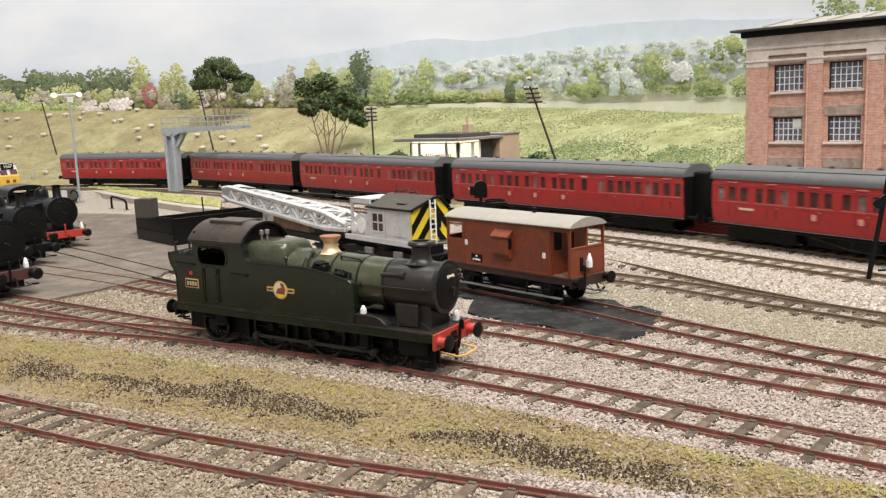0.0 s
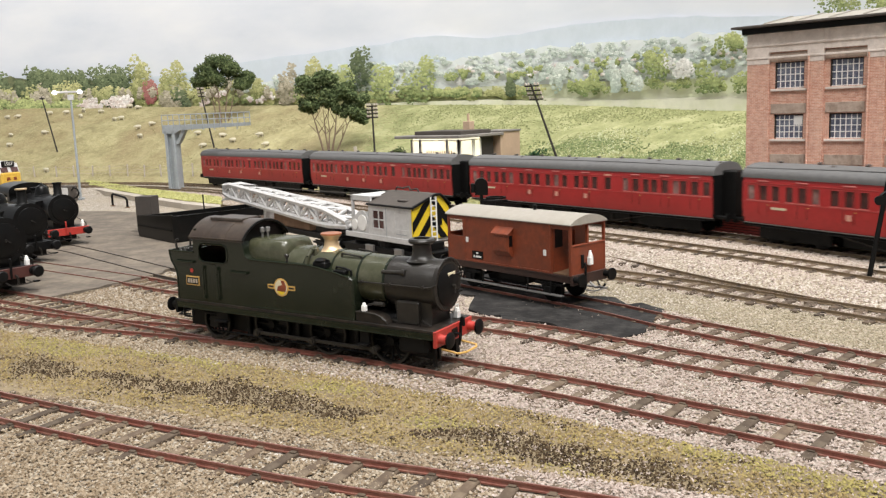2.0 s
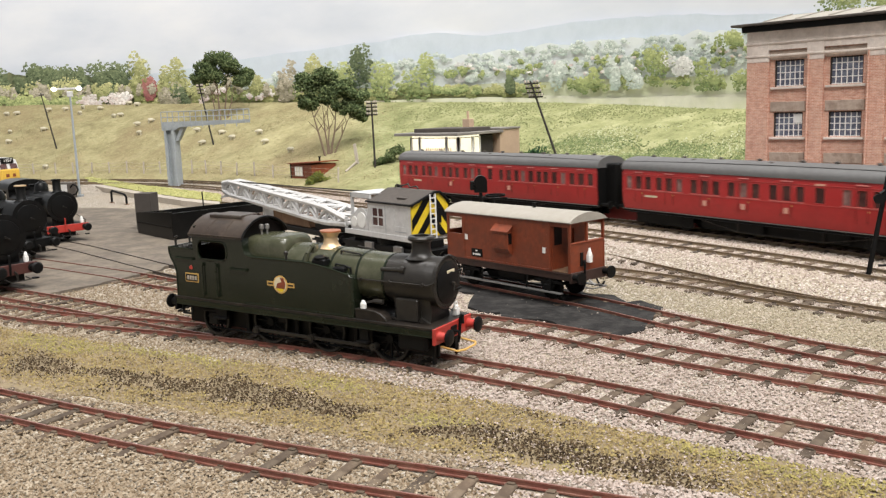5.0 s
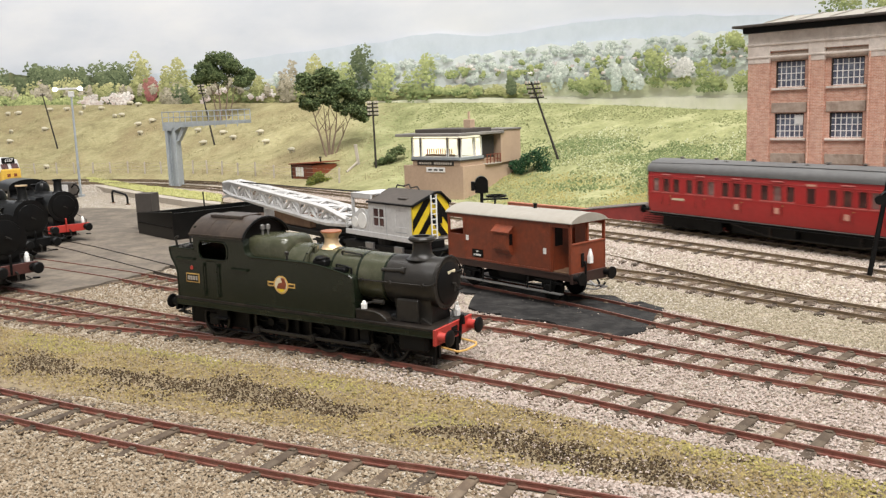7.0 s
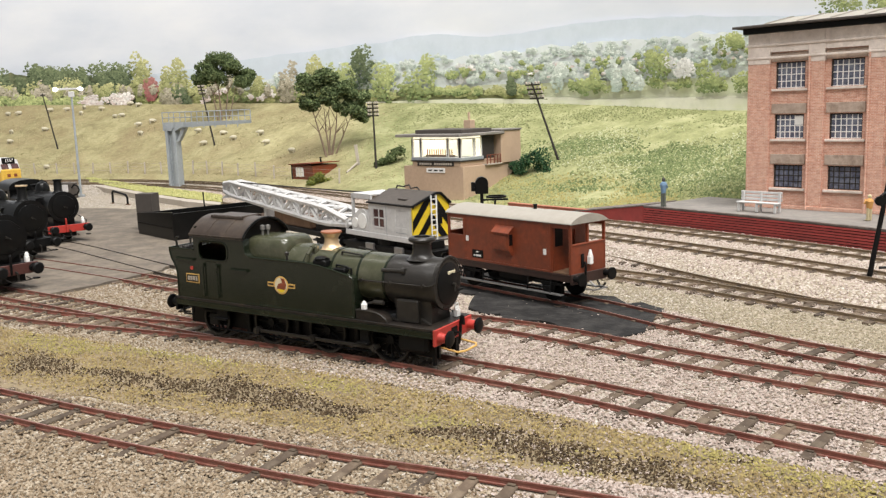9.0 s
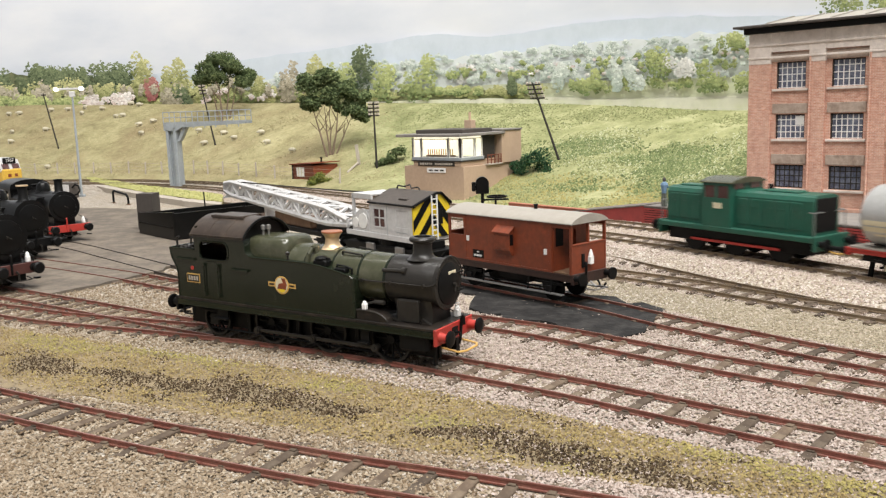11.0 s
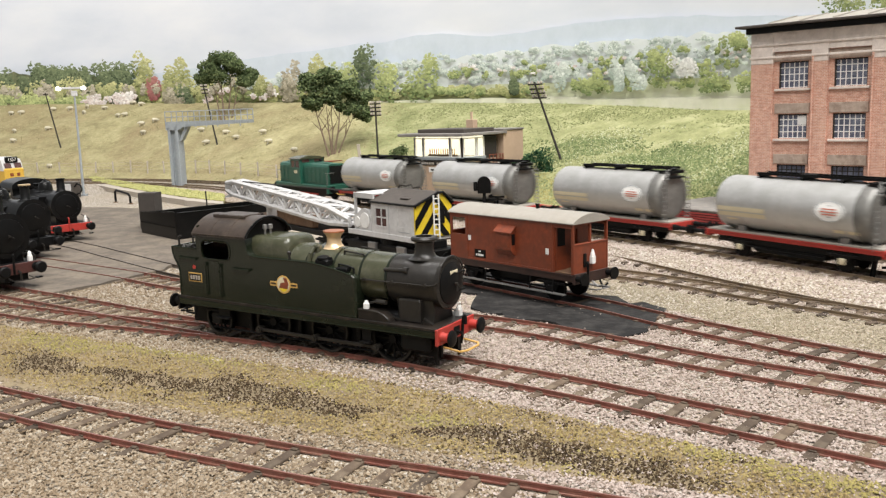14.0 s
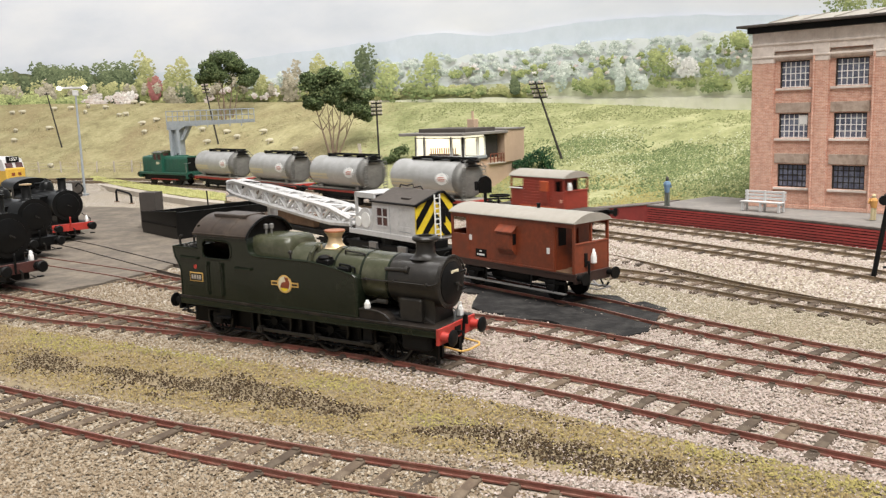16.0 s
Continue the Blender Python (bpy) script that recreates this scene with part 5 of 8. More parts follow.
def build_shunter():
    """Green six-coupled diesel; its cab window faces are dark glass."""
    ob = thing("diesel_shunter", Matrix(), "dark green diesel shunter with long and short bonnets", "locomotive", "goods train")
    part("running_plate", G().box(-54, 54, -14.5, 14.5, 13.5, 16.5, 0.4).box(-55, -53, -14.5, 14.5, 9, 17, 0.3).box(53, 55, -14.5, 14.5, 9, 17, 0.3), M["dgreen"], ob)
    for x0, x1, nm in ((-51, -20, "short_bonnet"), (0, 51, "long_bonnet")):
        b = part(nm, G().prism([(-10.5, 16.5), (10.5, 16.5), (10.5, 34.5), (9.4, 36.6), (7.0, 37.6), (-7.0, 37.6), (-9.4, 36.6), (-10.5, 34.5)], x0, x1, "x"), M["dgreen"], ob)
        for i in range(3 if x0 < -40 else 5):
            x = x0 + 6 + i * 8.6
            part("bonnet_door", G().box(x - 3.2, x + 3.2, -10.9, -10.3, 19, 33.5, 0.2).box(x - 2.2, x + 2.2, -11.1, -10.8, 29, 29.5), M["dgreen"], b)
        part("cap", G().box((x0 + x1) / 2 - 11, (x0 + x1) / 2 + 11, -4.5, 4.5, 37.4, 38.6, 0.5), M["dgreen"], b)
    part("radiator", G().box(50, 51.2, -9, 9, 18, 36, 0.3), M["black"], ob, "black radiator grille")
    part("radiator", G().box(-51.2, -50, -9, 9, 18, 36, 0.3), M["black"], ob, "black radiator grille")
    cab = part("cab", G().wall(-20, 0, 16.5, 42.0, [(-18.6, -11.0, 33, 40), (-9.2, -1.6, 33, 40)], -14.2, -13.2).wall(-20, 0, 16.5, 42.0, [(-18.6, -11.0, 33, 40), (-9.2, -1.6, 33, 40)], 13.2, 14.2)
               .box(-20, -19, -13.2, 13.2, 16.5, 42.0).box(-1, 0, -13.2, 13.2, 16.5, 42.0), M["dgreen"], ob)
    for x in (-14.8, -5.4):
        for y in (-13.7, 13.7):
            part("cab_window", G().box(x - 3.9, x + 3.9, y - 0.15, y + 0.15, 33, 40), GLASS, cab)
    for x in (-20.2, 0.2):
        for y in (-7, 7):
            part("cab_window", G().box(x - 0.15, x + 0.15, y - 4, y + 4, 38.2, 41.2), GLASS, cab)
    part("cab_roof", G().prism([(-15, 41.4)] + arch(15, 41.8, 44.6, 12)[::-1] + [(15, 41.4)], -21.5, 1.5, "x"), M["green_top"], ob)
    part("exhaust", G().cyl((14, 3, 37), (14, 3, 41.0), 1.6, n=12), M["black"], ob)
    part("number_plate", G().box(-12, -6, -14.6, -14.1, 27.0, 30.2, 0.1), M["cream"], cab, "cream number plate")
    part("frame", G().box(-50, 50, -10, 10, 6, 13.5, 0.4), M["black"], ob)
    for x in (-30, 0, 30):
        g = G()
        for y in (-8.2, 8.2):
            g.lathe((x, y - 1.1, 8.5), (0, 1, 0), [(0, 2), (0, 7.8), (0.2, 8.5), (2.2, 8.5), (2.2, 2)], 18)
        part("wheelset", g, M["black"], ob)
    part("coupling_rod", G().box(-31, 31, -11.4, -10.6, 6.5, 8, 0.2), M["red"], ob, "red coupling rod")
    for e in (-1, 1):
        for y in (-11, 11):
            part("buffer", G().cyl((e * 55, y, 13), (e * 59, y, 13), 1.6, n=12).cyl((e * 59, y, 13), (e * 60, y, 13), 3.2, n=16), M["black"], ob)
        g = G()
        for y in (-13, 13):
            g.tube([(e * 53, y, 16.5), (e * 53, y, 29), (e * 50, y, 29)], 0.35, 5)
        g.tube([(e * 53, -13, 29), (e * 53, -5, 29)], 0.3, 5).tube([(e * 53, 13, 29), (e * 53, 5, 29)], 0.3, 5)
        part("handrail", g, M["steel"], ob)
        part("coupling", G().tube([(e * 55, -5, 9), (e * 62, -5, 8), (e * 62, 5, 8), (e * 55, 5, 9)], 0.5, 5), M["gold"], ob)
    return ob


shunter = build_shunter()


# ---- the green tank engine in front ----
def rivets(x0, x1, z, f, sgn, step=2.0, r=0.17):
    g = G()
    for x in np.arange(x0, x1, step):
        g.cyl((x, f, z), (x, f + sgn * 0.12, z), r, n=5)
    return g


def build_tank_engine():
    ride = TANK_LINE.ride(415, 35) @ Matrix.Rotation(radians(1.0), 4, "Y")
    ob = thing("tank_engine", ride, "dark green side-tank steam engine with copper valve and red beam", "locomotive")
    W, FP = 13.6, 16.6
    plate = part("running_plate", G().box(-66, 65, -W, W, 15.4, FP, 0.2), M["grime"], ob, "brown-black footplate dulled by grime")
    for sgn in (-1, 1):
        y = sgn * (W - 0.3)
        part("valance", G().box(-66, 65, y - 0.3, y + 0.3, 13.2, 15.4, 0.15).box(-66, 65, y - 0.45, y + 0.45, 12.9, 13.4, 0.1), M["green"], plate)
    for sgn in (-1, 1):
        y0, y1 = sorted((sgn * 6.5, sgn * (W - 0.4)))
        prof = [(-26.5, FP), (28.0, FP), (28.8, FP + 0.6), (29.2, 31.0), (28.8, 32.2), (27.6, 32.9), (22, 34.2), (13, 35.8), (6, 36.4), (-21, 36.4), (-23.2, 36.7), (-24.6, 37.8), (-25.3, 39.6), (-25.6, 42), (-26.5, 43.5)]
        t = part("side_tank", G().prism(prof, y0, y1, "y"), M["green"], ob, smooth=True)
        f = sgn * (W - 0.4)
        part("tank_edge", G().tube([(-25.4, f, 40.5), (-24.8, f, 38.2), (-23.4, f, 36.9), (-21, f, 36.5), (6, f, 36.5), (13, f, 35.9), (22, f, 34.3), (27.6, f, 33.0), (28.9, f, 32.2), (29.2, f, 30.6)], 0.42, 6), M["green"], t)
        part("tank_foot", G().box(-26, 29.0, f - 0.3, f + 0.3, FP, FP + 0.9, 0.15), M["green"], t)
        part("rivet_row", rivets(-24, 28, FP + 1.6, f, sgn), M["green"], t)
        part("tank_corner", G().cyl((28.4, f - sgn * 0.9, FP), (28.4, f - sgn * 0.9, 32.0), 1.1, n=12), M["green"], t, smooth=True)
        crest = part("crest_disc", G().lathe((-6.2, f - sgn * 0.1, 26.5), (0, sgn, 0), [(0, 3.7), (0.22, 3.7), (0.3, 3.4)], 28), M["gold"], t, "round gold and red crest")
        part("crest_field", G().cyl((-6.2, f, 26.5), (-6.2, f + sgn * 0.26, 26.5), 3.1, n=24), M["cream"], crest)
        part("crest_lion", G().prism([(-8.4, 25.0), (-4.0, 24.8), (-3.4, 27.0), (-4.4, 29.2), (-6.2, 29.4), (-5.4, 27.6), (-7.6, 27.0)], f, f + sgn * 0.32, "y"), M["bauxite"], crest)
        part("crest_base", G().prism([(-8.4, 24.9), (-4.0, 24.9), (-4.8, 23.9), (-6.2, 23.5), (-7.6, 23.9)], f, f + sgn * 0.32, "y"), M["yellow"], crest)
        part("crest_wheel", G().cyl((-7.6, f, 28.0), (-7.6, f + sgn * 0.36, 28.0), 1.0, n=14), M["cream"], crest)
        for x0, x1 in ((-13.2, -9.6), (-2.8, 0.9)):
            part("crest_ribbon", G().box(x0, x1, f - 0.12, f + 0.12, 25.6, 27.5), M["gold"], crest)
            part("ribbon_bar", G().box(x0 + 0.5, x1 - 0.5, f - 0.2, f + 0.2, 26.2, 26.9), M["grime"], crest)
        filler = part("filler", G().box(9, 15.5, sgn * 10 - 2.2, sgn * 10 + 2.2, 35.2, 38.0, 0.6), M["black"], t)
        part("filler_lid", G().lathe((12, sgn * 10, 38.0), (0, 0, 1), [(0, 2.6), (0.5, 2.6), (1.1, 1.6), (1.3, 0.5)], 18).box(12, 16, sgn * 10 - 0.4, sgn * 10 + 0.4, 38, 38.8, 0.1), M["black"], filler, smooth=True)
        part("tank_vent", G().box(19, 24.5, sgn * 10.2 - 1.8, sgn * 10.2 + 1.8, 33.6, 35.4, 0.4).tube([(19.5, sgn * 10.2, 35.2), (19.5, sgn * 10.2, 36.4), (24, sgn * 10.2, 36.0), (26.5, sgn * 10.2, 35.2), (26.5, sgn * 10.2, 33.0)], 0.4, 6), M["black"], t)
        part("lifting_ring", G().lathe((-4.0, sgn * 11.5, 38.2), (0, 0, 1), [(-1.8, 0.5), (0.2, 0.45), (0.4, 0.9), (1.4, 0.9), (1.8, 0.4)], 12), M["smoke"], t, smooth=True)
        # cab side and bunker side with the window cut through
        yy = sorted((sgn * (W - 0.4), sgn * (W - 1.4)))
        c = part("cab_side", G().wall(-54, -26.5, FP, 44.0, [(-51.0, -34.5, 33.8, 41.6)], *yy), M["green"], ob)
        for cx, cz, qx, qz in ((-51, 33.8, 1, 1), (-34.5, 33.8, -1, 1), (-34.5, 41.6, -1, -1), (-51, 41.6, 1, -1)):
            pts = [(cx - qx * 0.01, cz - qz * 0.01)] + [(cx + qx * 2.6 * (1 - math.sin(a)), cz + qz * 2.6 * (1 - math.cos(a))) for a in np.linspace(0, math.pi / 2, 7)]
            part("window_corner", G().prism(pts, yy[0], yy[1], "y"), M["green"], c)
        loop_ = []
        for cx, cz, a0 in ((-37.1, 39.0, 0), (-48.4, 39.0, 90), (-48.4, 36.4, 180), (-37.1, 36.4, 270)):
            loop_ += [(cx + 2.6 * math.cos(radians(a0 + q)), f + sgn * 0.1, cz + 2.6 * math.sin(radians(a0 + q))) for q in (0, 30, 60, 90)]
        part("window_beading", G().tube(loop_ + loop_[:1], 0.36, 6), M["green"], c)
        part("bunker_side", G().prism([(-64.4, FP), (-54, FP), (-54, 37.6), (-68.4, 37.6), (-68.2, 35.6), (-67.4, 33.0), (-66.0, 31.0), (-64.9, 29.0), (-64.4, 26.5)], *yy, "y"), M["green"], c)
        part("bunker_beading", G().tube([(-54, f, 37.6), (-68.4, f, 37.6), (-68.2, f, 35.6), (-67.4, f, 33.0), (-66.0, f, 31.0), (-64.9, f, 29.0), (-64.4, f, 26.5), (-64.4, f, FP)], 0.4, 6), M["green"], c)
        part("cab_door", G().box(-47.2, -41.2, f - 0.22, f + 0.22, 17.4, 33.2, 0.2), M["green"], c)
        for x in (-48.2, -40.3):
            part("grab_rail", G().tube([(x, f + sgn * 0.9, 18.6), (x, f + sgn * 0.9, 31.8)], 0.42, 8).cyl((x, f, 18.8), (x, f + sgn * 1.2, 18.8), 0.75, n=8).cyl((x, f, 31.6), (x, f + sgn * 1.2, 31.6), 0.75, n=8), M["green"], c)
        part("side_handrail", G().tube([(-32.4, f + sgn * 0.9, 30.9), (-23.9, f + sgn * 0.9, 30.9)], 0.38, 8).cyl((-32.2, f, 30.9), (-32.2, f + sgn * 1.2, 30.9), 0.6, n=8).cyl((-24.1, f, 30.9), (-24.1, f + sgn * 1.2, 30.9), 0.6, n=8), M["green"], c)
        part("bunker_rail", G().tube([(-64.0, f + sgn * 0.8, 33.4), (-54.0, f + sgn * 0.8, 33.4)], 0.36, 8).cyl((-63.8, f, 33.4), (-63.8, f + sgn, 33.4), 0.6, n=8).cyl((-54.2, f, 33.4), (-54.2, f + sgn, 33.4), 0.6, n=8), M["green"], c)
        nb = part("number_plate", G().box(-59.2, -51.4, f - 0.22, f + 0.22, 23.2, 27.2, 0.15), M["gold"], c, "brass-edged black number plate")
        part("plate_face", G().box(-58.7, -51.9, f - 0.3, f + 0.3, 23.7, 26.7), M["black"], nb)
        for i in range(4):
            x = -57.9 + i * 1.5
            part("plate_bar", G().box(x, x + 1.0, f - 0.4, f + 0.4, 24.3, 26.1), M["concrete"], nb)
        part("route_disc", G().cyl((-55.6, f, 29.6), (-55.6, f + sgn * 0.2, 29.6), 0.9, n=14), M["red"], c)
    bunker = part("bunker", G().prism([(-63.8, FP), (-54, FP), (-54, 36.0), (-67.8, 36.0), (-66.8, 33.0), (-64.4, 29.0), (-63.8, 26.5)], -W + 1.4, W - 1.4, "y"), M["green"], ob)
    part("bunker_lip", G().box(-69.0, -67.8, -W + 0.4, W - 0.4, 36.2, 37.9, 0.2), M["green"], bunker)
    g = G()
    r = random.Random(2)
    for _ in range(110):
        x, y, q = r.uniform(-66, -55), r.uniform(-11, 11), r.uniform(0.7, 1.7)
        g.lathe((x, y, 36.6 + r.uniform(0, 2.6) * (x + 67) / 11), (r.uniform(-1, 1), r.uniform(-1, 1), 1), [(-q, q * 0.4), (0, q), (q * 0.8, q * 0.5)], 5)
    tagged(part("coal", g, M["smoke"], bunker, "small heap of black coal"), kind="stuff")
    part("lamp_iron", G().tube([(-66.6, -10.5, 37.5), (-67, -10.5, 41.5), (-65.4, -10.5, 42.2)], 0.5).tube([(-63, -6, 37.5), (-63, -6, 41), (-60, -6, 41.4)], 0.45), M["smoke"], bunker)
    # cab with a thin overhanging roof
    part("cab_back", G().wall(-W + 1.4, W - 1.4, 36.0, 47.6, [(-9, -3, 39, 43.5), (3, 9, 39, 43.5)], -0.5, 0.5), M["green"], ob, m=put(-53.5, 0, 0, 90))
    for nm, x0, x1 in (("cab_gable", -54.0, -53.2), ("cab_gable", -27.6, -26.4)):
        part(nm, G().prism([(-W + 1.0, 44.0)] + arch(W - 1.0, 44.2, 50.6)[::-1] + [(W - 1.0, 44.0)], x0, x1, "x"), M["black_gloss"], ob)
    part("cab_front", G().wall(-W + 1.4, W - 1.4, 30.0, 46.5, [(-11, -5.4, 37.5, 43.5), (5.4, 11, 37.5, 43.5)], -0.5, 0.5), M["black_gloss"], ob, m=put(-27.0, 0, 0, 90))
    out = [(-W - 0.5, 43.5)] + arch(W + 0.5, 44.0, 51.6)[::-1] + [(W + 0.5, 43.5), (W - 0.3, 43.6)] + arch(W - 0.3, 43.9, 50.9) + [(-W + 0.3, 43.6)]
    roof = part("cab_roof", G().prism(out, -55.2, -24.8, "x"), M["roof_brown"], ob, "sooty brown arched cab roof", smooth=True)
    rim = [(-24.7, y, z - 0.15) for y, z in arch(W + 0.5, 44.0, 51.5)]
    part("roof_rim", G().tube(rim, 0.5, 6), M["black_gloss"], roof)
    part("roof_gutter", G().tube([(-55, -W - 0.6, 44.4), (-24.8, -W - 0.6, 44.4)], 0.32, 6).tube([(-55, W + 0.6, 44.4), (-24.8, W + 0.6, 44.4)], 0.32, 6), M["roof_brown"], roof)
    for x in (-45.0, -35.0):
        part("roof_rib", G().tube([(x, y, z + 0.02) for y, z in arch(W + 0.5, 44.0, 51.6)], 0.16, 4), M["roof_brown"], roof)
    part("roof_hatch", G().box(-49, -33, -5.4, 5.4, 51.0, 51.9, 0.3).box(-50, -32, -6.0, -5.4, 50.7, 51.8, 0.1).box(-50, -32, 5.4, 6.0, 50.7, 51.8, 0.1), M["roof_brown"], roof)
    for x, y in ((-23.6, -3.2), (-22.4, -1.2)):
        part("whistle", G().cyl((x, y, 43.0), (x, y, 46.4), 0.45, n=8).lathe((x, y, 46.4), (0, 0, 1), [(0, 0.5), (0.3, 1.0), (1.9, 1.0), (2.2, 0.4)], 12), M["steel"], ob, "polished whistle")
    # firebox, boiler, smokebox
    sec = lambda w, h: [(-w, 26), (-w, h - 5.0), (-w + 0.25, h - 3.2), (-w + 0.9, h - 1.8), (-w + 2.0, h - 0.8), (-w + 3.6, h - 0.25), (0, h), (w - 3.6, h - 0.25), (w - 2.0, h - 0.8), (w - 0.9, h - 1.8), (w - 0.25, h - 3.2), (w, h - 5.0), (w, 26)]
    fb = G()
    rows = [(-26.4, sec(9.8, 44.4)), (-9.5, sec(9.8, 45.0)), (-8.0, sec(9.5, 44.7)), (-6.6, sec(8.6, 43.6)), (-6.2, sec(7.0, 42.2))]
    k = 13
    fb.add([(x, y, z) for x, q in rows for y, z in q], [(i * k + j, i * k + j + 1, (i + 1) * k + j + 1, (i + 1) * k + j) for i in range(4) for j in range(k - 1)] + [tuple(range(4 * k, 5 * k))])
    part("firebox", fb, M["green_top"], ob, "square-shouldered firebox in lighter top-lit green", smooth=True)
    ZC = 31.0
    part("boiler", G().lathe((0, 0, ZC), (1, 0, 0), [(-7, 10.8), (4, 10.8), (12, 10.4), (30, 9.6), (41, 9.3), (41, 2)], 48), M["green_top"], ob, "tapered boiler in lighter top-lit green", smooth=True)
    for x, rr in ((3.0, 10.85), (16.0, 10.2), (28.6, 9.65), (40.4, 9.35)):
        part("boiler_band", G().lathe((0, 0, ZC), (1, 0, 0), [(x - 0.45, rr - 0.3), (x - 0.45, rr + 0.2), (x + 0.45, rr + 0.2), (x + 0.45, rr - 0.3)], 48), M["green"], ob)
    sb = part("smokebox", G().lathe((0, 0, ZC), (1, 0, 0), [(41, 7), (41, 9.45), (62.4, 9.45), (62.9, 9.2), (62.9, 3)], 48).prism([(-7.0, FP), (7.0, FP), (6.2, 20), (7.6, 26), (-7.6, 26), (-6.2, 20)], 44, 60, "x"), M["smoke"], ob, "sooty grey-black smokebox", smooth=True)
    part("smokebox_ring", G().lathe((62.0, 0, ZC), (1, 0, 0), [(0, 9.4), (0, 9.9), (1.1, 9.9), (1.4, 9.4), (1.4, 8.6)], 48), M["smoke"], sb, smooth=True)
    for i in range(28):
        a = 2 * math.pi * i / 28
        part("rivet", G().cyl((63.3, 9.1 * math.cos(a), ZC + 9.1 * math.sin(a)), (63.65, 9.1 * math.cos(a), ZC + 9.1 * math.sin(a)), 0.22, n=5), M["smoke"], sb)
    door = part("smokebox_door", G().lathe((63.0, 0, ZC), (1, 0, 0), [(0, 8.0), (0.7, 8.0), (1.5, 6.4), (2.2, 3.4), (2.4, 0.5)], 40), M["black"], sb, smooth=True)
    part("door_dart", G().cyl((65.0, 0, ZC), (66.6, 0, ZC), 0.6, n=8).tube([(66.4, 0, ZC), (66.4, 2.0, ZC - 1.4)], 0.3).tube([(66.4, 0, ZC), (66.4, -0.6, ZC - 2.6)], 0.3), M["smoke"], door)
    part("door_plate", G().box(64.5, 65.0, -2.6, 2.6, ZC + 3.8, ZC + 5.0, 0.1), M["cream"], door, "pale number bar on the smokebox door")
    for z in (ZC - 3.4, ZC + 3.4):
        part("door_hinge", G().box(64.0, 64.8, 1.0, 8.8, z - 0.4, z + 0.4, 0.15), M["black"], door)
    part("chimney", G().lathe((52.2, 0, 39.6), (0, 0, 1), [(0, 6.2), (0.5, 5.0), (1.3, 4.2), (2.4, 3.7), (5.0, 3.5), (6.2, 3.6), (6.4, 4.3), (6.9, 5.0), (7.6, 5.1), (8.2, 4.7), (8.4, 4.2), (8.4, 3.2), (4, 3.0)], 32), M["smoke"], ob, "black flared chimney", smooth=True)
    part("safety_valve", G().lathe((9.7, 0, 40.6), (0, 0, 1), [(0, 5.0), (0.4, 4.2), (1.2, 3.3), (2.4, 2.9), (4.2, 2.75), (5.2, 3.2), (5.9, 3.9), (6.4, 4.15), (6.9, 4.0), (6.9, 2.6), (5, 2.3)], 36), M["copper"], ob, "polished copper safety valve cover", smooth=True)
    part("valve_rim", G().lathe((9.7, 0, 46.9), (0, 0, 1), [(0, 4.05), (0.25, 4.3), (0.7, 4.2), (0.7, 3.2)], 36), M["copper_rim"], ob, "darker copper rim", smooth=True)
    for sgn in (-1, 1):
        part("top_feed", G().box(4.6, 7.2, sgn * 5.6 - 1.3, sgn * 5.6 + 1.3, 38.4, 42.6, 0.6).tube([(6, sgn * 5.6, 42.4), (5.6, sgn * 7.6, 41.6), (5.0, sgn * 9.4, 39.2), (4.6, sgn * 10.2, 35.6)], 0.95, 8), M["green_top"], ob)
        hr = [(29.4, sgn * 10.0, 31.4), (60.5, sgn * 10.0, 31.4), (62.6, sgn * 9.9, 32.0)] + [(63.6, sgn * 9.9 * math.cos(a), ZC + 9.9 * math.sin(a) + 0.3) for a in np.linspace(0.15, math.pi / 2, 8)]
        part("boiler_handrail", G().tube(hr, 0.34, 6), M["smoke"], ob)
        for x in (31, 43.7, 58.2):
            part("handrail_knob", G().cyl((x, sgn * 9.0, 31.4), (x, sgn * 10.5, 31.4), 0.65, n=8), M["smoke"], ob)
        part("ejector_pipe", G().cyl((39.6, sgn * 8.4, 35.7), (48.6, sgn * 8.4, 36.0), 0.75, n=10).cyl((48.4, sgn * 8.4, 36), (50, sgn * 8.4, 36.0), 1.25, n=12), M["smoke"], ob, smooth=True)
        part("grab_iron", G().tube([(19, sgn * 5.4, 39.0), (19, sgn * 5.6, 40.8), (28, sgn * 5.2, 40.0), (28, sgn * 5.0, 38.0)], 0.4, 6), M["smoke"], ob)
        part("splasher", G().prism([(30, FP), (44.4, FP), (43.6, 18.0), (41.6, 19.4), (39.0, 20.2), (36, 20.4), (30, 20.4)], *sorted((sgn * 8.5, sgn * 12.9)), "y"), M["grime"], ob)
        part("splasher_beading", G().tube([(30, sgn * 13.0, 20.3), (36, sgn * 13.0, 20.3), (39, sgn * 13.0, 20.1), (41.6, sgn * 13.0, 19.3), (43.6, sgn * 13.0, 17.9), (44.2, sgn * 13.0, 16.8)], 0.36, 6), M["smoke"], ob)
        part("sand_box", G().box(46.0, 55.6, *sorted((sgn * 5.6, sgn * 9.4)), FP, 25.4, 0.5), M["smoke"], ob)
        part("clack_pipe", G().tube([(37, sgn * 10.6, 23.5), (41.5, sgn * 10.8, 23.6)], 0.9, 8).tube([(33, sgn * 10.2, 22.4), (37, sgn * 10.6, 23.5)], 0.5, 6), M["smoke"], ob)
        part("tool_rail", G().tube([(56.5, sgn * 9.5, FP), (57.5, sgn * 9.5, 19.0), (61.5, sgn * 9.5, FP + 0.4)], 0.3, 5), M["smoke"], ob)
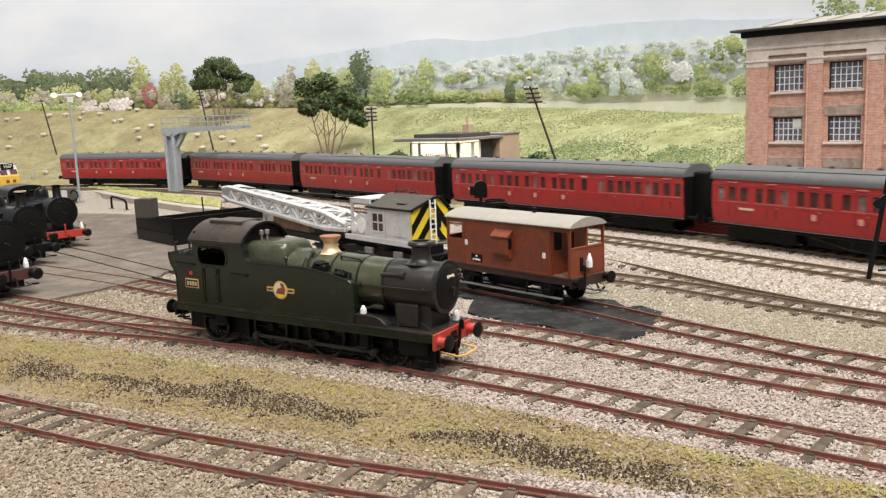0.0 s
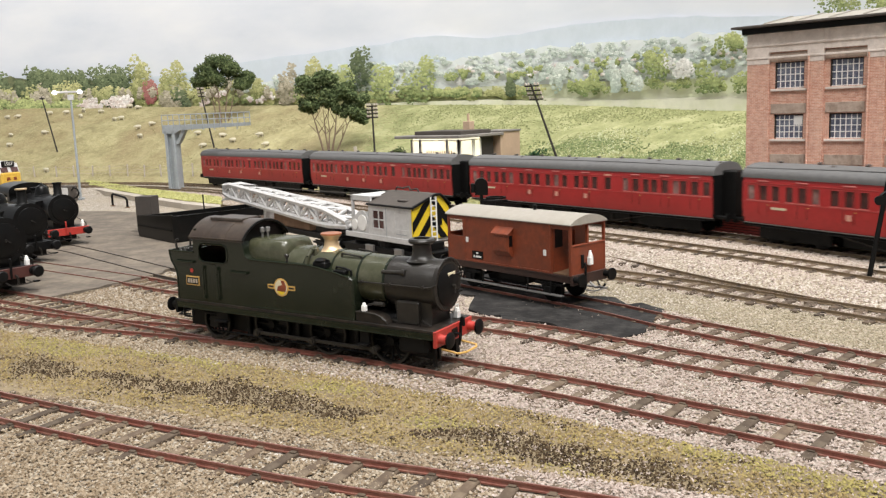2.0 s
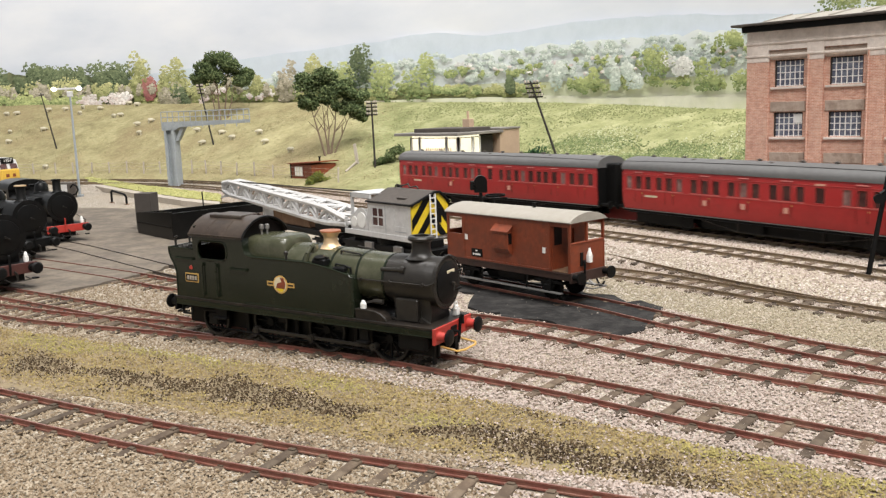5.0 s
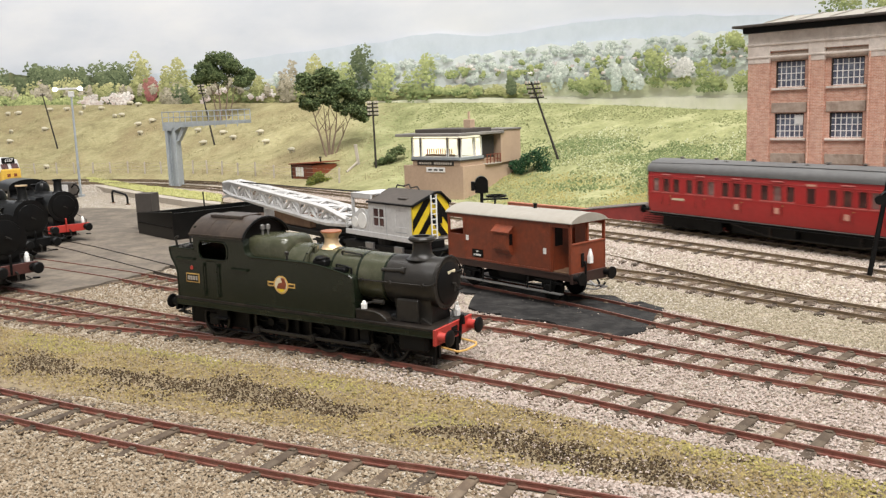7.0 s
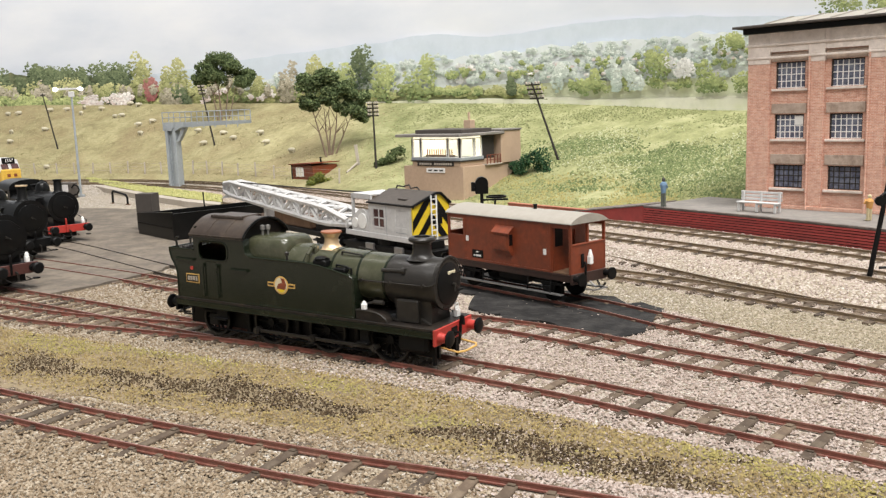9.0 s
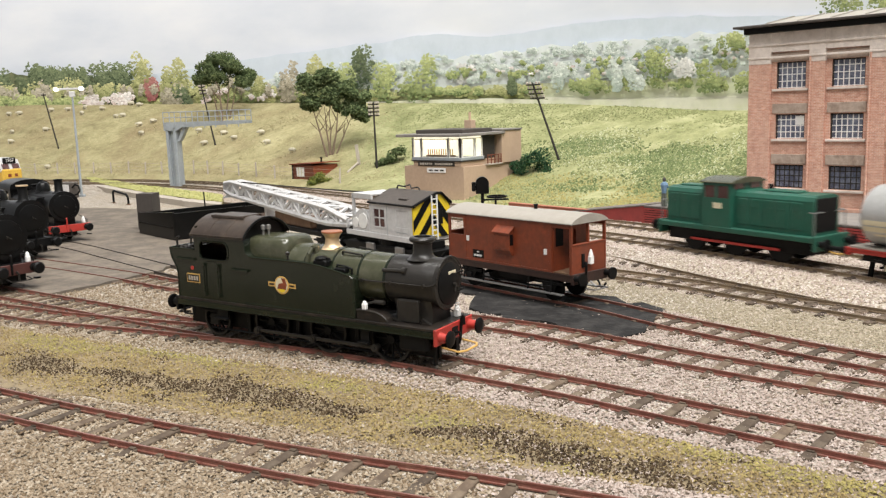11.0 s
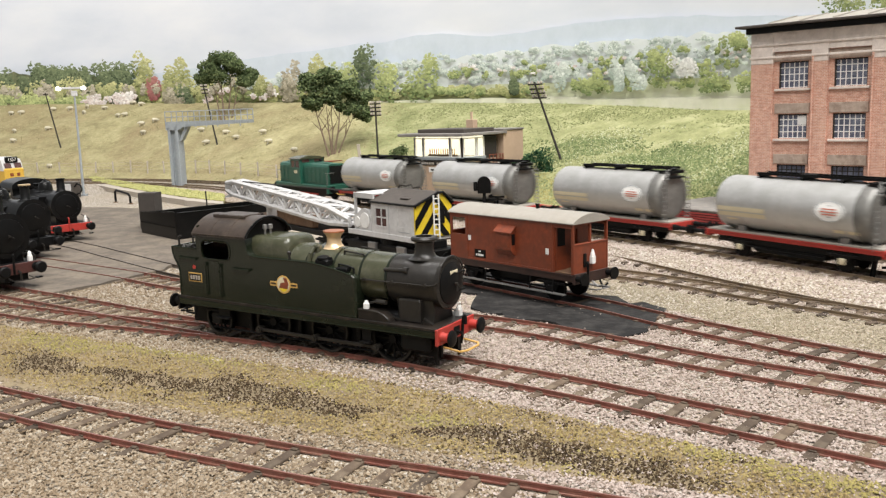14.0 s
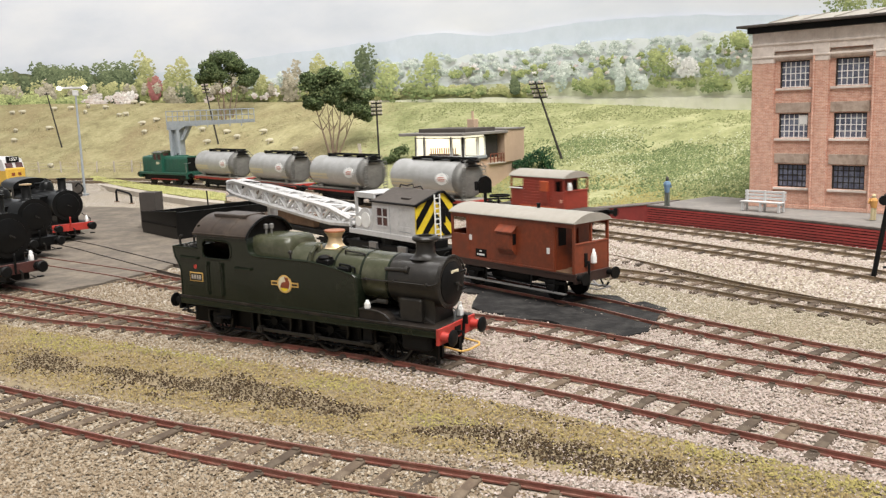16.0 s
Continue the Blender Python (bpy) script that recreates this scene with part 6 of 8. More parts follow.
        part("cylinder", G().box(48, 61, *sorted((sgn * 8.5, sgn * 12.4)), 6.4, 15.4, 1.2), M["black"], ob)
        part("guard_iron", G().box(61.5, 62.5, *sorted((sgn * 7.6, sgn * 9.0)), 1.5, 13), M["black"], ob)
        part("cab_step", G().box(-44, -37, *sorted((sgn * 11.3, sgn * 14.2)), 8.6, 9.2, 0.1).box(-43.5, -37.5, *sorted((sgn * 11.6, sgn * 12.2)), 8.8, 15.4), M["black"], ob)
        part("front_step", G().box(30.4, 35.4, *sorted((sgn * 11.3, sgn * 14.2)), 7.4, 8.0, 0.1).box(31, 35, *sorted((sgn * 11.6, sgn * 12.2)), 7.6, 15.4), M["black"], ob)
        part("rear_step", G().tube([(-62.5, sgn * 12.4, 15), (-62.5, sgn * 12.6, 9.0), (-57, sgn * 12.6, 9.0), (-57, sgn * 12.4, 15)], 0.5, 6), M["black"], ob)
    part("spare_lamp", G().box(32.2, 34.2, -12.8, -11.0, 20.4, 22.9, 0.3).lathe((33.2, -11.9, 22.8), (0, 0, 1), [(0, 0.8), (0.7, 0.7), (1.0, 0.3)], 10), M["white"], ob, "white spare lamp on the splasher")
    # frames and wheels
    part("frame", G().box(-64, 63, -7.0, -5.6, 4, 15.4).box(-64, 63, 5.6, 7.0, 4, 15.4).box(-34, 50, -5.6, 5.6, 6, 15.4).box(-60, -34, -5.6, 5.6, 9, 15.4), M["black"], ob)
    for x, rr, nm in ((-46.6, 7.6, "trailing_wheel"), (-16, 9.2, "driving_wheel"), (13, 9.2, "driving_wheel"), (43, 9.2, "driving_wheel")):
        for sgn in (-1, 1):
            g = G().lathe((x, sgn * 8.2 - 1.1, rr), (0, 1, 0), [(0, rr - 1.4), (0, rr - 0.3), (0.2, rr), (2.2, rr), (2.2, rr - 1.4), (0, rr - 1.4)], 36, caps=False).cyl((x, sgn * 8.2 - 1.3, rr), (x, sgn * 8.2 + 1.3, rr), 1.7, n=14)
            w = part(nm, g, M["black"], ob, smooth=True)
            for i in range(12):
                a = math.pi * 2 * i / 12
                part("spoke", G().tube([(x + 1.5 * math.cos(a), sgn * 8.2, rr + 1.5 * math.sin(a)), (x + (rr - 1.2) * math.cos(a), sgn * 8.2, rr + (rr - 1.2) * math.sin(a))], 0.45, 5), M["black"], w)
            part("tyre", G().lathe((x, sgn * 9.35, rr), (0, sgn, 0), [(0, rr - 1.0), (0, rr - 0.2), (0.12, rr - 0.25), (0.12, rr - 1.0)], 36, caps=False), M["smoke"], w)
            if nm == "driving_wheel":
                part("balance_weight", G().prism([(x + (rr - 1.3) * math.cos(a), rr + (rr - 1.3) * math.sin(a)) for a in np.linspace(0.1, 1.2, 7)] + [(x + 4.6 * math.cos(a), rr + 4.6 * math.sin(a)) for a in np.linspace(1.2, 0.1, 5)], *sorted((sgn * 8.8, sgn * 9.4)), "y"), M["black"], w)
    for sgn in (-1, 1):
        # Rods and pins near-black: shade under the engine put into their colour.
        rod = part("coupling_rod", G().box(-22.5, 6.5, sgn * 10.8 - 0.45, sgn * 10.8 + 0.45, 4.9, 6.3, 0.2).box(6.5, 36.5, sgn * 10.8 - 0.45, sgn * 10.8 + 0.45, 4.9, 6.3, 0.2), M["smoke"], ob, "steel coupling rods, near-black for the shade below the engine")
        for x in (-22.2, 6.8, 36.8):
            part("crank_pin", G().cyl((x, sgn * 9, 5.6), (x, sgn * 12.0, 5.6), 1.5, n=14).cyl((x, sgn * 12, 5.6), (x, sgn * 12.5, 5.6), 0.8, n=8), M["smoke"], rod, smooth=True)
        for x in (-29, -2.5, 27):
            part("brake_hanger", G().box(x - 0.9, x + 0.9, sgn * 8.2 - 1, sgn * 8.2 + 1, 3, 13, 0.3), M["black"], ob)
        part("brake_rod", G().tube([(-50, sgn * 9.4, 3.4), (34, sgn * 9.4, 3.4)], 0.4, 5), M["black"], ob)
        part("axlebox", G().box(-49.4, -43.8, sgn * 10.4 - 0.9, sgn * 10.4 + 0.9, 5.0, 10.6, 0.6).box(-53, -40, sgn * 10.4 - 0.5, sgn * 10.4 + 0.5, 10.4, 11.6, 0.3), M["black"], ob)
    # ends
    for e, xb in ((1, 65), (-1, -66)):
        beam = part("buffer_beam", G().box(xb - 0.6, xb + 0.6, -W - 0.2, W + 0.2, 10.2, 16.4, 0.2), M["red"] if e > 0 else M["black"], ob, "bright red buffer beam" if e > 0 else "")
        for y in (-11.0, 11.0):
            part("buffer", G().lathe((xb, y, 13.2), (e, 0, 0), [(0, 2.5), (0.6, 2.5), (0.8, 1.9), (3.6, 1.7), (3.6, 1.2), (4.8, 1.2)], 22), M["red"] if e > 0 else M["black"], beam, smooth=True)
            part("buffer_head", G().lathe((xb + e * 4.4, y, 13.2), (e, 0, 0), [(0, 1.2), (0.3, 3.0), (0.9, 3.1), (1.3, 2.6), (1.5, 1.0)], 24), M["black"], beam, smooth=True)
        part("coupling_hook", G().tube([(xb, 0, 12.8), (xb + e * 2.6, 0, 12.8), (xb + e * 3.2, 0, 11.5), (xb + e * 2.6, 0, 8.6)], 0.5, 6).box(xb + 0.5 * e - 0.4, xb + 0.5 * e + 0.4, -2.2, 2.2, 11.0, 14.8, 0.2), M["black"], beam)
        part("coupling_loop", G().tube([(xb - e * 1, -7, 8.2), (xb + e * 6, -7, 7.4), (xb + e * 7.6, -4, 7.4), (xb + e * 7.6, 4, 7.4), (xb + e * 6, 7, 7.4), (xb - e * 1, 7, 8.2)], 0.42, 6), M["gold"] if e > 0 else M["black"], beam)
        part("vacuum_pipe", G().tube([(xb + e * 1.0, 3.6, 10), (xb + e * 1.6, 3.6, 17.6), (xb + e * 2.4, 3.6, 18.4), (xb + e * 2.6, 3.6, 15)], 0.6, 6), M["black"], beam)
    part("head_lamp", G().box(61.2, 63.4, 6.6, 9.0, FP, 19.6, 0.3).lathe((62.3, 7.8, 19.4), (0, 0, 1), [(0, 1.1), (1.0, 0.9), (1.4, 0.4)], 12).tube([(62.3, 6.6, 19.4), (62.3, 6.8, 21.8), (62.3, 8.8, 21.8), (62.3, 9.0, 19.4)], 0.3, 5), M["white"], ob, "white head lamp with wire handle")
    return ob


build_tank_engine()


# ---- black engines in the yard ----
def build_black_engine(label, m, cap, beam_mat, lamp_y=9.0, W=13.6):
    ob = thing("saddle_engine", m, label, "locomotive", "black engines in the yard")
    part("running_plate", G().box(-120, 0, -W, W, 13.0, 14.4, 0.2), M["black"], ob)
    part("boiler", G().lathe((0, 0, 30), (1, 0, 0), [(-78, 12.0), (-24, 11.8), (-24, 3)], 36), M["black_gloss"], ob, smooth=True)
    part("smokebox", G().lathe((0, 0, 30), (1, 0, 0), [(-24, 10), (-24, 12.5), (-8, 12.5), (-7.6, 11.6), (-7.4, 10.2), (-6.6, 9.8), (-5.9, 6), (-5.6, 0.5)], 36).box(-22, -9, -9, 9, 14, 24, 0.5), M["black_gloss"], ob, "matt black round smokebox", smooth=True)
    part("smokebox_plate", G().box(-6.6, -6.2, -2.0, 2.0, 35.3, 36.2), M["cream"], ob)
    for sgn in (-1, 1):
        y0, y1 = sorted((sgn * 7.5, sgn * (W - 0.5)))
        part("pannier_tank", G().prism([(y0, 20.5), (y1, 20.5), (y1, 35), (y1 - sgn * 1.6 if sgn > 0 else y1, 37.5), (y0, 38.0)] if sgn > 0 else [(y0, 20.5), (y1, 20.5), (y1, 38), (y0 + 1.6, 37.5), (y0, 35)], -86, -26, "x"), M["black_gloss"], ob)
        part("handrail", G().tube([(-82, sgn * (W + 0.4), 33), (-28, sgn * (W + 0.4), 33)], 0.35), M["smoke"], ob)
        part("cab_side", G().wall(-118, -86, 14.4, 43, [(-104, -92, 33, 41)], *sorted((sgn * (W - 0.4), sgn * (W - 1.4)))), M["black_gloss"], ob)
        for x in (-98, -62, -26):
            part("wheel", wheel_mesh(9.0), M["black"], ob, m=put(x, sgn * 8.2, 9.0))
        part("coupling_rod", G().box(-100, -24, sgn * 10.6 - 0.4, sgn * 10.6 + 0.4, 5.6, 7.0, 0.2), M["smoke"], ob)
    part("cab_roof", G().prism([(-W - 0.4, 42.4)] + coach_roof_profile(W + 0.4, 43, 51.0, 14)[::-1] + [(W + 0.4, 42.4)], -119, -84, "x"), M["black_gloss"], ob, smooth=True)
    part("cab_front", G().wall(-W + 1.4, W - 1.4, 30, 46, [(-10, -5, 39.5, 44), (5, 10, 39.5, 44)], -0.5, 0.5), M["black_gloss"], ob, m=put(-86.5, 0, 0, 90))
    ch = part("chimney", G().lathe((-16, 0, 41.6), (0, 0, 1), [(0, 5.6), (0.8, 4.2), (2, 3.4), (10.2, 3.3), (10.8, 4.0), (11.6, 4.0), (11.6, 2.6), (6, 2.6)], 24), M["black"], ob, smooth=True)
    if cap:
        part("chimney_cap", G().lathe((-16, 0, 52.2), (0, 0, 1), [(0, 3.4), (0.8, 4.2), (1.6, 4.2), (1.6, 2.6)], 24), M["copper"], ch, "copper chimney cap")
    part("dome", G().lathe((-52, 0, 40.6), (0, 0, 1), [(0, 7.4), (1, 6.2), (5, 5.8), (8, 4.2), (9.4, 1.4), (11.4, 0.6)], 24), M["black_gloss"], ob, smooth=True)
    part("filler_cap", G().cyl((-36, 6, 37.5), (-36, 6, 39.5), 2.6, n=14).tube([(-38, 6, 39.5), (-36, 6, 42), (-33, 6, 42.5), (-31, 6, 39)], 0.5), M["black"], ob)
    part("safety_valve", G().lathe((-72, 0, 39.6), (0, 0, 1), [(0, 4), (1, 2.8), (5, 2.5), (7, 3.4), (7.4, 2.2)], 20), M["copper"] if cap else M["black"], ob)
    part("smokebox_ring", G().lathe((-8.4, 0, 30), (1, 0, 0), [(0, 12.4), (0, 13.1), (1.2, 13.1), (1.4, 11.4)], 36), M["black_gloss"], ob, smooth=True)
    part("door_dart", G().cyl((-6, 0, 30), (-4.2, 0, 30), 0.7, n=8).tube([(-4.4, 0, 30), (-4.4, 2.4, 28.6)], 0.35), M["smoke"], ob)
    part("tank_front", G().prism([(-W + 0.6, 20.5), (W - 0.6, 20.5), (W - 0.6, 35), (W - 2.4, 37.6), (-W + 2.4, 37.6), (-W + 0.6, 35)], -27.4, -26.4, "x"), M["black_gloss"], ob)
    part("guard_rail", G().tube([(-3, -W + 1, 14.4), (-3, -W + 1, 17.5), (-20, -W + 1, 20.5)], 0.4).tube([(-3, W - 1, 14.4), (-3, W - 1, 17.5), (-20, W - 1, 20.5)], 0.4), M["smoke"], ob)
    part("front_step", G().box(-2, 1, -W - 0.4, -W + 2.6, 4.6, 5.4).box(-2, 1, W - 2.6, W + 0.4, 4.6, 5.4), M["black"], ob)
    part("frame", G().box(-118, -2, -6.8, 6.8, 4.5, 13), M["black"], ob)
    beam = part("buffer_beam", G().box(-0.6, 0.8, -W - 0.3, W + 0.3, 8.6, 14.8, 0.2), M[beam_mat], ob, "red buffer beam" if beam_mat == "red" else "dull red-brown buffer beam")
    for y in (-W + 3.2, W - 3.2):
        part("buffer", G().lathe((0.8, y, 11.8), (1, 0, 0), [(0, 2.4), (0.7, 2.4), (0.9, 1.7), (4.2, 1.6), (5.2, 3.2), (6.2, 3.4), (6.8, 2.6)], 20), M["black"], beam)
    part("vacuum_pipe", G().tube([(1.2, -2.5, 9), (1.8, -2.5, 19.5), (1.0, -2.5, 20.5)], 0.7, 6), M["red"] if beam_mat == "red" else M["black"], beam)
    part("coupling", G().tube([(1, 0, 10.5), (3.5, 0, 9.5), (3.6, 0, 5)], 0.6, 6).tube([(1, -6, 7), (7, -6, 6), (8, 0, 6), (7, 6, 6), (1, 6, 7)], 0.35, 5), M["smoke"], beam)
    for x, y, z in ((-2.2, lamp_y, 14.6),):
        part("head_lamp", G().box(x - 1.3, x + 1.3, y - 1.2, y + 1.2, z, z + 3.6, 0.4).lathe((x, y, z + 3.4), (0, 0, 1), [(0, 1.2), (1.4, 1.1), (2.6, 0.5)], 10), M["white"], ob, "white head lamp")
    return ob


def facing(x, y, dx, dy, z=0.0):
    return put(x, y, z, math.degrees(math.atan2(dy, dx)))


def small(ob, k):
    ob.scale = (k, k, k)
    return ob


small(build_black_engine("black pannier tank engine with bright red buffer beam", facing(-294, 684, 0.70, -0.72), False, "red", 13.0, 17.4), 0.92)
small(build_black_engine("black tank engine with copper chimney cap standing in the yard", facing(-281, 602, 0.80, -0.60), True, "black", -9.0), 0.95)
build_black_engine("black tank engine with dull red-brown buffer beam", facing(-244, 490, 0.80, -0.60), False, "old_red")


def build_yellow_diesel():
    ob = thing("diesel_locomotive", facing(-549, 1124, 0.86, -0.51), "diesel locomotive with yellow nose and headcode box", "locomotive")
    part("nose", G().box(-24, 0, -13.5, 13.5, 12, 36, 1.5), M["nose_yellow"], ob, "warning yellow nose")
    cab = part("cab", G().prism([(-24, 33), (-2, 33), (-5, 42), (-7, 47), (-24, 50), (-150, 50), (-150, 12), (-24, 12)], -13.6, 13.6, "y"), M["crane_grey"], ob)
    for y in (-7, 7):
        part("windscreen", G().prism([(-1.6, 36.4), (-4.0, 42.6), (-4.6, 42.6), (-2.2, 36.4)], y - 4.6, y + 4.6, "y"), GLASS, cab)
    box_ = part("headcode_box", G().box(-7, -4.0, -8.5, 8.5, 43.0, 50.5, 0.6), M["black"], ob, "black headcode box with white figures")
    lettering("headcode", "1557", 6.0, put(-3.9, 0, 46.8, 90, 90, 0), M["white"], box_)
    part("nose_door", G().box(-0.2, 0.5, -5, 5, 17, 31, 0.2), M["nose_yellow"], ob)
    for y in (-4.5, 4.5):
        part("nose_plate", G().box(0, 0.6, y - 2.2, y + 2.2, 26, 30), M["bauxite"], ob)
    part("buffer_beam", G().box(-1, 1, -13.5, 13.5, 8.5, 13, 0.2), M["black"], ob)
    for y in (-10.2, 10.2):
        part("buffer", G().cyl((0, y, 12), (6, y, 12), 2.2, n=14), M["black"], ob)
    for x in (-20, -50, -120):
        for y in (-8.2, 8.2):
            part("wheel", wheel_mesh(7.0), M["black"], ob, m=put(x, y, 7.0))
    part("frame", G().box(-150, -2, -10, 10, 5, 12), M["black"], ob)
    return ob


build_yellow_diesel()


# ---- breakdown crane and its match wagon ----
def build_crane():
    ob = thing("breakdown_crane", VAN_LINE.ride(408, 20), "pale grey railway crane with black and yellow striped rear", "crane")
    ch = part("chassis", G().box(-50, 32, -12.5, 12.5, 9, 14, 0.4).box(-44, 26, -8, 8, 14, 18.5, 0.3).cyl((-10, 0, 14), (-10, 0, 19), 12, n=24), M["black"], ob)
    four_wheels(ob, (-40, -18, 4, 24), 6.0)
    for x in (-20, 10):
        part("outrigger_box", G().box(x - 4, x + 4, -14.5, -12.5, 10, 15, 0.3), M["steel"], ch)
    for e, x in ((-1, -50), (1, 32)):
        for y in (-10.2, 10.2):
            part("buffer", G().cyl((x, y, 12), (x + e * 5, y, 12), 1.4, n=10).cyl((x + e * 5, y, 12), (x + e * 5.8, y, 12), 3.0, n=14), M["black"], ch)
    bed = part("bed", G().box(-47, 23, -13, 14, 18.5, 20.6, 0.3).box(-47, 23, -13.4, -12.6, 18.2, 21.4, 0.2), M["crane_grey"], ob)
    W0, W1 = -13.0, 14.0
    cab = part("cabin", G().wall(-20, 22.5, 20.6, 39.4, [(-16.5, -4.5, 25.5, 36.0), (6.5, 18.0, 26.5, 36.5)], W0, W0 + 0.9).wall(-20, 22.5, 20.6, 39.4, [], W1 - 0.9, W1)
               .box(-20.8, -20, W0, W1, 20.6, 39.4), M["crane_grey"], ob)
    win = part("window", G().box(-16.5, -4.5, W0 + 0.5, W0 + 0.7, 25.5, 36.0), GLASS, cab)
    part("glazing_bar", G().box(-10.9, -10.1, W0 + 0.1, W0 + 0.6, 25.5, 36).box(-16.5, -4.5, W0 + 0.1, W0 + 0.6, 30.4, 31.2).box(-17.2, -16.2, W0 - 0.2, W0 + 0.5, 25, 36.5).box(-4.8, -3.8, W0 - 0.2, W0 + 0.5, 25, 36.5).box(-17.2, -3.8, W0 - 0.2, W0 + 0.5, 24.6, 25.6), M["crane_grey"], win)
    part("door_panel", G().box(6.5, 18.0, W0 + 0.3, W0 + 0.6, 26.5, 36.5), M["crane_grey"], cab)
    part("door_seam", G().box(-2.6, -2.2, W0 - 0.1, W0 + 0.1, 20.6, 39).box(7, 18, W0 - 0.15, W0 + 0.1, 23.4, 23.8), M["steel_blue"], cab)
    back_prof = [(W0, 20.6), (W1, 20.6), (W1, 39.4), (7.0, 45.6), (3.5, 45.6), (W0, 39.4)]
    back = part("rear_wall", G().prism(back_prof, 22.5, 23.6, "x"), M["yellow"], ob, "yellow rear wall with black chevrons")

    def clip(y):
        return 39.4 + (y - W0) * (6.2 / 16.5) if y < 3.5 else (45.6 if y < 7 else 45.6 - (y - 7) * 6.2 / 7)

    for k in range(-2, 4):
        # slanted bars rising toward the middle from both sides
        for sgn, y0, y1 in ((1, W0, 0.5), (-1, 0.5, W1)):
            z0 = 12 + k * 13.0
            n = 6
            lo, hi = [], []
            for i in range(n + 1):
                y = y0 + (y1 - y0) * i / n
                s_ = (y - W0) if sgn > 0 else (W1 - y)
                a = min(max(z0 + s_ * 1.3, 20.6), clip(y))
                b = min(max(z0 + 6.2 + s_ * 1.3, 20.6), clip(y))
                lo.append((y, a))
                hi.append((y, b))
            if max(b_[1] - a_[1] for a_, b_ in zip(lo, hi)) > 0.3:
                part("chevron", G().prism(lo + [(y, z + 0.01) for y, z in hi[::-1]], 23.6, 23.85, "x"), M["black"], back)
    g = G()
    for y in (-0.8, 3.0):
        g.box(25.2, 25.8, y - 0.35, y + 0.35, 19.5, 45.2)
    for z in range(22, 45, 3):
        g.box(25.3, 25.7, -0.8, 3.0, z - 0.3, z + 0.3)
    g.box(23.6, 25.4, -1.0, -0.6, 44, 44.6).box(23.6, 25.4, 2.8, 3.2, 44, 44.6)
    part("ladder", g, M["white"], back, "white ladder")
    part("rear_hatch", G().box(23.7, 24.3, 4.2, 8.2, 28, 37, 0.2), M["black"], back)
    roof = part("roof", G().prism([(W0 - 0.6, 39.2), (3.5, 45.4), (7, 45.4), (W1 + 0.6, 39.2), (W1 + 0.6, 40.2), (7.2, 46.6), (3.3, 46.6), (W0 - 0.6, 40.2)], -21.6, 24.6, "x"), M["felt"], ob, "dark grey cabin roof")
    part("roof_hatch", G().box(4, 12, -9.0, -5.5, 42.2, 43.2, 0.3), M["felt"], roof)
    part("roof_edge", G().tube([(24.4, W0 - 0.6, 39.8), (24.4, 3.4, 46.1), (24.4, 7.1, 46.1), (24.4, W1 + 0.6, 39.8)], 0.8, 6).tube([(-21.5, W0 - 0.6, 39.7), (24.4, W0 - 0.6, 39.7)], 0.7, 6), M["black"], roof, "black roof edging")
    part("roof_rope", G().tube([(-16, 5, 47), (-12, 3, 49), (-9, 6, 48), (-6, 3, 48.6), (-4, 6, 49.4), (0, 4, 47.6), (4, 6, 48.4), (7, 5, 47)], 0.45, 6), M["pole"], roof)
    # winding drums and sheave frame
    for y in (-8.5, 4.0):
        d = part("winding_gear", G().cyl((-29, y - 2.4, 28), (-29, y + 2.4, 28), 6.2, n=24).cyl((-37, y - 2.0, 26.5), (-37, y + 2.0, 26.5), 5.0, n=22).box(-34, -24, y - 2, y + 2, 20.6, 28, 0.4), M["crane_grey"], ob)
        part("gear_boss", G().cyl((-29, y - 3.1, 28), (-29, y + 3.1, 28), 1.6, n=12), M["steel_blue"], d)
        for i in range(6):
            a = math.pi * i / 3
            part("gear_hole", G().cyl((-29 + 3.6 * math.cos(a), y - 2.5, 28 + 3.6 * math.sin(a)), (-29 + 3.6 * math.cos(a), y + 2.5, 28 + 3.6 * math.sin(a)), 0.9, n=8), M["black"], d)
    for y0, y1 in ((-12.5, -11.0), (9.5, 11.0)):
        part("gear_case", G().prism([(-40, 20.6), (-22, 20.6)] + [(-29.5 + 7.6 * math.cos(a), 27.4 + 7.6 * math.sin(a)) for a in np.linspace(0, 1.9, 9)] + [(-37 + 4.6 * math.cos(a), 26.5 + 4.6 * math.sin(a)) for a in np.linspace(1.6, 3.1, 6)], y0, y1, "y"), M["crane_grey"], ob)
        part("gear_rim", G().lathe((-28.5, y0 - 0.6, 27.6), (0, 1, 0), [(0, 3.0), (0, 4.8), (0.6, 4.8), (0.6, 3.0)], 20).lathe((-36.5, y0 - 0.6, 26.2), (0, 1, 0), [(0, 1.4), (0, 3.2), (0.6, 3.2), (0.6, 1.4)], 18), M["white"], ob)
    part("gantry_frame", G().box(-41, -39.5, -12, -10.5, 20.6, 43).box(-41, -39.5, 10.5, 12, 20.6, 43).box(-41.2, -20, -12, -10.4, 41, 44, 0.2).box(-41.2, -20, 10.4, 12, 41, 44, 0.2).box(-41.5, -39.2, -12, 12, 41, 44, 0.2).box(-41, -20, -12, 12, 43.6, 44.2), M["crane_grey"], ob)
    # lattice jib resting low toward the match wagon
    tip, base_ = Vector((-240, 0, 37)), Vector((-52, 0, 24))
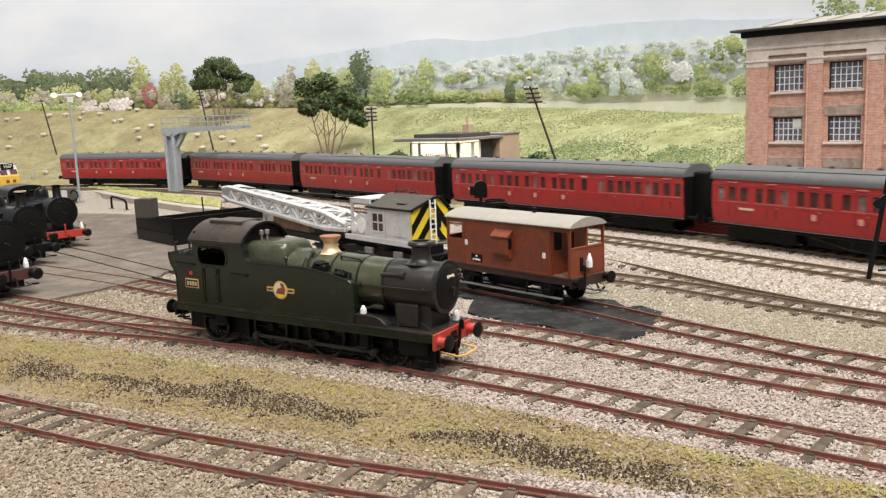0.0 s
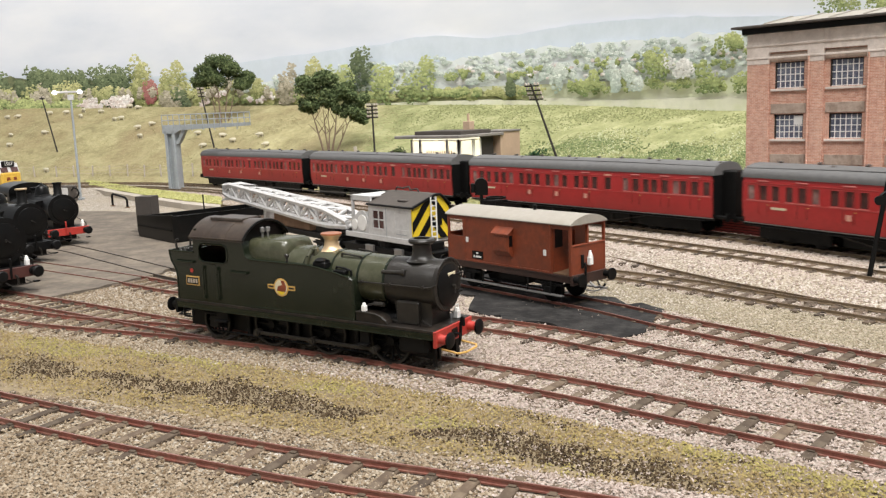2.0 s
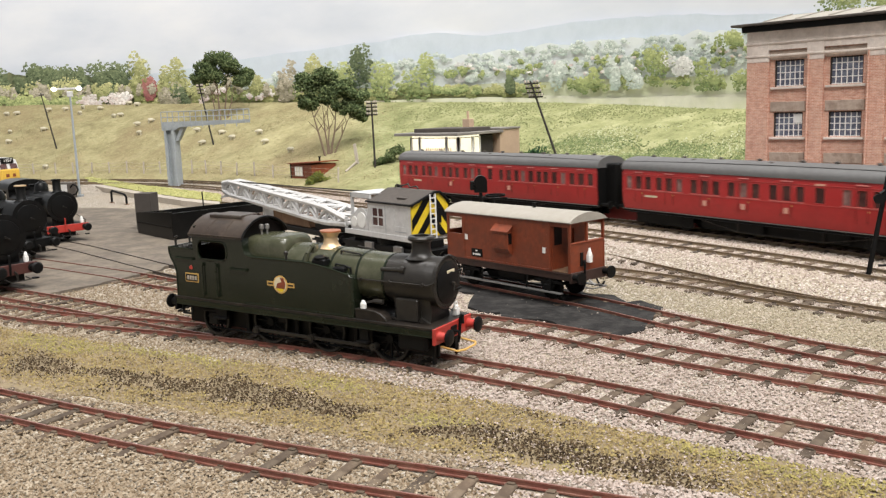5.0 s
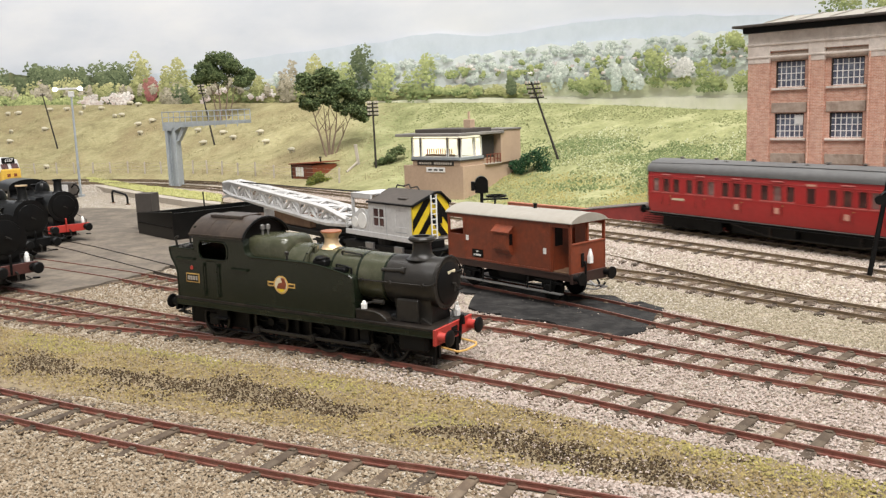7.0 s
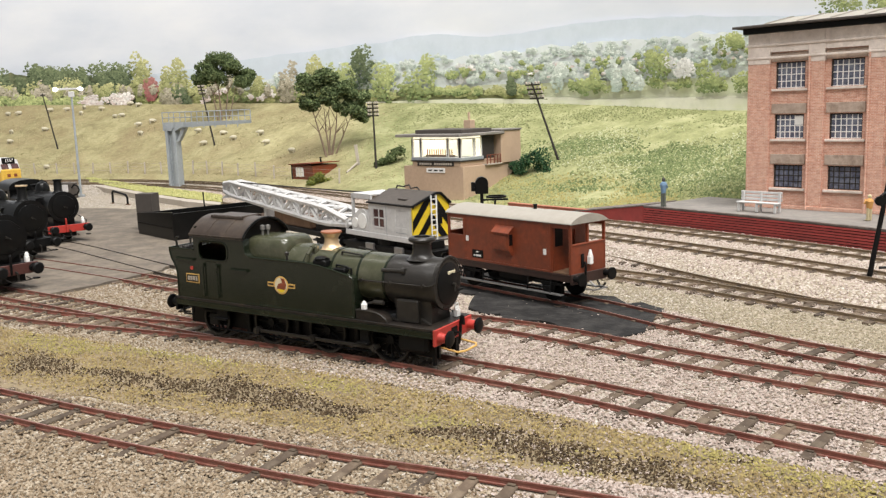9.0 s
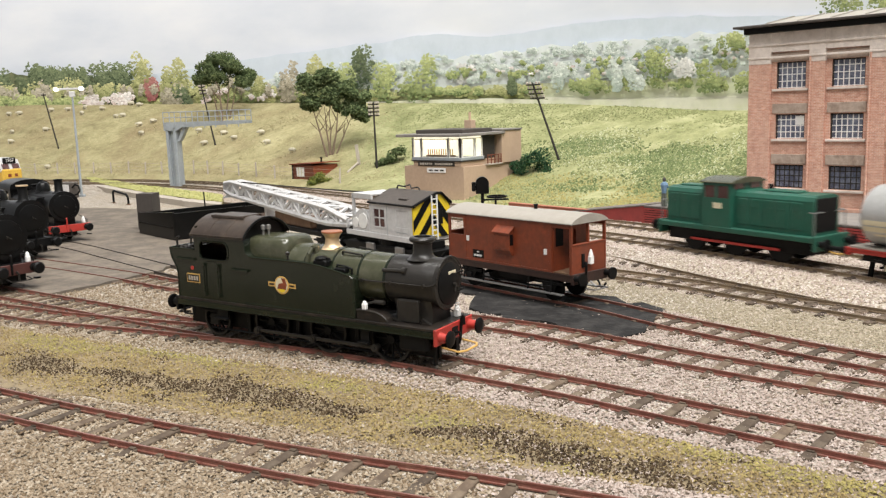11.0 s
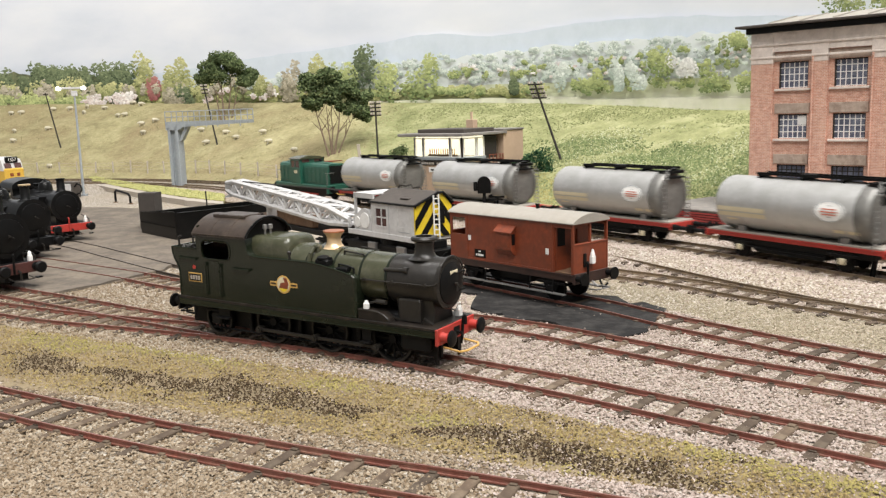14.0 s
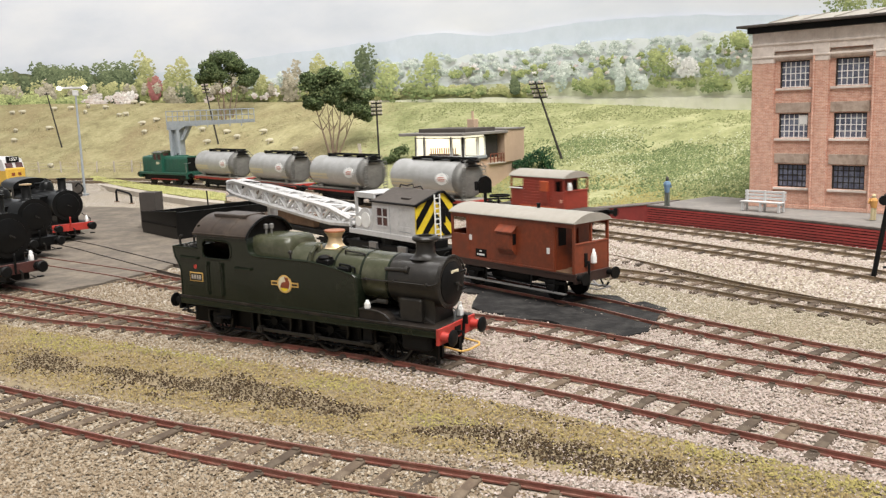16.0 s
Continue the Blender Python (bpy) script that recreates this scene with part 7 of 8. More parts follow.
    jib = part("jib_head", G().cyl((-238, -4.5, 36.6), (-238, 4.5, 36.6), 5.2, n=20).prism([(-246, 28), (-232, 33), (-222, 41), (-214, 40), (-228, 30)], -5, -3.6, "y").prism([(-246, 28), (-232, 33), (-222, 41), (-214, 40), (-228, 30)], 3.6, 5, "y"), M["crane_grey"], ob, "pale grey lattice jib head")
    n = 15
    chords = {}
    for y, dz, nm in ((-1, 0, "a"), (1, 0, "b"), (-1, 1, "c"), (1, 1, "d")):
        pts = []
        for i in range(n + 1):
            t = i / n
            c = base_.lerp(tip, t)
            half = 8.6 - 4.4 * t
            high = 3.0 + 7.5 * min(1.0, t / 0.15, (1.04 - t) / 0.1)
            pts.append((c.x, y * half, c.z - high * 0.45 + dz * high))
        chords[nm] = pts
        for p, q in zip(pts, pts[1:]):
            part("jib_chord", G().cyl(p, q, 1.9, n=6), M["crane_grey"], jib)
    for a, b in (("a", "c"), ("b", "d"), ("c", "d"), ("a", "b")):
        for i in range(n):
            p, q = chords[a], chords[b]
            part("jib_lacing", G().tube([p[i], q[i + 1]] if i % 2 else [q[i], p[i + 1]], 1.15, 5).tube([p[i], q[i]], 0.7, 5), M["crane_grey"], jib)
    part("hoist_rope", G().tube([(-238, -1.5, 41.8), (-130, -1.5, 42.6), (-30, -1.5, 43.5)], 0.4, 5).tube([(-238, 1.5, 41.8), (-130, 1.5, 42.2), (-30, 1.5, 43.5)], 0.4, 5), M["pole"], ob)
    return ob


build_crane()


def build_match_wagon():
    ob = thing("match_wagon", VAN_LINE.ride(272, 28), "black flat match wagon carrying brown timber boxes", "wagon")
    part("deck", G().box(-78, 72, -12.5, 12.5, 12, 15.5, 0.4), M["black"], ob)
    four_wheels(ob, (-50, 50), 6.2)
    part("timber_box", G().box(-22, 34, -10, 9, 15.5, 24, 0.5), M["wood"], ob, "weathered brown timber box")
    part("plank", G().box(-66, -32, -9, 9, 15.5, 18, 0.4), M["wood"], ob)
    part("tool_chest", G().box(40, 68, -9, 8, 15.5, 19.5, 0.5), M["pole"], ob)
    part("jib_rest", G().box(-40, -37, -10, 10, 15.5, 27, 0.3), M["crane_grey"], ob)
    return ob


build_match_wagon()


# ---- platform, mill building and lineside buildings ----
def build_platform():
    ob = thing("platform", Matrix(), "raised platform with red brick face and grey paving", "platform", kind="structure")
    s0, s1 = 1540.0, 2150.0
    part("paving", sweep(PLATFORM_LINE, [(-20.5, 15.2), (-20.5, 16.6), (-100, 16.6), (-100, 15.2)], s0, s1), M["platform_top"], ob)
    part("coping", sweep(PLATFORM_LINE, [(-19.9, 15.9), (-19.9, 16.8), (-23.4, 16.8), (-23.4, 15.9)], s0, s1), M["platform_edge"], ob, "dark worn platform edge")
    part("core", sweep(PLATFORM_LINE, [(-21, -4), (-21, 15.2), (-99, 15.2), (-99, -4)], s0, s1), M["ash"], ob)
    for i in range(8):
        z = 1.4 + i * 1.78
        part("brick_course", sweep(PLATFORM_LINE, [(-20.0, z), (-20.0, z + 1.2), (-21.6, z + 1.2), (-21.6, z)], s0, s1), M["redbrick"], ob)
    # ramp down at the end
    a, b = PLATFORM_LINE.at(s0), PLATFORM_LINE.at(s0 - 85)
    d = (a - b) / np.linalg.norm(a - b)
    nrm = np.array([-d[1], d[0]])
    g = G()
    vs = []
    for c, z in ((a, 16.4), (b, 5.0)):
        for o, zz in ((20.4, -4), (20.4, z), (60, z), (60, -4)):
            vs.append((*(c + nrm * o), zz))
    g.add(vs, [(0, 1, 5, 4), (1, 2, 6, 5), (2, 3, 7, 6), (0, 4, 7, 3), (0, 3, 2, 1), (4, 5, 6, 7)])
    part("ramp", g, M["redbrick"], ob)
    g = G()
    g.add([(*(c + nrm * o), z + dz) for c, z in ((a, 16.4), (b, 5.0)) for o in (20.0, 60.5) for dz in (0.05, 0.9)], [(0, 1, 3, 2), (4, 6, 7, 5), (0, 4, 5, 1), (2, 3, 7, 6), (0, 2, 6, 4), (1, 5, 7, 3)])
    part("ramp_top", g, M["platform_edge"], ob, "dark paving on the ramp")
    return ob


build_platform()
lw = thing("low_wall", Matrix(), "low orange-red brick wall beside the main line", "wall", kind="structure")
part("brickwork", sweep(PLATFORM_LINE, [(-24, 0), (-24, 8.2), (-27.5, 8.2), (-27.5, 0)], 1385, 1520), M["dwarf_red"], lw)
part("coping", sweep(PLATFORM_LINE, [(-23.4, 8.2), (-23.4, 9.0), (-28, 9.0), (-28, 8.2)], 1385, 1520), M["dwarf_red"], lw)


def build_mill():
    m = facing(221, 632, 0.68, -0.73, 16.6)
    ob = thing("mill_building", m, "four-storey orange brick mill with pale stone bands and barred windows", "building")
    L, Z = 190.0, 121.5
    cols = [(19.5, 40.4), (57.8, 79.5), (97.0, 118.5), (136, 157)]
    rows = [(14.6, 30.6), (48.8, 65.6), (83.4, 101.4)]
    panels = [(x0 - 3.4, x1 + 3.0) for x0, x1 in cols]
    holes = [(a, b, z0, z1) for a, b in cols for z0, z1 in rows]
    wall = part("front_wall", G().wall(0, L, 0, Z, holes, 2.4, 6.0), M["brick"], ob)
    # raised piers between the recessed bays
    xs = [0.0] + [v for p in panels for v in p] + [L]
    for i in range(0, len(xs), 2):
        part("pier", G().box(xs[i], xs[i + 1], 0.0, 2.4, 0, 107.5, 0.2), M["brick"], wall)
    part("end_wall", G().box(0, 2.4, 2.4, 120, 0, Z), M["brick"], ob)
    part("back_wall", G().box(2.4, L, 117, 120, 0, Z), M["brick"], ob)
    part("plinth", G().box(-0.8, L, -1.0, 0.0, 0, 2.6, 0.2), M["brick"], wall)
    for i in range(0, len(xs), 2):
        part("stone_frieze", G().box(xs[i] - 0.1, xs[i + 1] + 0.1, -0.3, 2.4, 100.5, 121.6, 0.2), M["stone_band"], wall)
    for a, b in panels:
        part("stone_frieze", G().box(a, b, 0.0, 2.35, 108.4, 121.6), M["stone_band"], wall)
        part("stone_head", G().box(a + 0.3, b - 0.3, 1.4, 2.6, 101.6, 107.6, 0.2), M["stone_head"], wall)
        for z0, z1 in rows[:2]:
            part("stone_head", G().box(a + 1.2, b - 1.2, 1.6, 2.6, z1 + 0.6, z1 + 7.4, 0.2), M["stone_head"], wall)
    for z in (104.0, 112.5):
        part("string_course", G().box(-0.8, L, -1.0, -0.2, z, z + 1.5, 0.3), M["stone_band"], wall)
    roof = part("roof", G().box(-8.5, L, -8.5, 124, 125.6, 127.2, 0.3), M["felt"], ob, "flat grey roof with wide dark eaves")
    part("cornice", G().box(-3.0, L, -3.0, 118, 121.6, 125.6, 0.4), M["black"], roof, "dark shadowed eaves")
    part("roof_slope", G().prism([(-8, 127.2), (124, 127.2), (90, 134), (34, 134)], 14, L, "x"), M["van_roof"], roof, "pale lead roof sheets")
    for i in range(9):
        x = 8 + i * 22
        part("roof_seam", G().prism([(-8, 127.4), (34, 134.2), (34, 134.8), (-8, 128.0)], x + 8, x + 8.7, "x"), M["van_roof"], roof)
    for a, b in cols:
        for r_, (z0, z1) in enumerate(rows):
            w = part("window", G().box(a, b, 4.3, 4.6, z0, z1), M["mill_glass"], wall, "small-paned window with white bars")
            part("window_sill", G().box(a - 2.2, b + 2.2, 0.6, 3.0, z0 - 1.9, z0 - 0.3, 0.2), M["stone_band"], w)
            bars = M["white"] if r_ else M["pole"]
            for x, wd in ((a, 1.0), (b - 0.8, 0.8)):
                part("window_frame", G().box(x, x + wd, 3.6, 4.3, z0, z1), M["pole"], w)
            part("window_frame", G().box(a, b, 3.6, 4.3, z1 - 0.9, z1), M["pole"], w)
            nx = 6
            for i in range(1, nx):
                x = a + (b - a) * i / nx
                part("glazing_bar", G().box(x - 0.3, x + 0.3, 3.9, 4.3, z0, z1), bars, w)
            for i in range(0, 4):
                z = z0 + 0.4 + (z1 - z0) * i / 4
                part("glazing_bar", G().box(a, b, 3.9, 4.28, z - 0.3, z + 0.3), bars, w)
            if r_ == 1 and a < 30:
                part("pale_pane", G().box(b - 6.6, b - 1.0, 3.6, 3.9, z1 - 7.4, z1 - 1.2), M["white"], w)
    for i, (x, nm) in enumerate(((48.8, "drainpipe"), (88.0, "drainpipe"))):
        part("drainpipe", G().cyl((xs[2 * i + 2] + 1.2, -0.9, 0), (xs[2 * i + 2] + 1.2, -0.9, 104), 0.7, n=8), M["brick"], wall)
    return ob


M["mill_glass"] = mat("dirty_blue_glass", (0.12, 0.13, 0.185), 0.18, 0, 0.5, 260, 60, 0.0, (0.34, 0.36, 0.42), 0.8)
build_mill()


def build_signal_box():
    ob = thing("signal_box", facing(18, 874, 0.76, -0.65, 1.5), "buff rendered signal box with lit wraparound windows and flat roof", "signal box")
    Hb = 40.5
    base = part("base_wall", G().box(-74, 6, 0, 94, -4, 34.5, 0.3).box(-61, 3, -0.2, 56, 34.5, Hb, 0.3), M["render"], ob)
    part("name_board", G().box(-54, -5, -0.9, -0.2, 35.0, 39.0, 0.2), M["pole"], base, "dark name board with illegible pale letters")
    r = random.Random(6)
    x = -51.0
    while x < -9:
        w = r.uniform(1.4, 2.6)
        if not (-35 < x < -33):
            part("name_bar", G().box(x, x + w, -1.2, -0.9, 36.0, 38.2), M["concrete"], base)
        x += w + 0.9
    part("vent_board", G().box(-42, -17, -0.9, 0.0, 28.0, 33.0, 0.3), M["white"], base, "white slatted vent board")
    for i in range(3):
        part("vent_slot", G().box(-39 + i * 7.4, -34 + i * 7.4, -1.1, -0.8, 29.8, 31.2), M["pole"], base)
    sill = part("window_sill", G().box(-62, 4, -1.2, 37, Hb, Hb + 3.0, 0.3), M["steel_blue"], ob)
    part("sill_shadow", G().box(-62.4, 4.4, -1.6, 37.4, Hb - 1.2, Hb, 0.2), M["pole"], sill)
    # lit interior behind real panes
    part("interior_wall", G().box(-60, 2, 33, 34.5, Hb + 3, 64).box(-60, -59.2, 1, 34, Hb + 3, 64), M["lit"], ob, "warm lit cream interior")
    part("interior_ceiling", G().box(-60, 2, 1, 34, 63.0, 63.6), M["lit"], ob)
    part("lever_frame", G().box(-52, -14, 10, 13, Hb + 3, Hb + 5, 0.3), M["wood"], ob)
    for i in range(12):
        part("lever", G().box(-50 + i * 3, -49 + i * 3, 10.5, 11.0, Hb + 5, Hb + 11), M["gold"] if i % 3 else M["red"], ob)
    for x0, x1, nm in ((-60, -50, 0), (-48, -14, 0), (-12, 0.5, 0)):
        w = part("front_window", G().box(x0, x1, -0.1, 0.1, Hb + 3, 62), M["clear"], ob)
        w.visible_shadow = False
        part("window_frame", G().wall(x0 - 0.9, x1 + 0.9, Hb + 2.6, 62.6, [(x0 + 0.5, x1 - 0.5, Hb + 3.6, 61.6)], -0.6, 0.6), M["white"], w)
    for x in (-61, -49, -13, 2):
        part("corner_post", G().box(x - 0.9, x + 0.9, -0.6, 1.0, Hb + 3, 63, 0.2), M["pole"], ob)
    for y0, y1 in ((2, 21), (24, 34)):
        w = part("side_window", G().box(2.9, 3.1, y0, y1, Hb + 3, 62), M["clear"], ob)
        w.visible_shadow = False
        part("window_frame", G().wall(y0 - 0.9, y1 + 0.9, Hb + 2.6, 62.6, [(y0 + 0.5, y1 - 0.5, Hb + 3.6, 61.6)], -0.6, 0.6), M["white"], w, m=put(3, 0, 0, 90))
    part("cabin_back", G().box(-61, 3, 35.2, 56, Hb, 63), M["pole"], ob)
    roof = part("roof_slab", G().box(-76, 10, -10, 66, 64.5, 67.5, 0.5), M["platform_top"], ob, "wide pale grey roof slab")
    part("roof_upstand", G().box(-60, 2, 4, 54, 67.5, 71.5, 0.4), M["felt"], roof, "dark felted upper roof")
    ch = part("chimney", G().box(-24, -15, 40, 48, 71, 80, 0.3), M["render"], roof)
    part("chimney_pot", G().cyl((-19.5, 44, 80), (-19.5, 44, 88), 1.3, n=10), M["render"], ch)
    tower = part("stair_tower", G().box(-22, 8, 62, 97, 34.5, 67.8, 0.3), M["render"], ob)
    part("tower_cap", G().box(-23, 9, 61, 98, 67.8, 69.6, 0.3), M["platform_top"], tower)
    part("tower_door", G().box(7.9, 8.6, 80, 92, -2, 24, 0.2), M["pole"], tower, "dark brown doorway")
    part("upper_door", G().box(-14, -4, 61.2, 61.9, 36, 58, 0.2), M["pole"], tower)
    for y in (38, 44, 50, 56, 61):
        part("railing_post", G().box(7, 7.9, y - 0.4, y + 0.4, 34.5, 44, 0.1), M["bauxite"], ob)
    for z in (38.5, 43.5):
        part("railing", G().box(7.1, 7.7, 37, 62, z, z + 0.8, 0.1), M["bauxite"], ob)
    part("balcony_edge", G().box(-20, 8.4, 36, 63, 33.6, 35.0, 0.2), M["concrete"], ob)
    return ob


M["lit"] = glow("lit_cream_wall", (1.0, 0.94, 0.76), 0.8)


def clear_glass():
    m = bpy.data.materials.new("clear_pane")
    m.use_nodes = True
    nt = m.node_tree
    out = nt.nodes["Material Output"]
    nt.nodes.remove(nt.nodes["Principled BSDF"])
    t, g, x = nt.nodes.new("ShaderNodeBsdfTransparent"), nt.nodes.new("ShaderNodeBsdfGlossy"), nt.nodes.new("ShaderNodeMixShader")
    g.inputs["Roughness"].default_value = 0.05
    x.inputs[0].default_value = 0.08
    nt.links.new(t.outputs[0], x.inputs[1])
    nt.links.new(g.outputs[0], x.inputs[2])
    nt.links.new(x.outputs[0], out.inputs[0])
    return m


M["clear"] = clear_glass()
build_signal_box()


def build_hut():
    ob = thing("platelayers_hut", facing(-195, 1151, 0.72, -0.69, 2.5), "small brown timber hut with sloping roof and white window", "hut")
    w = part("walls", G().prism([(0, 0), (0, 25), (44, 25), (44, 0)], 0, 40, "y"), M["bauxite"], ob)
    for i in range(1, 8):
        part("board_joint", G().box(0, 44, -0.25, 0.05, i * 3.1, i * 3.1 + 0.4), M["wood"], w)
    part("corner_board", G().box(-0.8, 1.4, -0.5, 0.6, 0, 25), M["pole"], w)
    win = part("window", G().box(9, 25, -0.6, 0.0, 10, 22, 0.2), M["white"], w, "bright white window")
    for x in (14, 20):
        part("window_bar", G().box(x - 0.4, x + 0.4, -0.9, -0.5, 10, 22), M["cream"], win)
    roof = part("roof", G().prism([(-3, 25.0), (47, 27.5), (47, 28.8), (-3, 26.4)], -3, 43, "y"), M["bauxite"], ob)
    part("stove_pipe", G().cyl((36, 20, 27), (36, 20, 34), 1.2, n=10).cyl((36, 20, 33.4), (36, 20, 34.6), 2.0, n=10), M["black"], roof)
    return ob


build_hut()


def build_gantry():
    ob = thing("signal_gantry", facing(-352, 1165, 0.80, -0.30, -3), "blue-grey steel signal gantry bracket over the line", "signal gantry")
    post = part("post", G().box(-7.5, -4.0, -6, 6, 0, 84, 0.3).box(4.0, 8.5, -6, 6, 0, 84, 0.3).box(-4, 4, -1.2, 1.2, 0, 80).box(-10, 11, -8, 8, 0, 3, 0.3), M["steel_blue"], ob)
    arm = part("arm", G().prism([(-10, 80), (10, 80), (18, 84), (118, 87), (118, 91), (-10, 91)], -6, 6, "y").prism([(8, 66), (12, 66), (24, 84), (18, 84)], -3, 3, "y"), M["steel_blue"], ob)
    for i, x in enumerate(np.linspace(-9, 117, 8)):
        for y in (-6.5, 6.5):
            part("rail_post", G().cyl((x, y, 88), (x, y, 104), 0.6, n=6), M["steel_blue"], arm)
    for y in (-6.5, 6.5):
        for z in (97, 104):
            part("handrail", G().tube([(-9, y, z), (117, y, z)], 0.6), M["steel_blue"], arm)
    for i in range(6):
        part("stiffener", G().box(20 + i * 17, 21.2 + i * 17, -6.6, -6.0, 83, 91), M["steel_blue"], arm)
    return ob


build_gantry()


def build_yard_lamp():
    ob = thing("yard_lamp", put(-464, 1125, -3), "tall grey lattice yard lamp with two glowing heads", "lamp post")
    part("post", G().cyl((0, 0, 0), (0.5, 0, 134), 1.7, 1.2, n=10).box(-4, 4, -4, 4, 0, 3, 0.4), M["steel_blue"], ob)
    part("head_frame", G().box(-20, 16, -2, 2, 136, 138.5, 0.4).box(-3, 4, -2, 2, 127, 134, 0.6), M["crane_grey"], ob)
    for x in (-18, 14):
        part("lamp_head", G().lathe((x, -2, 139), (0, -0.6, -0.8), [(0, 1.2), (1.5, 2.8), (3, 3.3), (4, 2.6)], 14), M["lamp_glow"], ob, "glowing white lamp head")
    return ob


M["lamp_glow"] = glow("lamp_white", (1.0, 0.98, 0.94), 2.5)
build_yard_lamp()


def build_pole(k, w, h, lean_x, lean_y, arms, label):
    x, y, z = field(k, w)
    ob = thing("telegraph_pole", put(x, y, z - 3), label, "telegraph pole", "telegraph poles")
    top = Vector((lean_x, lean_y, h))
    part("pole", G().cyl((0, 0, 0), top, 1.4, 1.0, n=10), M["pole"], ob)
    d = Vector((0.75, -0.66, 0))
    for i in range(arms):
        c = top * (0.97 - 0.055 * i)
        arm = part("cross_arm", G().tube([c - d * 9, c + d * 9], 0.8, 6), M["pole"], ob)
        for q in (-8, -4, 4, 8):
            part("insulator", G().lathe(c + d * q + Vector((0, 0, 0.6)), (0, 0, 1), [(0, 0.6), (0.6, 1.3), (2.2, 1.2), (3.0, 0.5)], 8), M["concrete"], arm)
    return ob


build_pole(-0.433, 0.41, 99, -18, 0, 1, "dark thin telegraph pole on the dry hillside")
build_pole(-0.255, 0.435, 97, -16, 0, 3, "dark telegraph pole with three cross arms")
build_pole(-0.073, 0.275, 84, -1, 0, 4, "upright dark telegraph pole with four short arms")
build_pole(0.136, 0.405, 86, -28, 4, 4, "leaning dark telegraph pole with white insulators")


def build_post_signal():
    ob = thing("lattice_post", put(211, 427, -3.4), "black lattice post with platform bracket at the rail side", "signal post")
    part("post", G().cyl((0, 0, 0), (14, 0, 90), 1.3, 1.1, n=8).box(-3, 3, -3, 3, 0, 1.2, 0.2), M["black"], ob)
    part("stay", G().tube([(6, 0, 12), (30, 0, 12)], 0.7, 6).tube([(16, 0, 0), (12, 0, 76)], 0.6, 6), M["black"], ob)
    part("lamp_bracket", G().tube([(8, 0, 50), (4, -2, 48)], 0.7).lathe((3, -2.5, 46), (-0.3, -1, 0), [(0, 2.2), (3, 2.4), (3, 1.2)], 10), M["black"], ob)
    return ob


build_post_signal()


def build_ground_signal():
    ob = thing("ground_signal", put(31, 665, 4.0), "black round ground signal with hooded disc and ladder hoop", "signal")
    part("post", G().cyl((0, 0, -8), (0, 0, 34), 1.3, n=10).box(-3, 3, -3, 3, -7, -5, 0.3), M["black"], ob)
    part("disc", G().cyl((0, -3.0, 33), (0, 3.0, 33), 5.0, n=24).box(-5, 5, -2.6, 2.6, 25, 33, 0.5), M["black_gloss"], ob)
    part("lamp_case", G().box(-8, -5, -1.5, 1.5, 27, 34, 0.4), M["black"], ob)
    part("hoop", G().lathe((11, 0, 22.5), (0, 0, 1), [(-0.7, 6.4), (-0.7, 7.8), (0.7, 7.8), (0.7, 6.4), (-0.7, 6.4)], 24, caps=False), M["black"], ob)
    part("bracket", G().box(-1, 20, -1, 1, 19.5, 20.8, 0.2).cyl((10, 0, 10), (10, 0, 21), 0.8, n=8), M["black"], ob)
    return ob


build_ground_signal()


# ---- yard clutter ----
def build_ash_tray():
    ob = thing("ash_wagon", facing(-232, 702, 0.655, -0.755, -0.55), "low black steel ash wagon with sloping sides", "wagon")
    part("near_side", G().prism([(-32, 0), (36, 0), (36, 22), (-33, 17.5)], -1, 0.5, "y"), M["black_gloss"], ob)
    part("rib", G().box(-31, 34, -1.6, -0.9, 9, 10.2), M["black"], ob)
    part("end", G().box(34.5, 36, 0.5, 100, 0, 21, 0.2), M["black_gloss"], ob)
    part("end", G().box(-33, -31.5, 0.5, 100, 0, 17, 0.2), M["black_gloss"], ob)
    part("far_side", G().box(-33, 36, 99, 100.5, 0, 22, 0.2), M["black_gloss"], ob)
    part("floor", G().box(-31.5, 34.5, 0.5, 99, 0.3, 6, 0.2), M["ash"], ob)
    part("stanchion", G().tube([(8, 40, 20), (7, 40, 33)], 0.6), M["black"], ob)
    part("stanchion", G().tube([(20, 100, 20), (20, 100, 33)], 0.6), M["black"], ob)
    return ob


build_ash_tray()
solo("steel_bin", G().prism([(0, 0), (15, -4), (17, 10), (2, 13)], 0, 31, "z"), M["felt"], "dark grey upright steel bin in the yard", "bin", put(-263, 750, -0.55))
cab_ = thing("steel_cabinet", facing(-490, 1112, 0.9, -0.44, -3), "grey steel cabinet with black hose loop", "cabinet")
part("body", G().box(0, 24, 0, 14, 0, 20, 0.6), M["felt"], cab_)
part("door", G().box(1.5, 22.5, -0.5, 0, 2, 18, 0.2), M["crane_grey"], cab_)
part("hose", G().tube([(24, 4, 14), (29, 4, 18), (35, 4, 16), (37, 4, 11), (33, 4, 6), (25, 4, 4)], 1.0, 8), M["black"], cab_)
bs = thing("rail_stop", facing(-384, 1020, 0.72, -0.69, -3), "bent black rail stop at the siding end", "buffer stop")
part("bent_rail", G().tube([(0, 0, 0), (0, 0, 13), (3, 0, 15), (32, 0, 12), (36, 0, 9), (36, 0, 0)], 1.3, 8), M["black"], bs)
part("foot", G().box(-3, 3, -2, 2, 0, 1.5, 0.3), M["wood"], bs)
part("foot", G().box(33, 39, -2, 2, 0, 1.5, 0.3), M["wood"], bs)


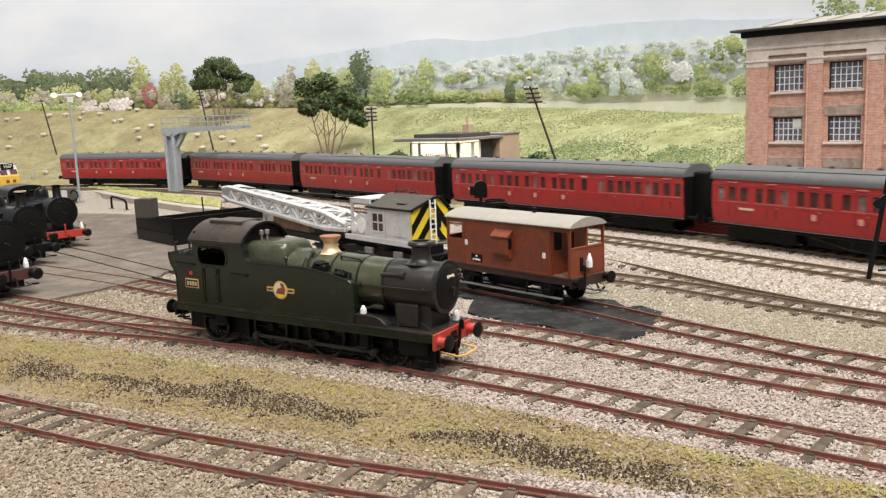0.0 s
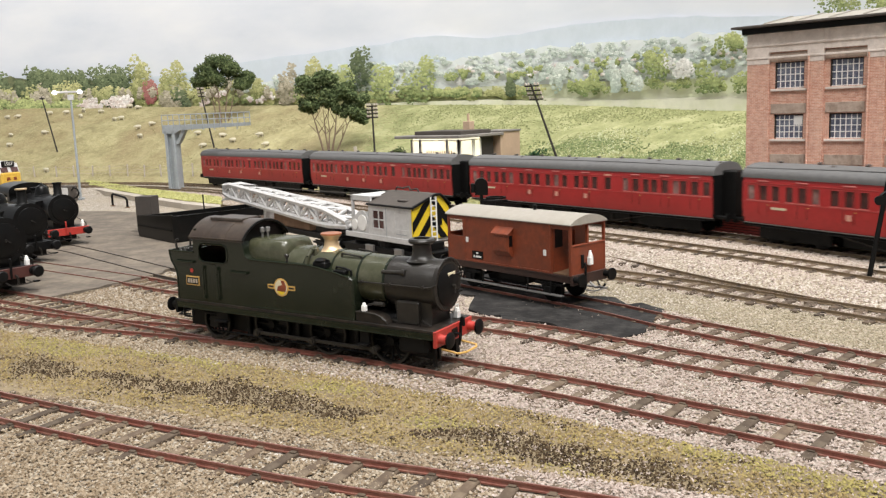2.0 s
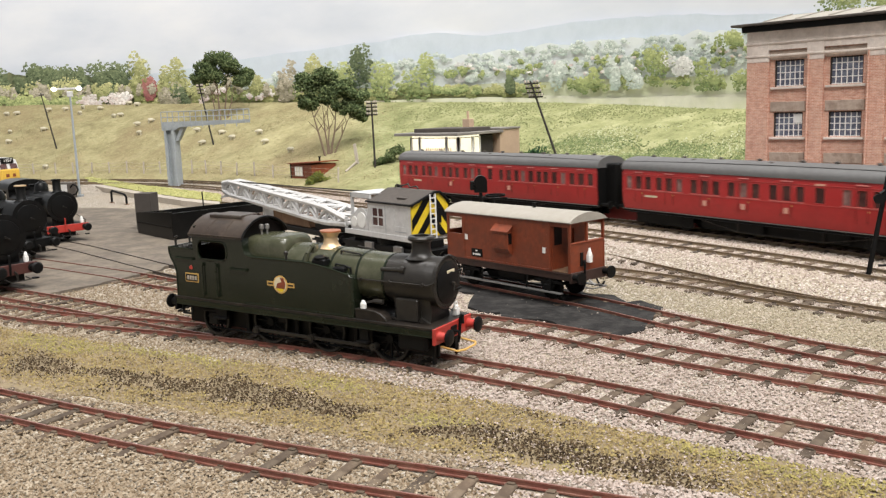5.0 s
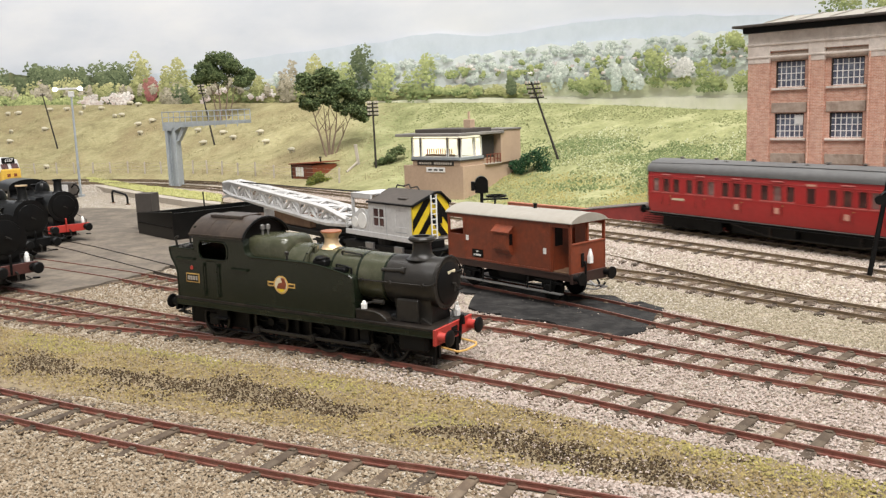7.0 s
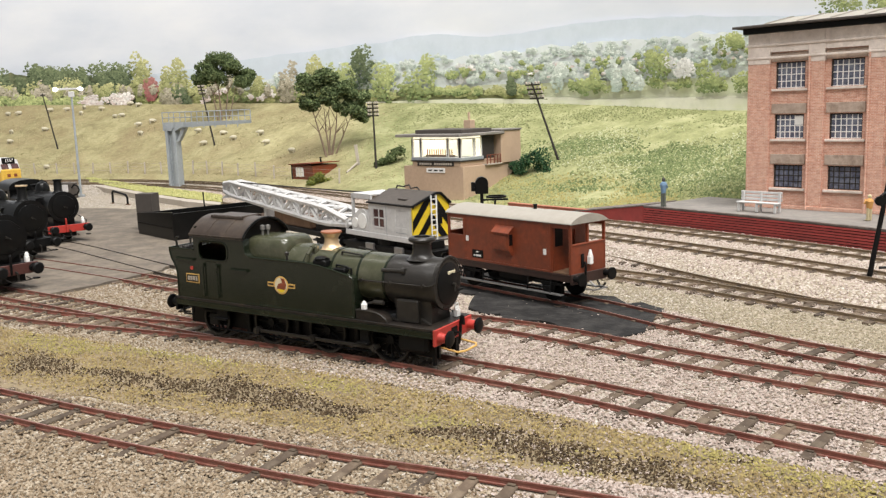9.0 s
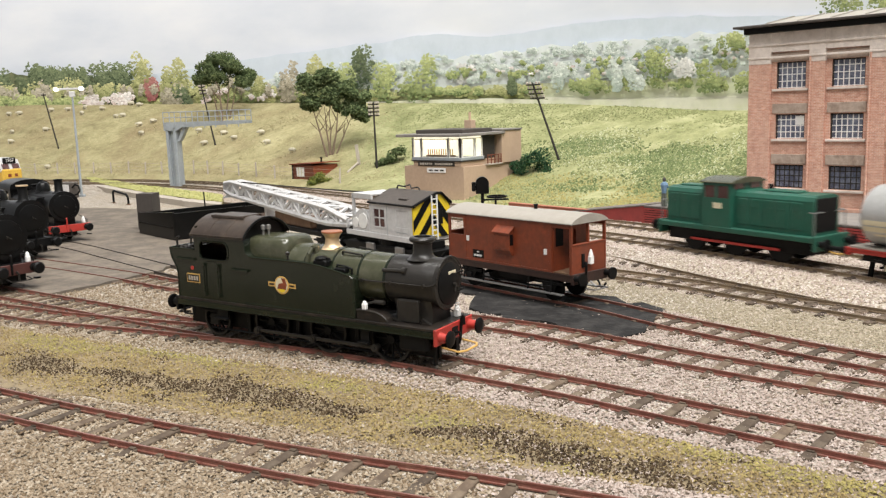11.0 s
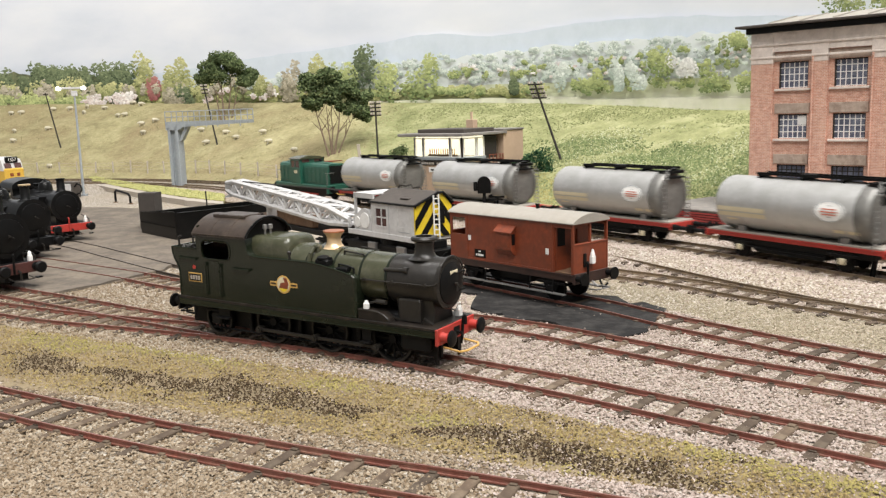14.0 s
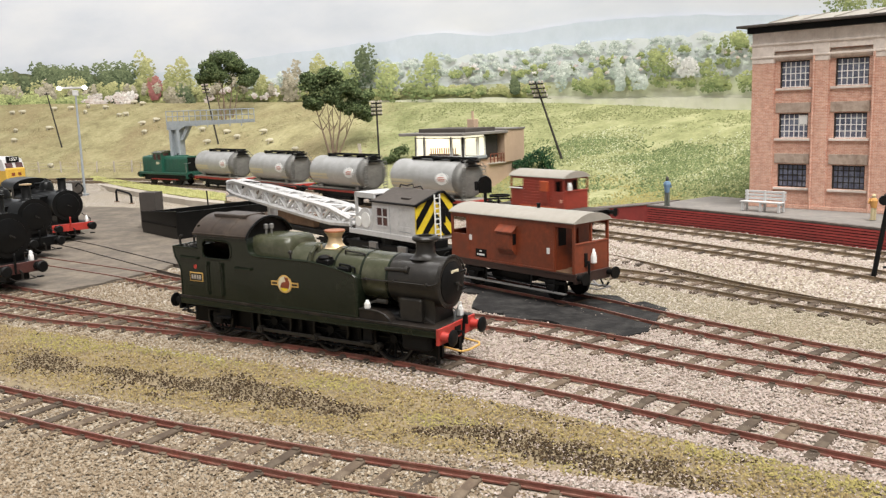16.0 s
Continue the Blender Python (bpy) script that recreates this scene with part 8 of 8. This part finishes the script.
def build_bench():
    ob = thing("platform_bench", facing(209, 607, 0.66, -0.75, 17.0), "pale blue-grey wooden platform bench", "bench")
    for i in range(3):
        part("seat_slat", G().box(0, 30, -6 + i * 2.2, -4.3 + i * 2.2, 6.0, 6.8, 0.15), M["crane_grey"], ob)
    for i in range(3):
        part("back_slat", G().box(0, 30, 0.6, 1.4, 7.5 + i * 2.3, 9.2 + i * 2.3, 0.15), M["crane_grey"], ob)
    for x in (1, 14.2, 27.5):
        part("leg", G().box(x, x + 1.6, -6, -4.6, 0, 6.2, 0.2).box(x, x + 1.6, 0, 1.2, 0, 14, 0.2).box(x, x + 1.6, -6, 1.2, 4.6, 6.0, 0.2), M["crane_grey"], ob)
    return ob


build_bench()


def build_figure(x, y, z, cols, label, turn):
    """Plain model figure: one lathe-like body in painted bands."""
    g = G()
    for sx in (-1.4, 1.4):
        g.cyl((sx, 0, 0), (sx * 0.8, 0, 11), 1.2, 1.5, n=8, mi=0)
        g.box(sx - 1.0, sx + 1.0, -2.2, 0.9, 0, 0.9, 0.2, mi=2)
    g.lathe((0, 0, 10.5), (0, 0, 1), [(0, 2.2), (2, 2.6), (6.5, 3.2), (8.3, 2.4), (9.2, 1.0)], 12, mi=1)
    g.lathe((0, -0.2, 19.4), (0, 0, 1), [(0, 0.9), (0.6, 1.6), (2.0, 1.8), (3.2, 1.2), (3.7, 0.3)], 10, mi=2)
    for sx in (-1, 1):
        g.cyl((sx * 2.9, 0, 17.6), (sx * 3.2, -2.4, 14.6), 0.9, 0.8, n=7, mi=1)
        g.cyl((sx * 3.2, -2.4, 14.6), (sx * 1.0, -3.4, 18.8), 0.8, 0.7, n=7, mi=1)
    return solo("model_figure", g, cols, label, "figure", put(x, y, z, turn), group="model figures on the platform")


FIG = [mat("figure_grey", (0.11, 0.12, 0.10), 0.7), mat("figure_blue", (0.13, 0.22, 0.33), 0.7), mat("figure_dark", (0.05, 0.045, 0.04), 0.7), mat("figure_orange", (0.55, 0.28, 0.08), 0.7), mat("figure_pale", (0.5, 0.42, 0.25), 0.7)]
build_figure(165, 646, 16.6, [FIG[0], FIG[1], FIG[2]], "painted model figure in blue top on the platform", 150).scale = (0.75, 0.75, 0.95)
build_figure(264, 535, 17.0, [FIG[4], FIG[3], FIG[4]], "small painted model figure in orange vest on the platform", 200).scale = (0.72, 0.72, 0.70)


# ---- trees, bushes, fence, sheep ----
def leaf_cloud(g, c, r, n, rnd, size, squash=0.8):
    for _ in range(n):
        d = Vector((rnd.gauss(0, 1), rnd.gauss(0, 1), rnd.gauss(0, 1))).normalized() * r * rnd.uniform(0.55, 1.08)
        p = Vector(c) + Vector((d.x, d.y, d.z * squash))
        a = Vector((rnd.gauss(0, 1), rnd.gauss(0, 1), rnd.gauss(0, 1))).normalized() * size * rnd.uniform(0.6, 1.3)
        b = a.orthogonal().normalized() * size * rnd.uniform(0.4, 0.9)
        q = a.cross(b).normalized() * size * 0.35
        g.add([p - a, p + b + q, p + a, p - b + q, p + q * 2.2], [(0, 1, 4), (1, 2, 4), (2, 3, 4), (3, 0, 4)])


def build_tree(k, w, stems, clumps, label, seed, leaf="leaf_dark"):
    rnd = random.Random(seed)
    x, y, z = field(k, w)
    ob = thing("tree", put(x, y, z - 2), label, "tree", "trees on the hillside")
    for sx, sy, lx, ly, h, r in stems:
        pts = [Vector((sx + lx * t + rnd.uniform(-1, 1), sy + ly * t, h * t)) for t in (0, 0.25, 0.5, 0.75, 1)]
        g = G()
        for i in range(4):
            g.cyl(pts[i], pts[i + 1], r * (1 - 0.2 * i), r * (0.8 - 0.2 * i), n=7)
        t = part("stem", g, M["bark"], ob)
        for j in range(3):
            a = pts[2 + j % 2]
            part("limb", G().cyl(a, a + Vector((rnd.uniform(-16, 16), rnd.uniform(-8, 8), rnd.uniform(10, 24))), r * 0.45, r * 0.15, n=5), M["bark"], t)
    g = G()
    for cx, cy, cz, r in clumps:
        for _ in range(9):
            d = Vector((rnd.gauss(0, 1), rnd.gauss(0, 1), rnd.gauss(0, 1))).normalized() * r * 0.62
            leaf_cloud(g, (cx + d.x, cy + d.y, cz + d.z * 0.8), r * 0.5, 170, rnd, 2.0)
    part("crown", g, M[leaf], ob)
    return ob


build_tree(-0.245, 0.70, [(0, 0, -2, 0, 70, 2.2), (6, 3, 8, 0, 66, 1.8), (-7, 2, -8, 0, 60, 1.6), (11, 0, 16, 2, 55, 1.4)],
           [(-20, 0, 82, 24), (4, 0, 98, 25), (24, 0, 90, 22), (-6, 0, 76, 24), (40, 0, 66, 15), (48, 2, 76, 13), (-32, 0, 72, 14)], "broad dark green tree with thin bare stems on the hillside", 3)
build_tree(-0.129, 0.35, [(0, 0, -18, 0, 72, 1.8), (4, 2, -4, 0, 70, 1.6), (8, 0, 10, 0, 66, 1.8), (11, 0, 28, 0, 60, 1.4), (5, 2, 2, 0, 74, 1.3)],
           [(-22, 0, 98, 20), (4, 0, 104, 18), (-18, 0, 76, 15), (10, 0, 84, 17), (32, 0, 90, 17), (44, 0, 62, 16), (26, 0, 68, 14), (52, 0, 80, 11), (54, 2, 54, 9)], "dark green tree on several slender stems by the fence", 5)


def build_bush(x, y, z, blobs, leaf, label, seed):
    rnd = random.Random(seed)
    ob = thing("bush", put(x, y, z), label, "bush", "bushes")
    for cx, cy, cz, r in blobs:
        g = G()
        for _ in range(4):
            leaf_cloud(g, (cx + rnd.uniform(-r, r) * 0.4, cy + rnd.uniform(-r, r) * 0.4, cz + rnd.uniform(-r, r) * 0.3), r * 0.8, 80, rnd, 1.5)
        part("clump", g, M[leaf], ob)
    return ob


def on_field(k, w, up=0.0):
    x, y, z = field(k, w)
    return x, y, z + up


build_bush(*on_field(0.107, 0.30), [(-17, 0, 6, 9), (-7, 0, 12, 10), (4, 0, 19, 11), (10, 0, 7, 10), (16, -4, -1, 7)], "leaf_bush", "dense dark green bush behind the signal box", 1)
build_bush(*on_field(-0.056, 0.33), [(-8, 0, 3, 7), (2, 0, 9, 9), (10, 0, 15, 8), (-16, 0, -1, 5)], "leaf_dark", "dark green bush beside the signal box", 2)
build_bush(-150, 1094, 4, [(-10, 0, 5, 8), (0, 0, 10, 9), (8, 0, 5, 8), (16, 0, 3, 5)], "leaf_light", "yellow-green bush in front of the hut", 3)


def build_fence():
    ob = thing("field_fence", Matrix(), "pale concrete post fence along the foot of the hillside", "fence")
    ks = [-0.56, -0.535, -0.51, -0.485, -0.462, -0.437, -0.417, -0.396, -0.376, -0.356, -0.337, -0.318, -0.30, -0.282, -0.266, -0.249, -0.231, -0.211, -0.19, -0.116]
    rnd = random.Random(8)
    tops = []
    for k in ks:
        x, y, z = field(k, 0.11)
        h = rnd.uniform(17, 20)
        part("post", G().box(-1.0, 1.0, -1.0, 1.0, -2, h, 0.3), M["concrete"], ob, m=put(x, y, z, 0, rnd.uniform(-2, 2), rnd.uniform(-3, 3)))
        tops.append((x, y, z + h))
    for q in (0.25, 0.55, 0.85):
        for a, b in zip(tops[:-1], tops[1:]):
            part("wire", G().cyl((a[0], a[1], a[2] - 17 * (1 - q)), (b[0], b[1], b[2] - 17 * (1 - q)), 0.18, n=4), M["concrete"], ob)
    x, y, z = field(-0.093, 0.3)
    part("strainer_post", G().box(-2, 2, -2, 2, -3, 26, 0.4), M["concrete"], ob, m=put(x, y, z, 0, 0, -6))
    part("strainer_brace", G().tube([(x, y, z + 4), (x - 14, y - 16, z - 8)], 1.4), M["concrete"], ob)
    return ob


build_fence()


def build_sheep():
    ob = thing("sheep", Matrix(), "cream woolly model sheep grazing on the hillside", "sheep", "sheep on the hillside")
    body = part("body", G().lathe((-6, 0, 6.2), (1, 0, 0), [(0, 1.2), (1.4, 3.0), (4, 3.6), (9, 3.5), (11.4, 2.6), (12.4, 1.0)], 12), M["sheep"], ob, smooth=True)
    part("head", G().lathe((5.8, 0, 7.0), (1, 0, -0.55), [(0, 1.5), (1.6, 1.6), (3.6, 1.1), (4.2, 0.5)], 9), M["sheep"], ob, smooth=True)
    for x in (-4, 4):
        for y in (-1.7, 1.7):
            part("leg", G().cyl((x, y, 0), (x, y, 4.5), 0.6, 0.8, n=6), M["sheep"], ob)
    return ob


SHEEP = build_sheep()
rs = random.Random(21)
flock = [(-0.485, 0.79), (-0.473, 0.795), (-0.437, 0.83), (-0.418, 0.835), (-0.399, 0.87), (-0.403, 0.78), (-0.38, 0.85), (-0.365, 0.75), (-0.357, 0.765), (-0.346, 0.92), (-0.338, 0.9), (-0.339, 0.635), (-0.324, 0.665),
         (-0.338, 0.525), (-0.446, 0.575), (-0.484, 0.595), (-0.487, 0.455), (-0.245, 0.555), (-0.233, 0.495), (-0.267, 0.445), (-0.202, 0.525), (-0.196, 0.445), (-0.168, 0.385), (-0.448, 0.16), (-0.272, 0.55)]
for i, (k, w) in enumerate(flock):
    x, y, z = field(k, w)
    m = put(x, y, z - 0.5, rs.choice((10, 170, -20, 200, 150)) + rs.uniform(-25, 25))
    if i == 0:
        SHEEP.matrix_world = m
        SHEEP.scale = (0.85, 0.85, 0.85)
    else:
        copy_thing(SHEEP, m)


# ---- loose ballast and turf ----
def lumps(name, pts, size, material, label, category, seed, flat=0.75):
    """Many little irregular stones or crumbs in one mesh."""
    r = np.random.default_rng(seed)
    n = len(pts)
    base = np.array([(1, 0, 0), (-1, 0, 0), (0, 1, 0), (0, -1, 0), (0, 0, 1), (0, 0, -0.6)], float)
    s = size[0] + (size[1] - size[0]) * r.random((n, 1, 1)) ** 1.6
    v = base[None] * (0.65 + 0.6 * r.random((n, 6, 1))) * s
    v[:, :, 2] *= flat
    a = r.random(n) * 6.283
    c, q = np.cos(a)[:, None], np.sin(a)[:, None]
    v = np.stack([v[:, :, 0] * c - v[:, :, 1] * q, v[:, :, 0] * q + v[:, :, 1] * c, v[:, :, 2] + v[:, :, 0] * (r.random((n, 1)) - 0.5) * 0.7], 2)
    v += np.array(pts)[:, None, :]
    f = np.array([(0, 2, 4), (2, 1, 4), (1, 3, 4), (3, 0, 4), (2, 0, 5), (1, 2, 5), (3, 1, 5), (0, 3, 5)])
    faces = (f[None] + np.arange(n)[:, None, None] * 6).reshape(-1, 3)
    me = bpy.data.meshes.new(name)
    me.from_pydata((v.reshape(-1, 3) * S).tolist(), [], faces.tolist())
    me.materials.append(M[material])
    return tagged(new(name, me), label, category, kind="stuff")


def off_track(p, lines):
    """Distance of plan points from the nearest track centre."""
    d = np.full(len(p), 1e9)
    for w in lines:
        q = w.p[w.p[:, 1] > 100]
        for i in range(0, len(p), 4000):
            blk = p[i:i + 4000]
            dd = np.sqrt(((blk[:, None, :] - q[None]) ** 2).sum(2)).min(1)
            d[i:i + 4000] = np.minimum(d[i:i + 4000], dd)
    return d


def inside(p, poly):
    x, y = p[:, 0], p[:, 1]
    hit = np.zeros(len(p), bool)
    for (ax, ay), (bx, by) in zip(poly, poly[1:] + poly[:1]):
        cross = ((ay > y) != (by > y)) & (x < (bx - ax) * (y - ay) / (by - ay + 1e-9) + ax)
        hit ^= cross
    return hit


STRIP = [(-330, 480), (-214, 410), (-114, 350), (-40, 311), (36, 260), (107, 206), (160, 168), (110, 180), (69, 200), (30, 217), (-33, 249), (-93, 280), (-164, 311), (-260, 375)]
YARD = [(-420, 500), (-267, 517), (-236, 487), (-222, 477), (-203, 502), (-178, 545), (-176, 600), (-190, 690), (-225, 830), (-330, 930), (-700, 1100), (-900, 900)]
ASH = [(-10, 480), (10, 452), (11, 410), (40, 378), (62, 354), (72, 350), (96, 381), (101, 392), (60, 450), (20, 500)]
TAN = [(60, 520), (104, 452), (130, 420), (160, 385), (190, 350), (240, 290), (250, 250), (165, 315), (130, 352), (105, 392), (70, 440), (30, 500)]
YARD_LINES = [LEAD_LINE, FRONT_LINE, TANK_LINE, MIDDLE_LINE, VAN_LINE, LOOP_LINE, SIDING_LINE, SHED_LINE]


def scatter():
    r = np.random.default_rng(5)
    n = 230000
    y = 185 + (560 - 185) * r.random(n) ** 1.25
    x = (r.random(n) * 2 - 1) * 0.57 * y
    p = np.stack([x, y], 1)
    d = off_track(p, YARD_LINES)
    rails = np.abs(d - 8.6) < 1.9
    keep = ~rails & ~inside(p, YARD) & (~inside(p, ASH) | (r.random(n) < 0.10))
    keep &= ~((d < 16.0) & (r.random(n) < 0.3))
    strip_, tan = inside(p, STRIP), inside(p, TAN)
    stone = keep & ~tan & (~strip_ | (r.random(n) < 0.12))
    z = -2.3 + 0.65 * r.random(n) - 0.05 * (d < 7.5) + 0.25 * ((d > 9.5) & (d < 17.0))
    tint = np.array([noise.noise((a * 0.012, b * 0.012, 5)) for a, b in p])
    warm = (x * 0.004 - (y - 300) * -0.002 + 0.35 * tint + 0.25 * (r.random(n) - 0.5)) < -0.02
    lumps("ballast", np.c_[p, z][stone & ~warm], (0.25, 0.72), "stones", "loose pale grey ballast stones between the tracks", "ballast", 1)
    lumps("ballast", np.c_[p, z][stone & warm], (0.25, 0.78), "stones_warm", "loose buff and tan ballast stones by the near line", "ballast", 7)
    t = keep & tan
    lumps("gravel", np.c_[p, z - 0.2][t], (0.25, 0.6), "stones_tan", "loose tan gravel beside the siding", "gravel", 2)
    # stones on the bank of the main line
    k = 90000
    ss = 900 + 1080 * r.random(k)
    oo = -30 + 124 * r.random(k)
    pts = np.stack([np.interp(ss, PLATFORM_LINE.s, PLATFORM_LINE.p[:, q]) for q in (0, 1)], 1)
    tan_ = np.stack([np.interp(ss, PLATFORM_LINE.s, np.gradient(PLATFORM_LINE.p[:, q])) for q in (0, 1)], 1)
    tan_ /= np.linalg.norm(tan_, axis=1)[:, None]
    pts = pts + np.stack([tan_[:, 1], -tan_[:, 0]], 1) * oo[:, None]
    clear_ = np.ones(k, bool)
    for c in (-8.6, 8.6, 41.4, 58.6):
        clear_ &= np.abs(oo - c) > 1.6
    zz = np.interp(oo, [-34, -24, 78, 100], [-4.2, MAIN_Z - 1.95, MAIN_Z - 1.95, -4.2]) + 0.45 * r.random(k) - 0.3
    lumps("ballast", np.c_[pts, zz][clear_], (0.35, 1.0), "stones", "loose pale grey ballast stones on the main line bank", "ballast", 17)
    # turf crumbs
    n = 165000
    y = 185 + (480 - 185) * r.random(n)
    x = (r.random(n) * 2 - 1) * 0.6 * y
    p = np.stack([x, y], 1)
    d = off_track(p, [FRONT_LINE, TANK_LINE])
    wob = np.array([noise.noise((a * 0.03, b * 0.03, 0)) for a, b in p])
    fray = np.array([noise.fractal((a * 0.06 + b * 0.03, b * 0.11, 7), 0.8, 2.0, 4) for a, b in p])
    yel = np.array([noise.fractal((a * 0.02, b * 0.035, 31), 0.8, 2.0, 3) for a, b in p])

    def patches(rows):
        """Soft patches that lie along the strip: x, y, half length, half width."""
        best = np.zeros(n)
        for cx, cy, la, lb in rows:
            u, v = p[:, 0] - cx, p[:, 1] - cy
            best = np.maximum(best, np.exp(-((u * 0.87 - v * 0.49) / la) ** 2 - ((u * 0.49 + v * 0.87) / lb) ** 2))
        return best

    burnt = patches([(-162, 338, 26, 9), (-108, 308, 20, 10), (-76, 296, 28, 12), (-40, 275, 22, 7), (6, 246, 14, 8), (24, 235, 15, 9), (46, 219, 20, 8), (-128, 322, 14, 5)])
    bright = patches([(-170, 372, 30, 8), (-112, 346, 34, 7), (-46, 300, 18, 7), (-6, 258, 18, 8), (32, 224, 10, 6), (72, 228, 24, 9), (96, 206, 22, 9)])
    m = inside(p, STRIP) & (d > 17 + 5 * wob + 3 * r.random(n))
    edge = np.clip((d - 17) / 10, 0, 1)
    m &= r.random(n) < 0.35 + 0.65 * edge
    lift = -2.3 + 1.5 * edge * r.random(n)
    dark = m & (burnt + 0.55 * fray + 0.35 * (r.random(n) - 0.5) > 0.40)
    light = m & ~dark & (bright + 0.5 * yel + 0.3 * (r.random(n) - 0.5) > 0.5)
    dry = m & ~dark & ~light
    lumps("turf", np.c_[p, lift][dry], (0.2, 0.56), "turf", "coarse dry ochre turf between the tracks", "turf", 3, 1.0)
    lumps("turf", np.c_[p, lift][dark], (0.2, 0.56), "turf_dark", "burnt dark patches in the turf", "turf", 4, 1.0)
    lumps("turf", np.c_[p, lift + 0.3][light], (0.2, 0.56), "turf_green", "bright yellow-green turf patches", "turf", 5, 1.0)


def field_tufts():
    r = np.random.default_rng(12)
    for name, mt, k0, k1, w0, w1, n, size, label in (("grass", "tuft_green", -0.06, 0.45, 0.02, 0.98, 24000, (0.5, 1.7), "rough green grass tufts on the hillside"),
                                                  ("weeds", "tuft_pale", 0.12, 0.42, 0.25, 0.72, 5500, (0.5, 1.4), "pale flowering weeds on the green slope"),
                                                  ("weeds", "weed_dark", 0.10, 0.42, 0.16, 0.60, 12000, (0.7, 2.0), "dark coarse weeds on the green slope"),
                                                  ("grass", "tuft_dry", -0.62, -0.02, 0.02, 0.98, 16000, (0.4, 1.3), "short dry grass on the hillside"),
                                                  ("grass", "turf_green", 0.02, 0.34, 0.0, 0.3, 7000, (0.4, 1.2), "yellow-green grass at the foot of the slope")):
        pts = []
        while len(pts) < n:
            k, w = k0 + (k1 - k0) * r.random(), w0 + (w1 - w0) * r.random()
            x, y, z = field(k, w)
            q = noise.fractal((x * 0.01, y * 0.016, len(label)), 0.8, 2.0, 4)
            edge = min(1.0, min(k - k0, k1 - k) / 0.06, min(w - w0, w1 - w) / 0.06 + 0.2)
            if r.random() < (0.35 + q) * edge + 0.05:
                pts.append((x, y, z + 0.1))
        lumps(name, np.array(pts), size, mt, label, "grass", len(pts), 0.9)


VERGE = [(-581, 1429), (-487, 1301), (-409, 1193), (-327, 1096), (-253, 1006), (-234, 925), (-286, 978), (-351, 1060), (-430, 1167), (-523, 1305)]


def verge():
    r = np.random.default_rng(3)
    p = np.c_[r.uniform(-581, -234, 60000), r.uniform(925, 1429, 60000)]
    p = p[inside(p, VERGE)][:7000]
    lumps("verge_grass", np.c_[p, MAIN_Z - 1.5 + r.uniform(0, 0.8, len(p))], (0.6, 1.8), "verge_green", "yellow-green grass verge beside the main line", "grass", 30)


slab("verge", VERGE, -4.6, MAIN_Z - 1.5, "field", "grass verge between the main line and the path", "verge", 3.0, 8)
verge()
field_tufts()
slab("earth_strip", STRIP, -4.6, -2.2, "earth", "brown earth under the turf strip", "earth", 3.0, 9)
scatter()


# ---- what moves ----
SHUNTER_LEN, TANK_PITCH = 130.0, 141.0


def goods_front(t):
    return 1494 - 171.9 * (t - 11.3)


def motions():
    times = [0.5 * i for i in range(33)]
    for i, c in enumerate(coaches):
        walk(c, [(t, PLATFORM_LINE.ride(REAR0 + COACH_PITCH * (i + 0.5) + COACH_SPEED * t, 92, MAIN_Z)) for t in times])
    for ob, back, half in [(shunter, 67.0, 30)] + [(w, SHUNTER_LEN + TANK_PITCH * (i + 0.5) - 5.4, 33) for i, w in enumerate(tanks)] + [(van_tail, SHUNTER_LEN + TANK_PITCH * 4 + 60, 22)]:
        walk(ob, [(t, GOODS_LINE.ride(goods_front(t) + back, half, MAIN_Z)) for t in times])


motions()
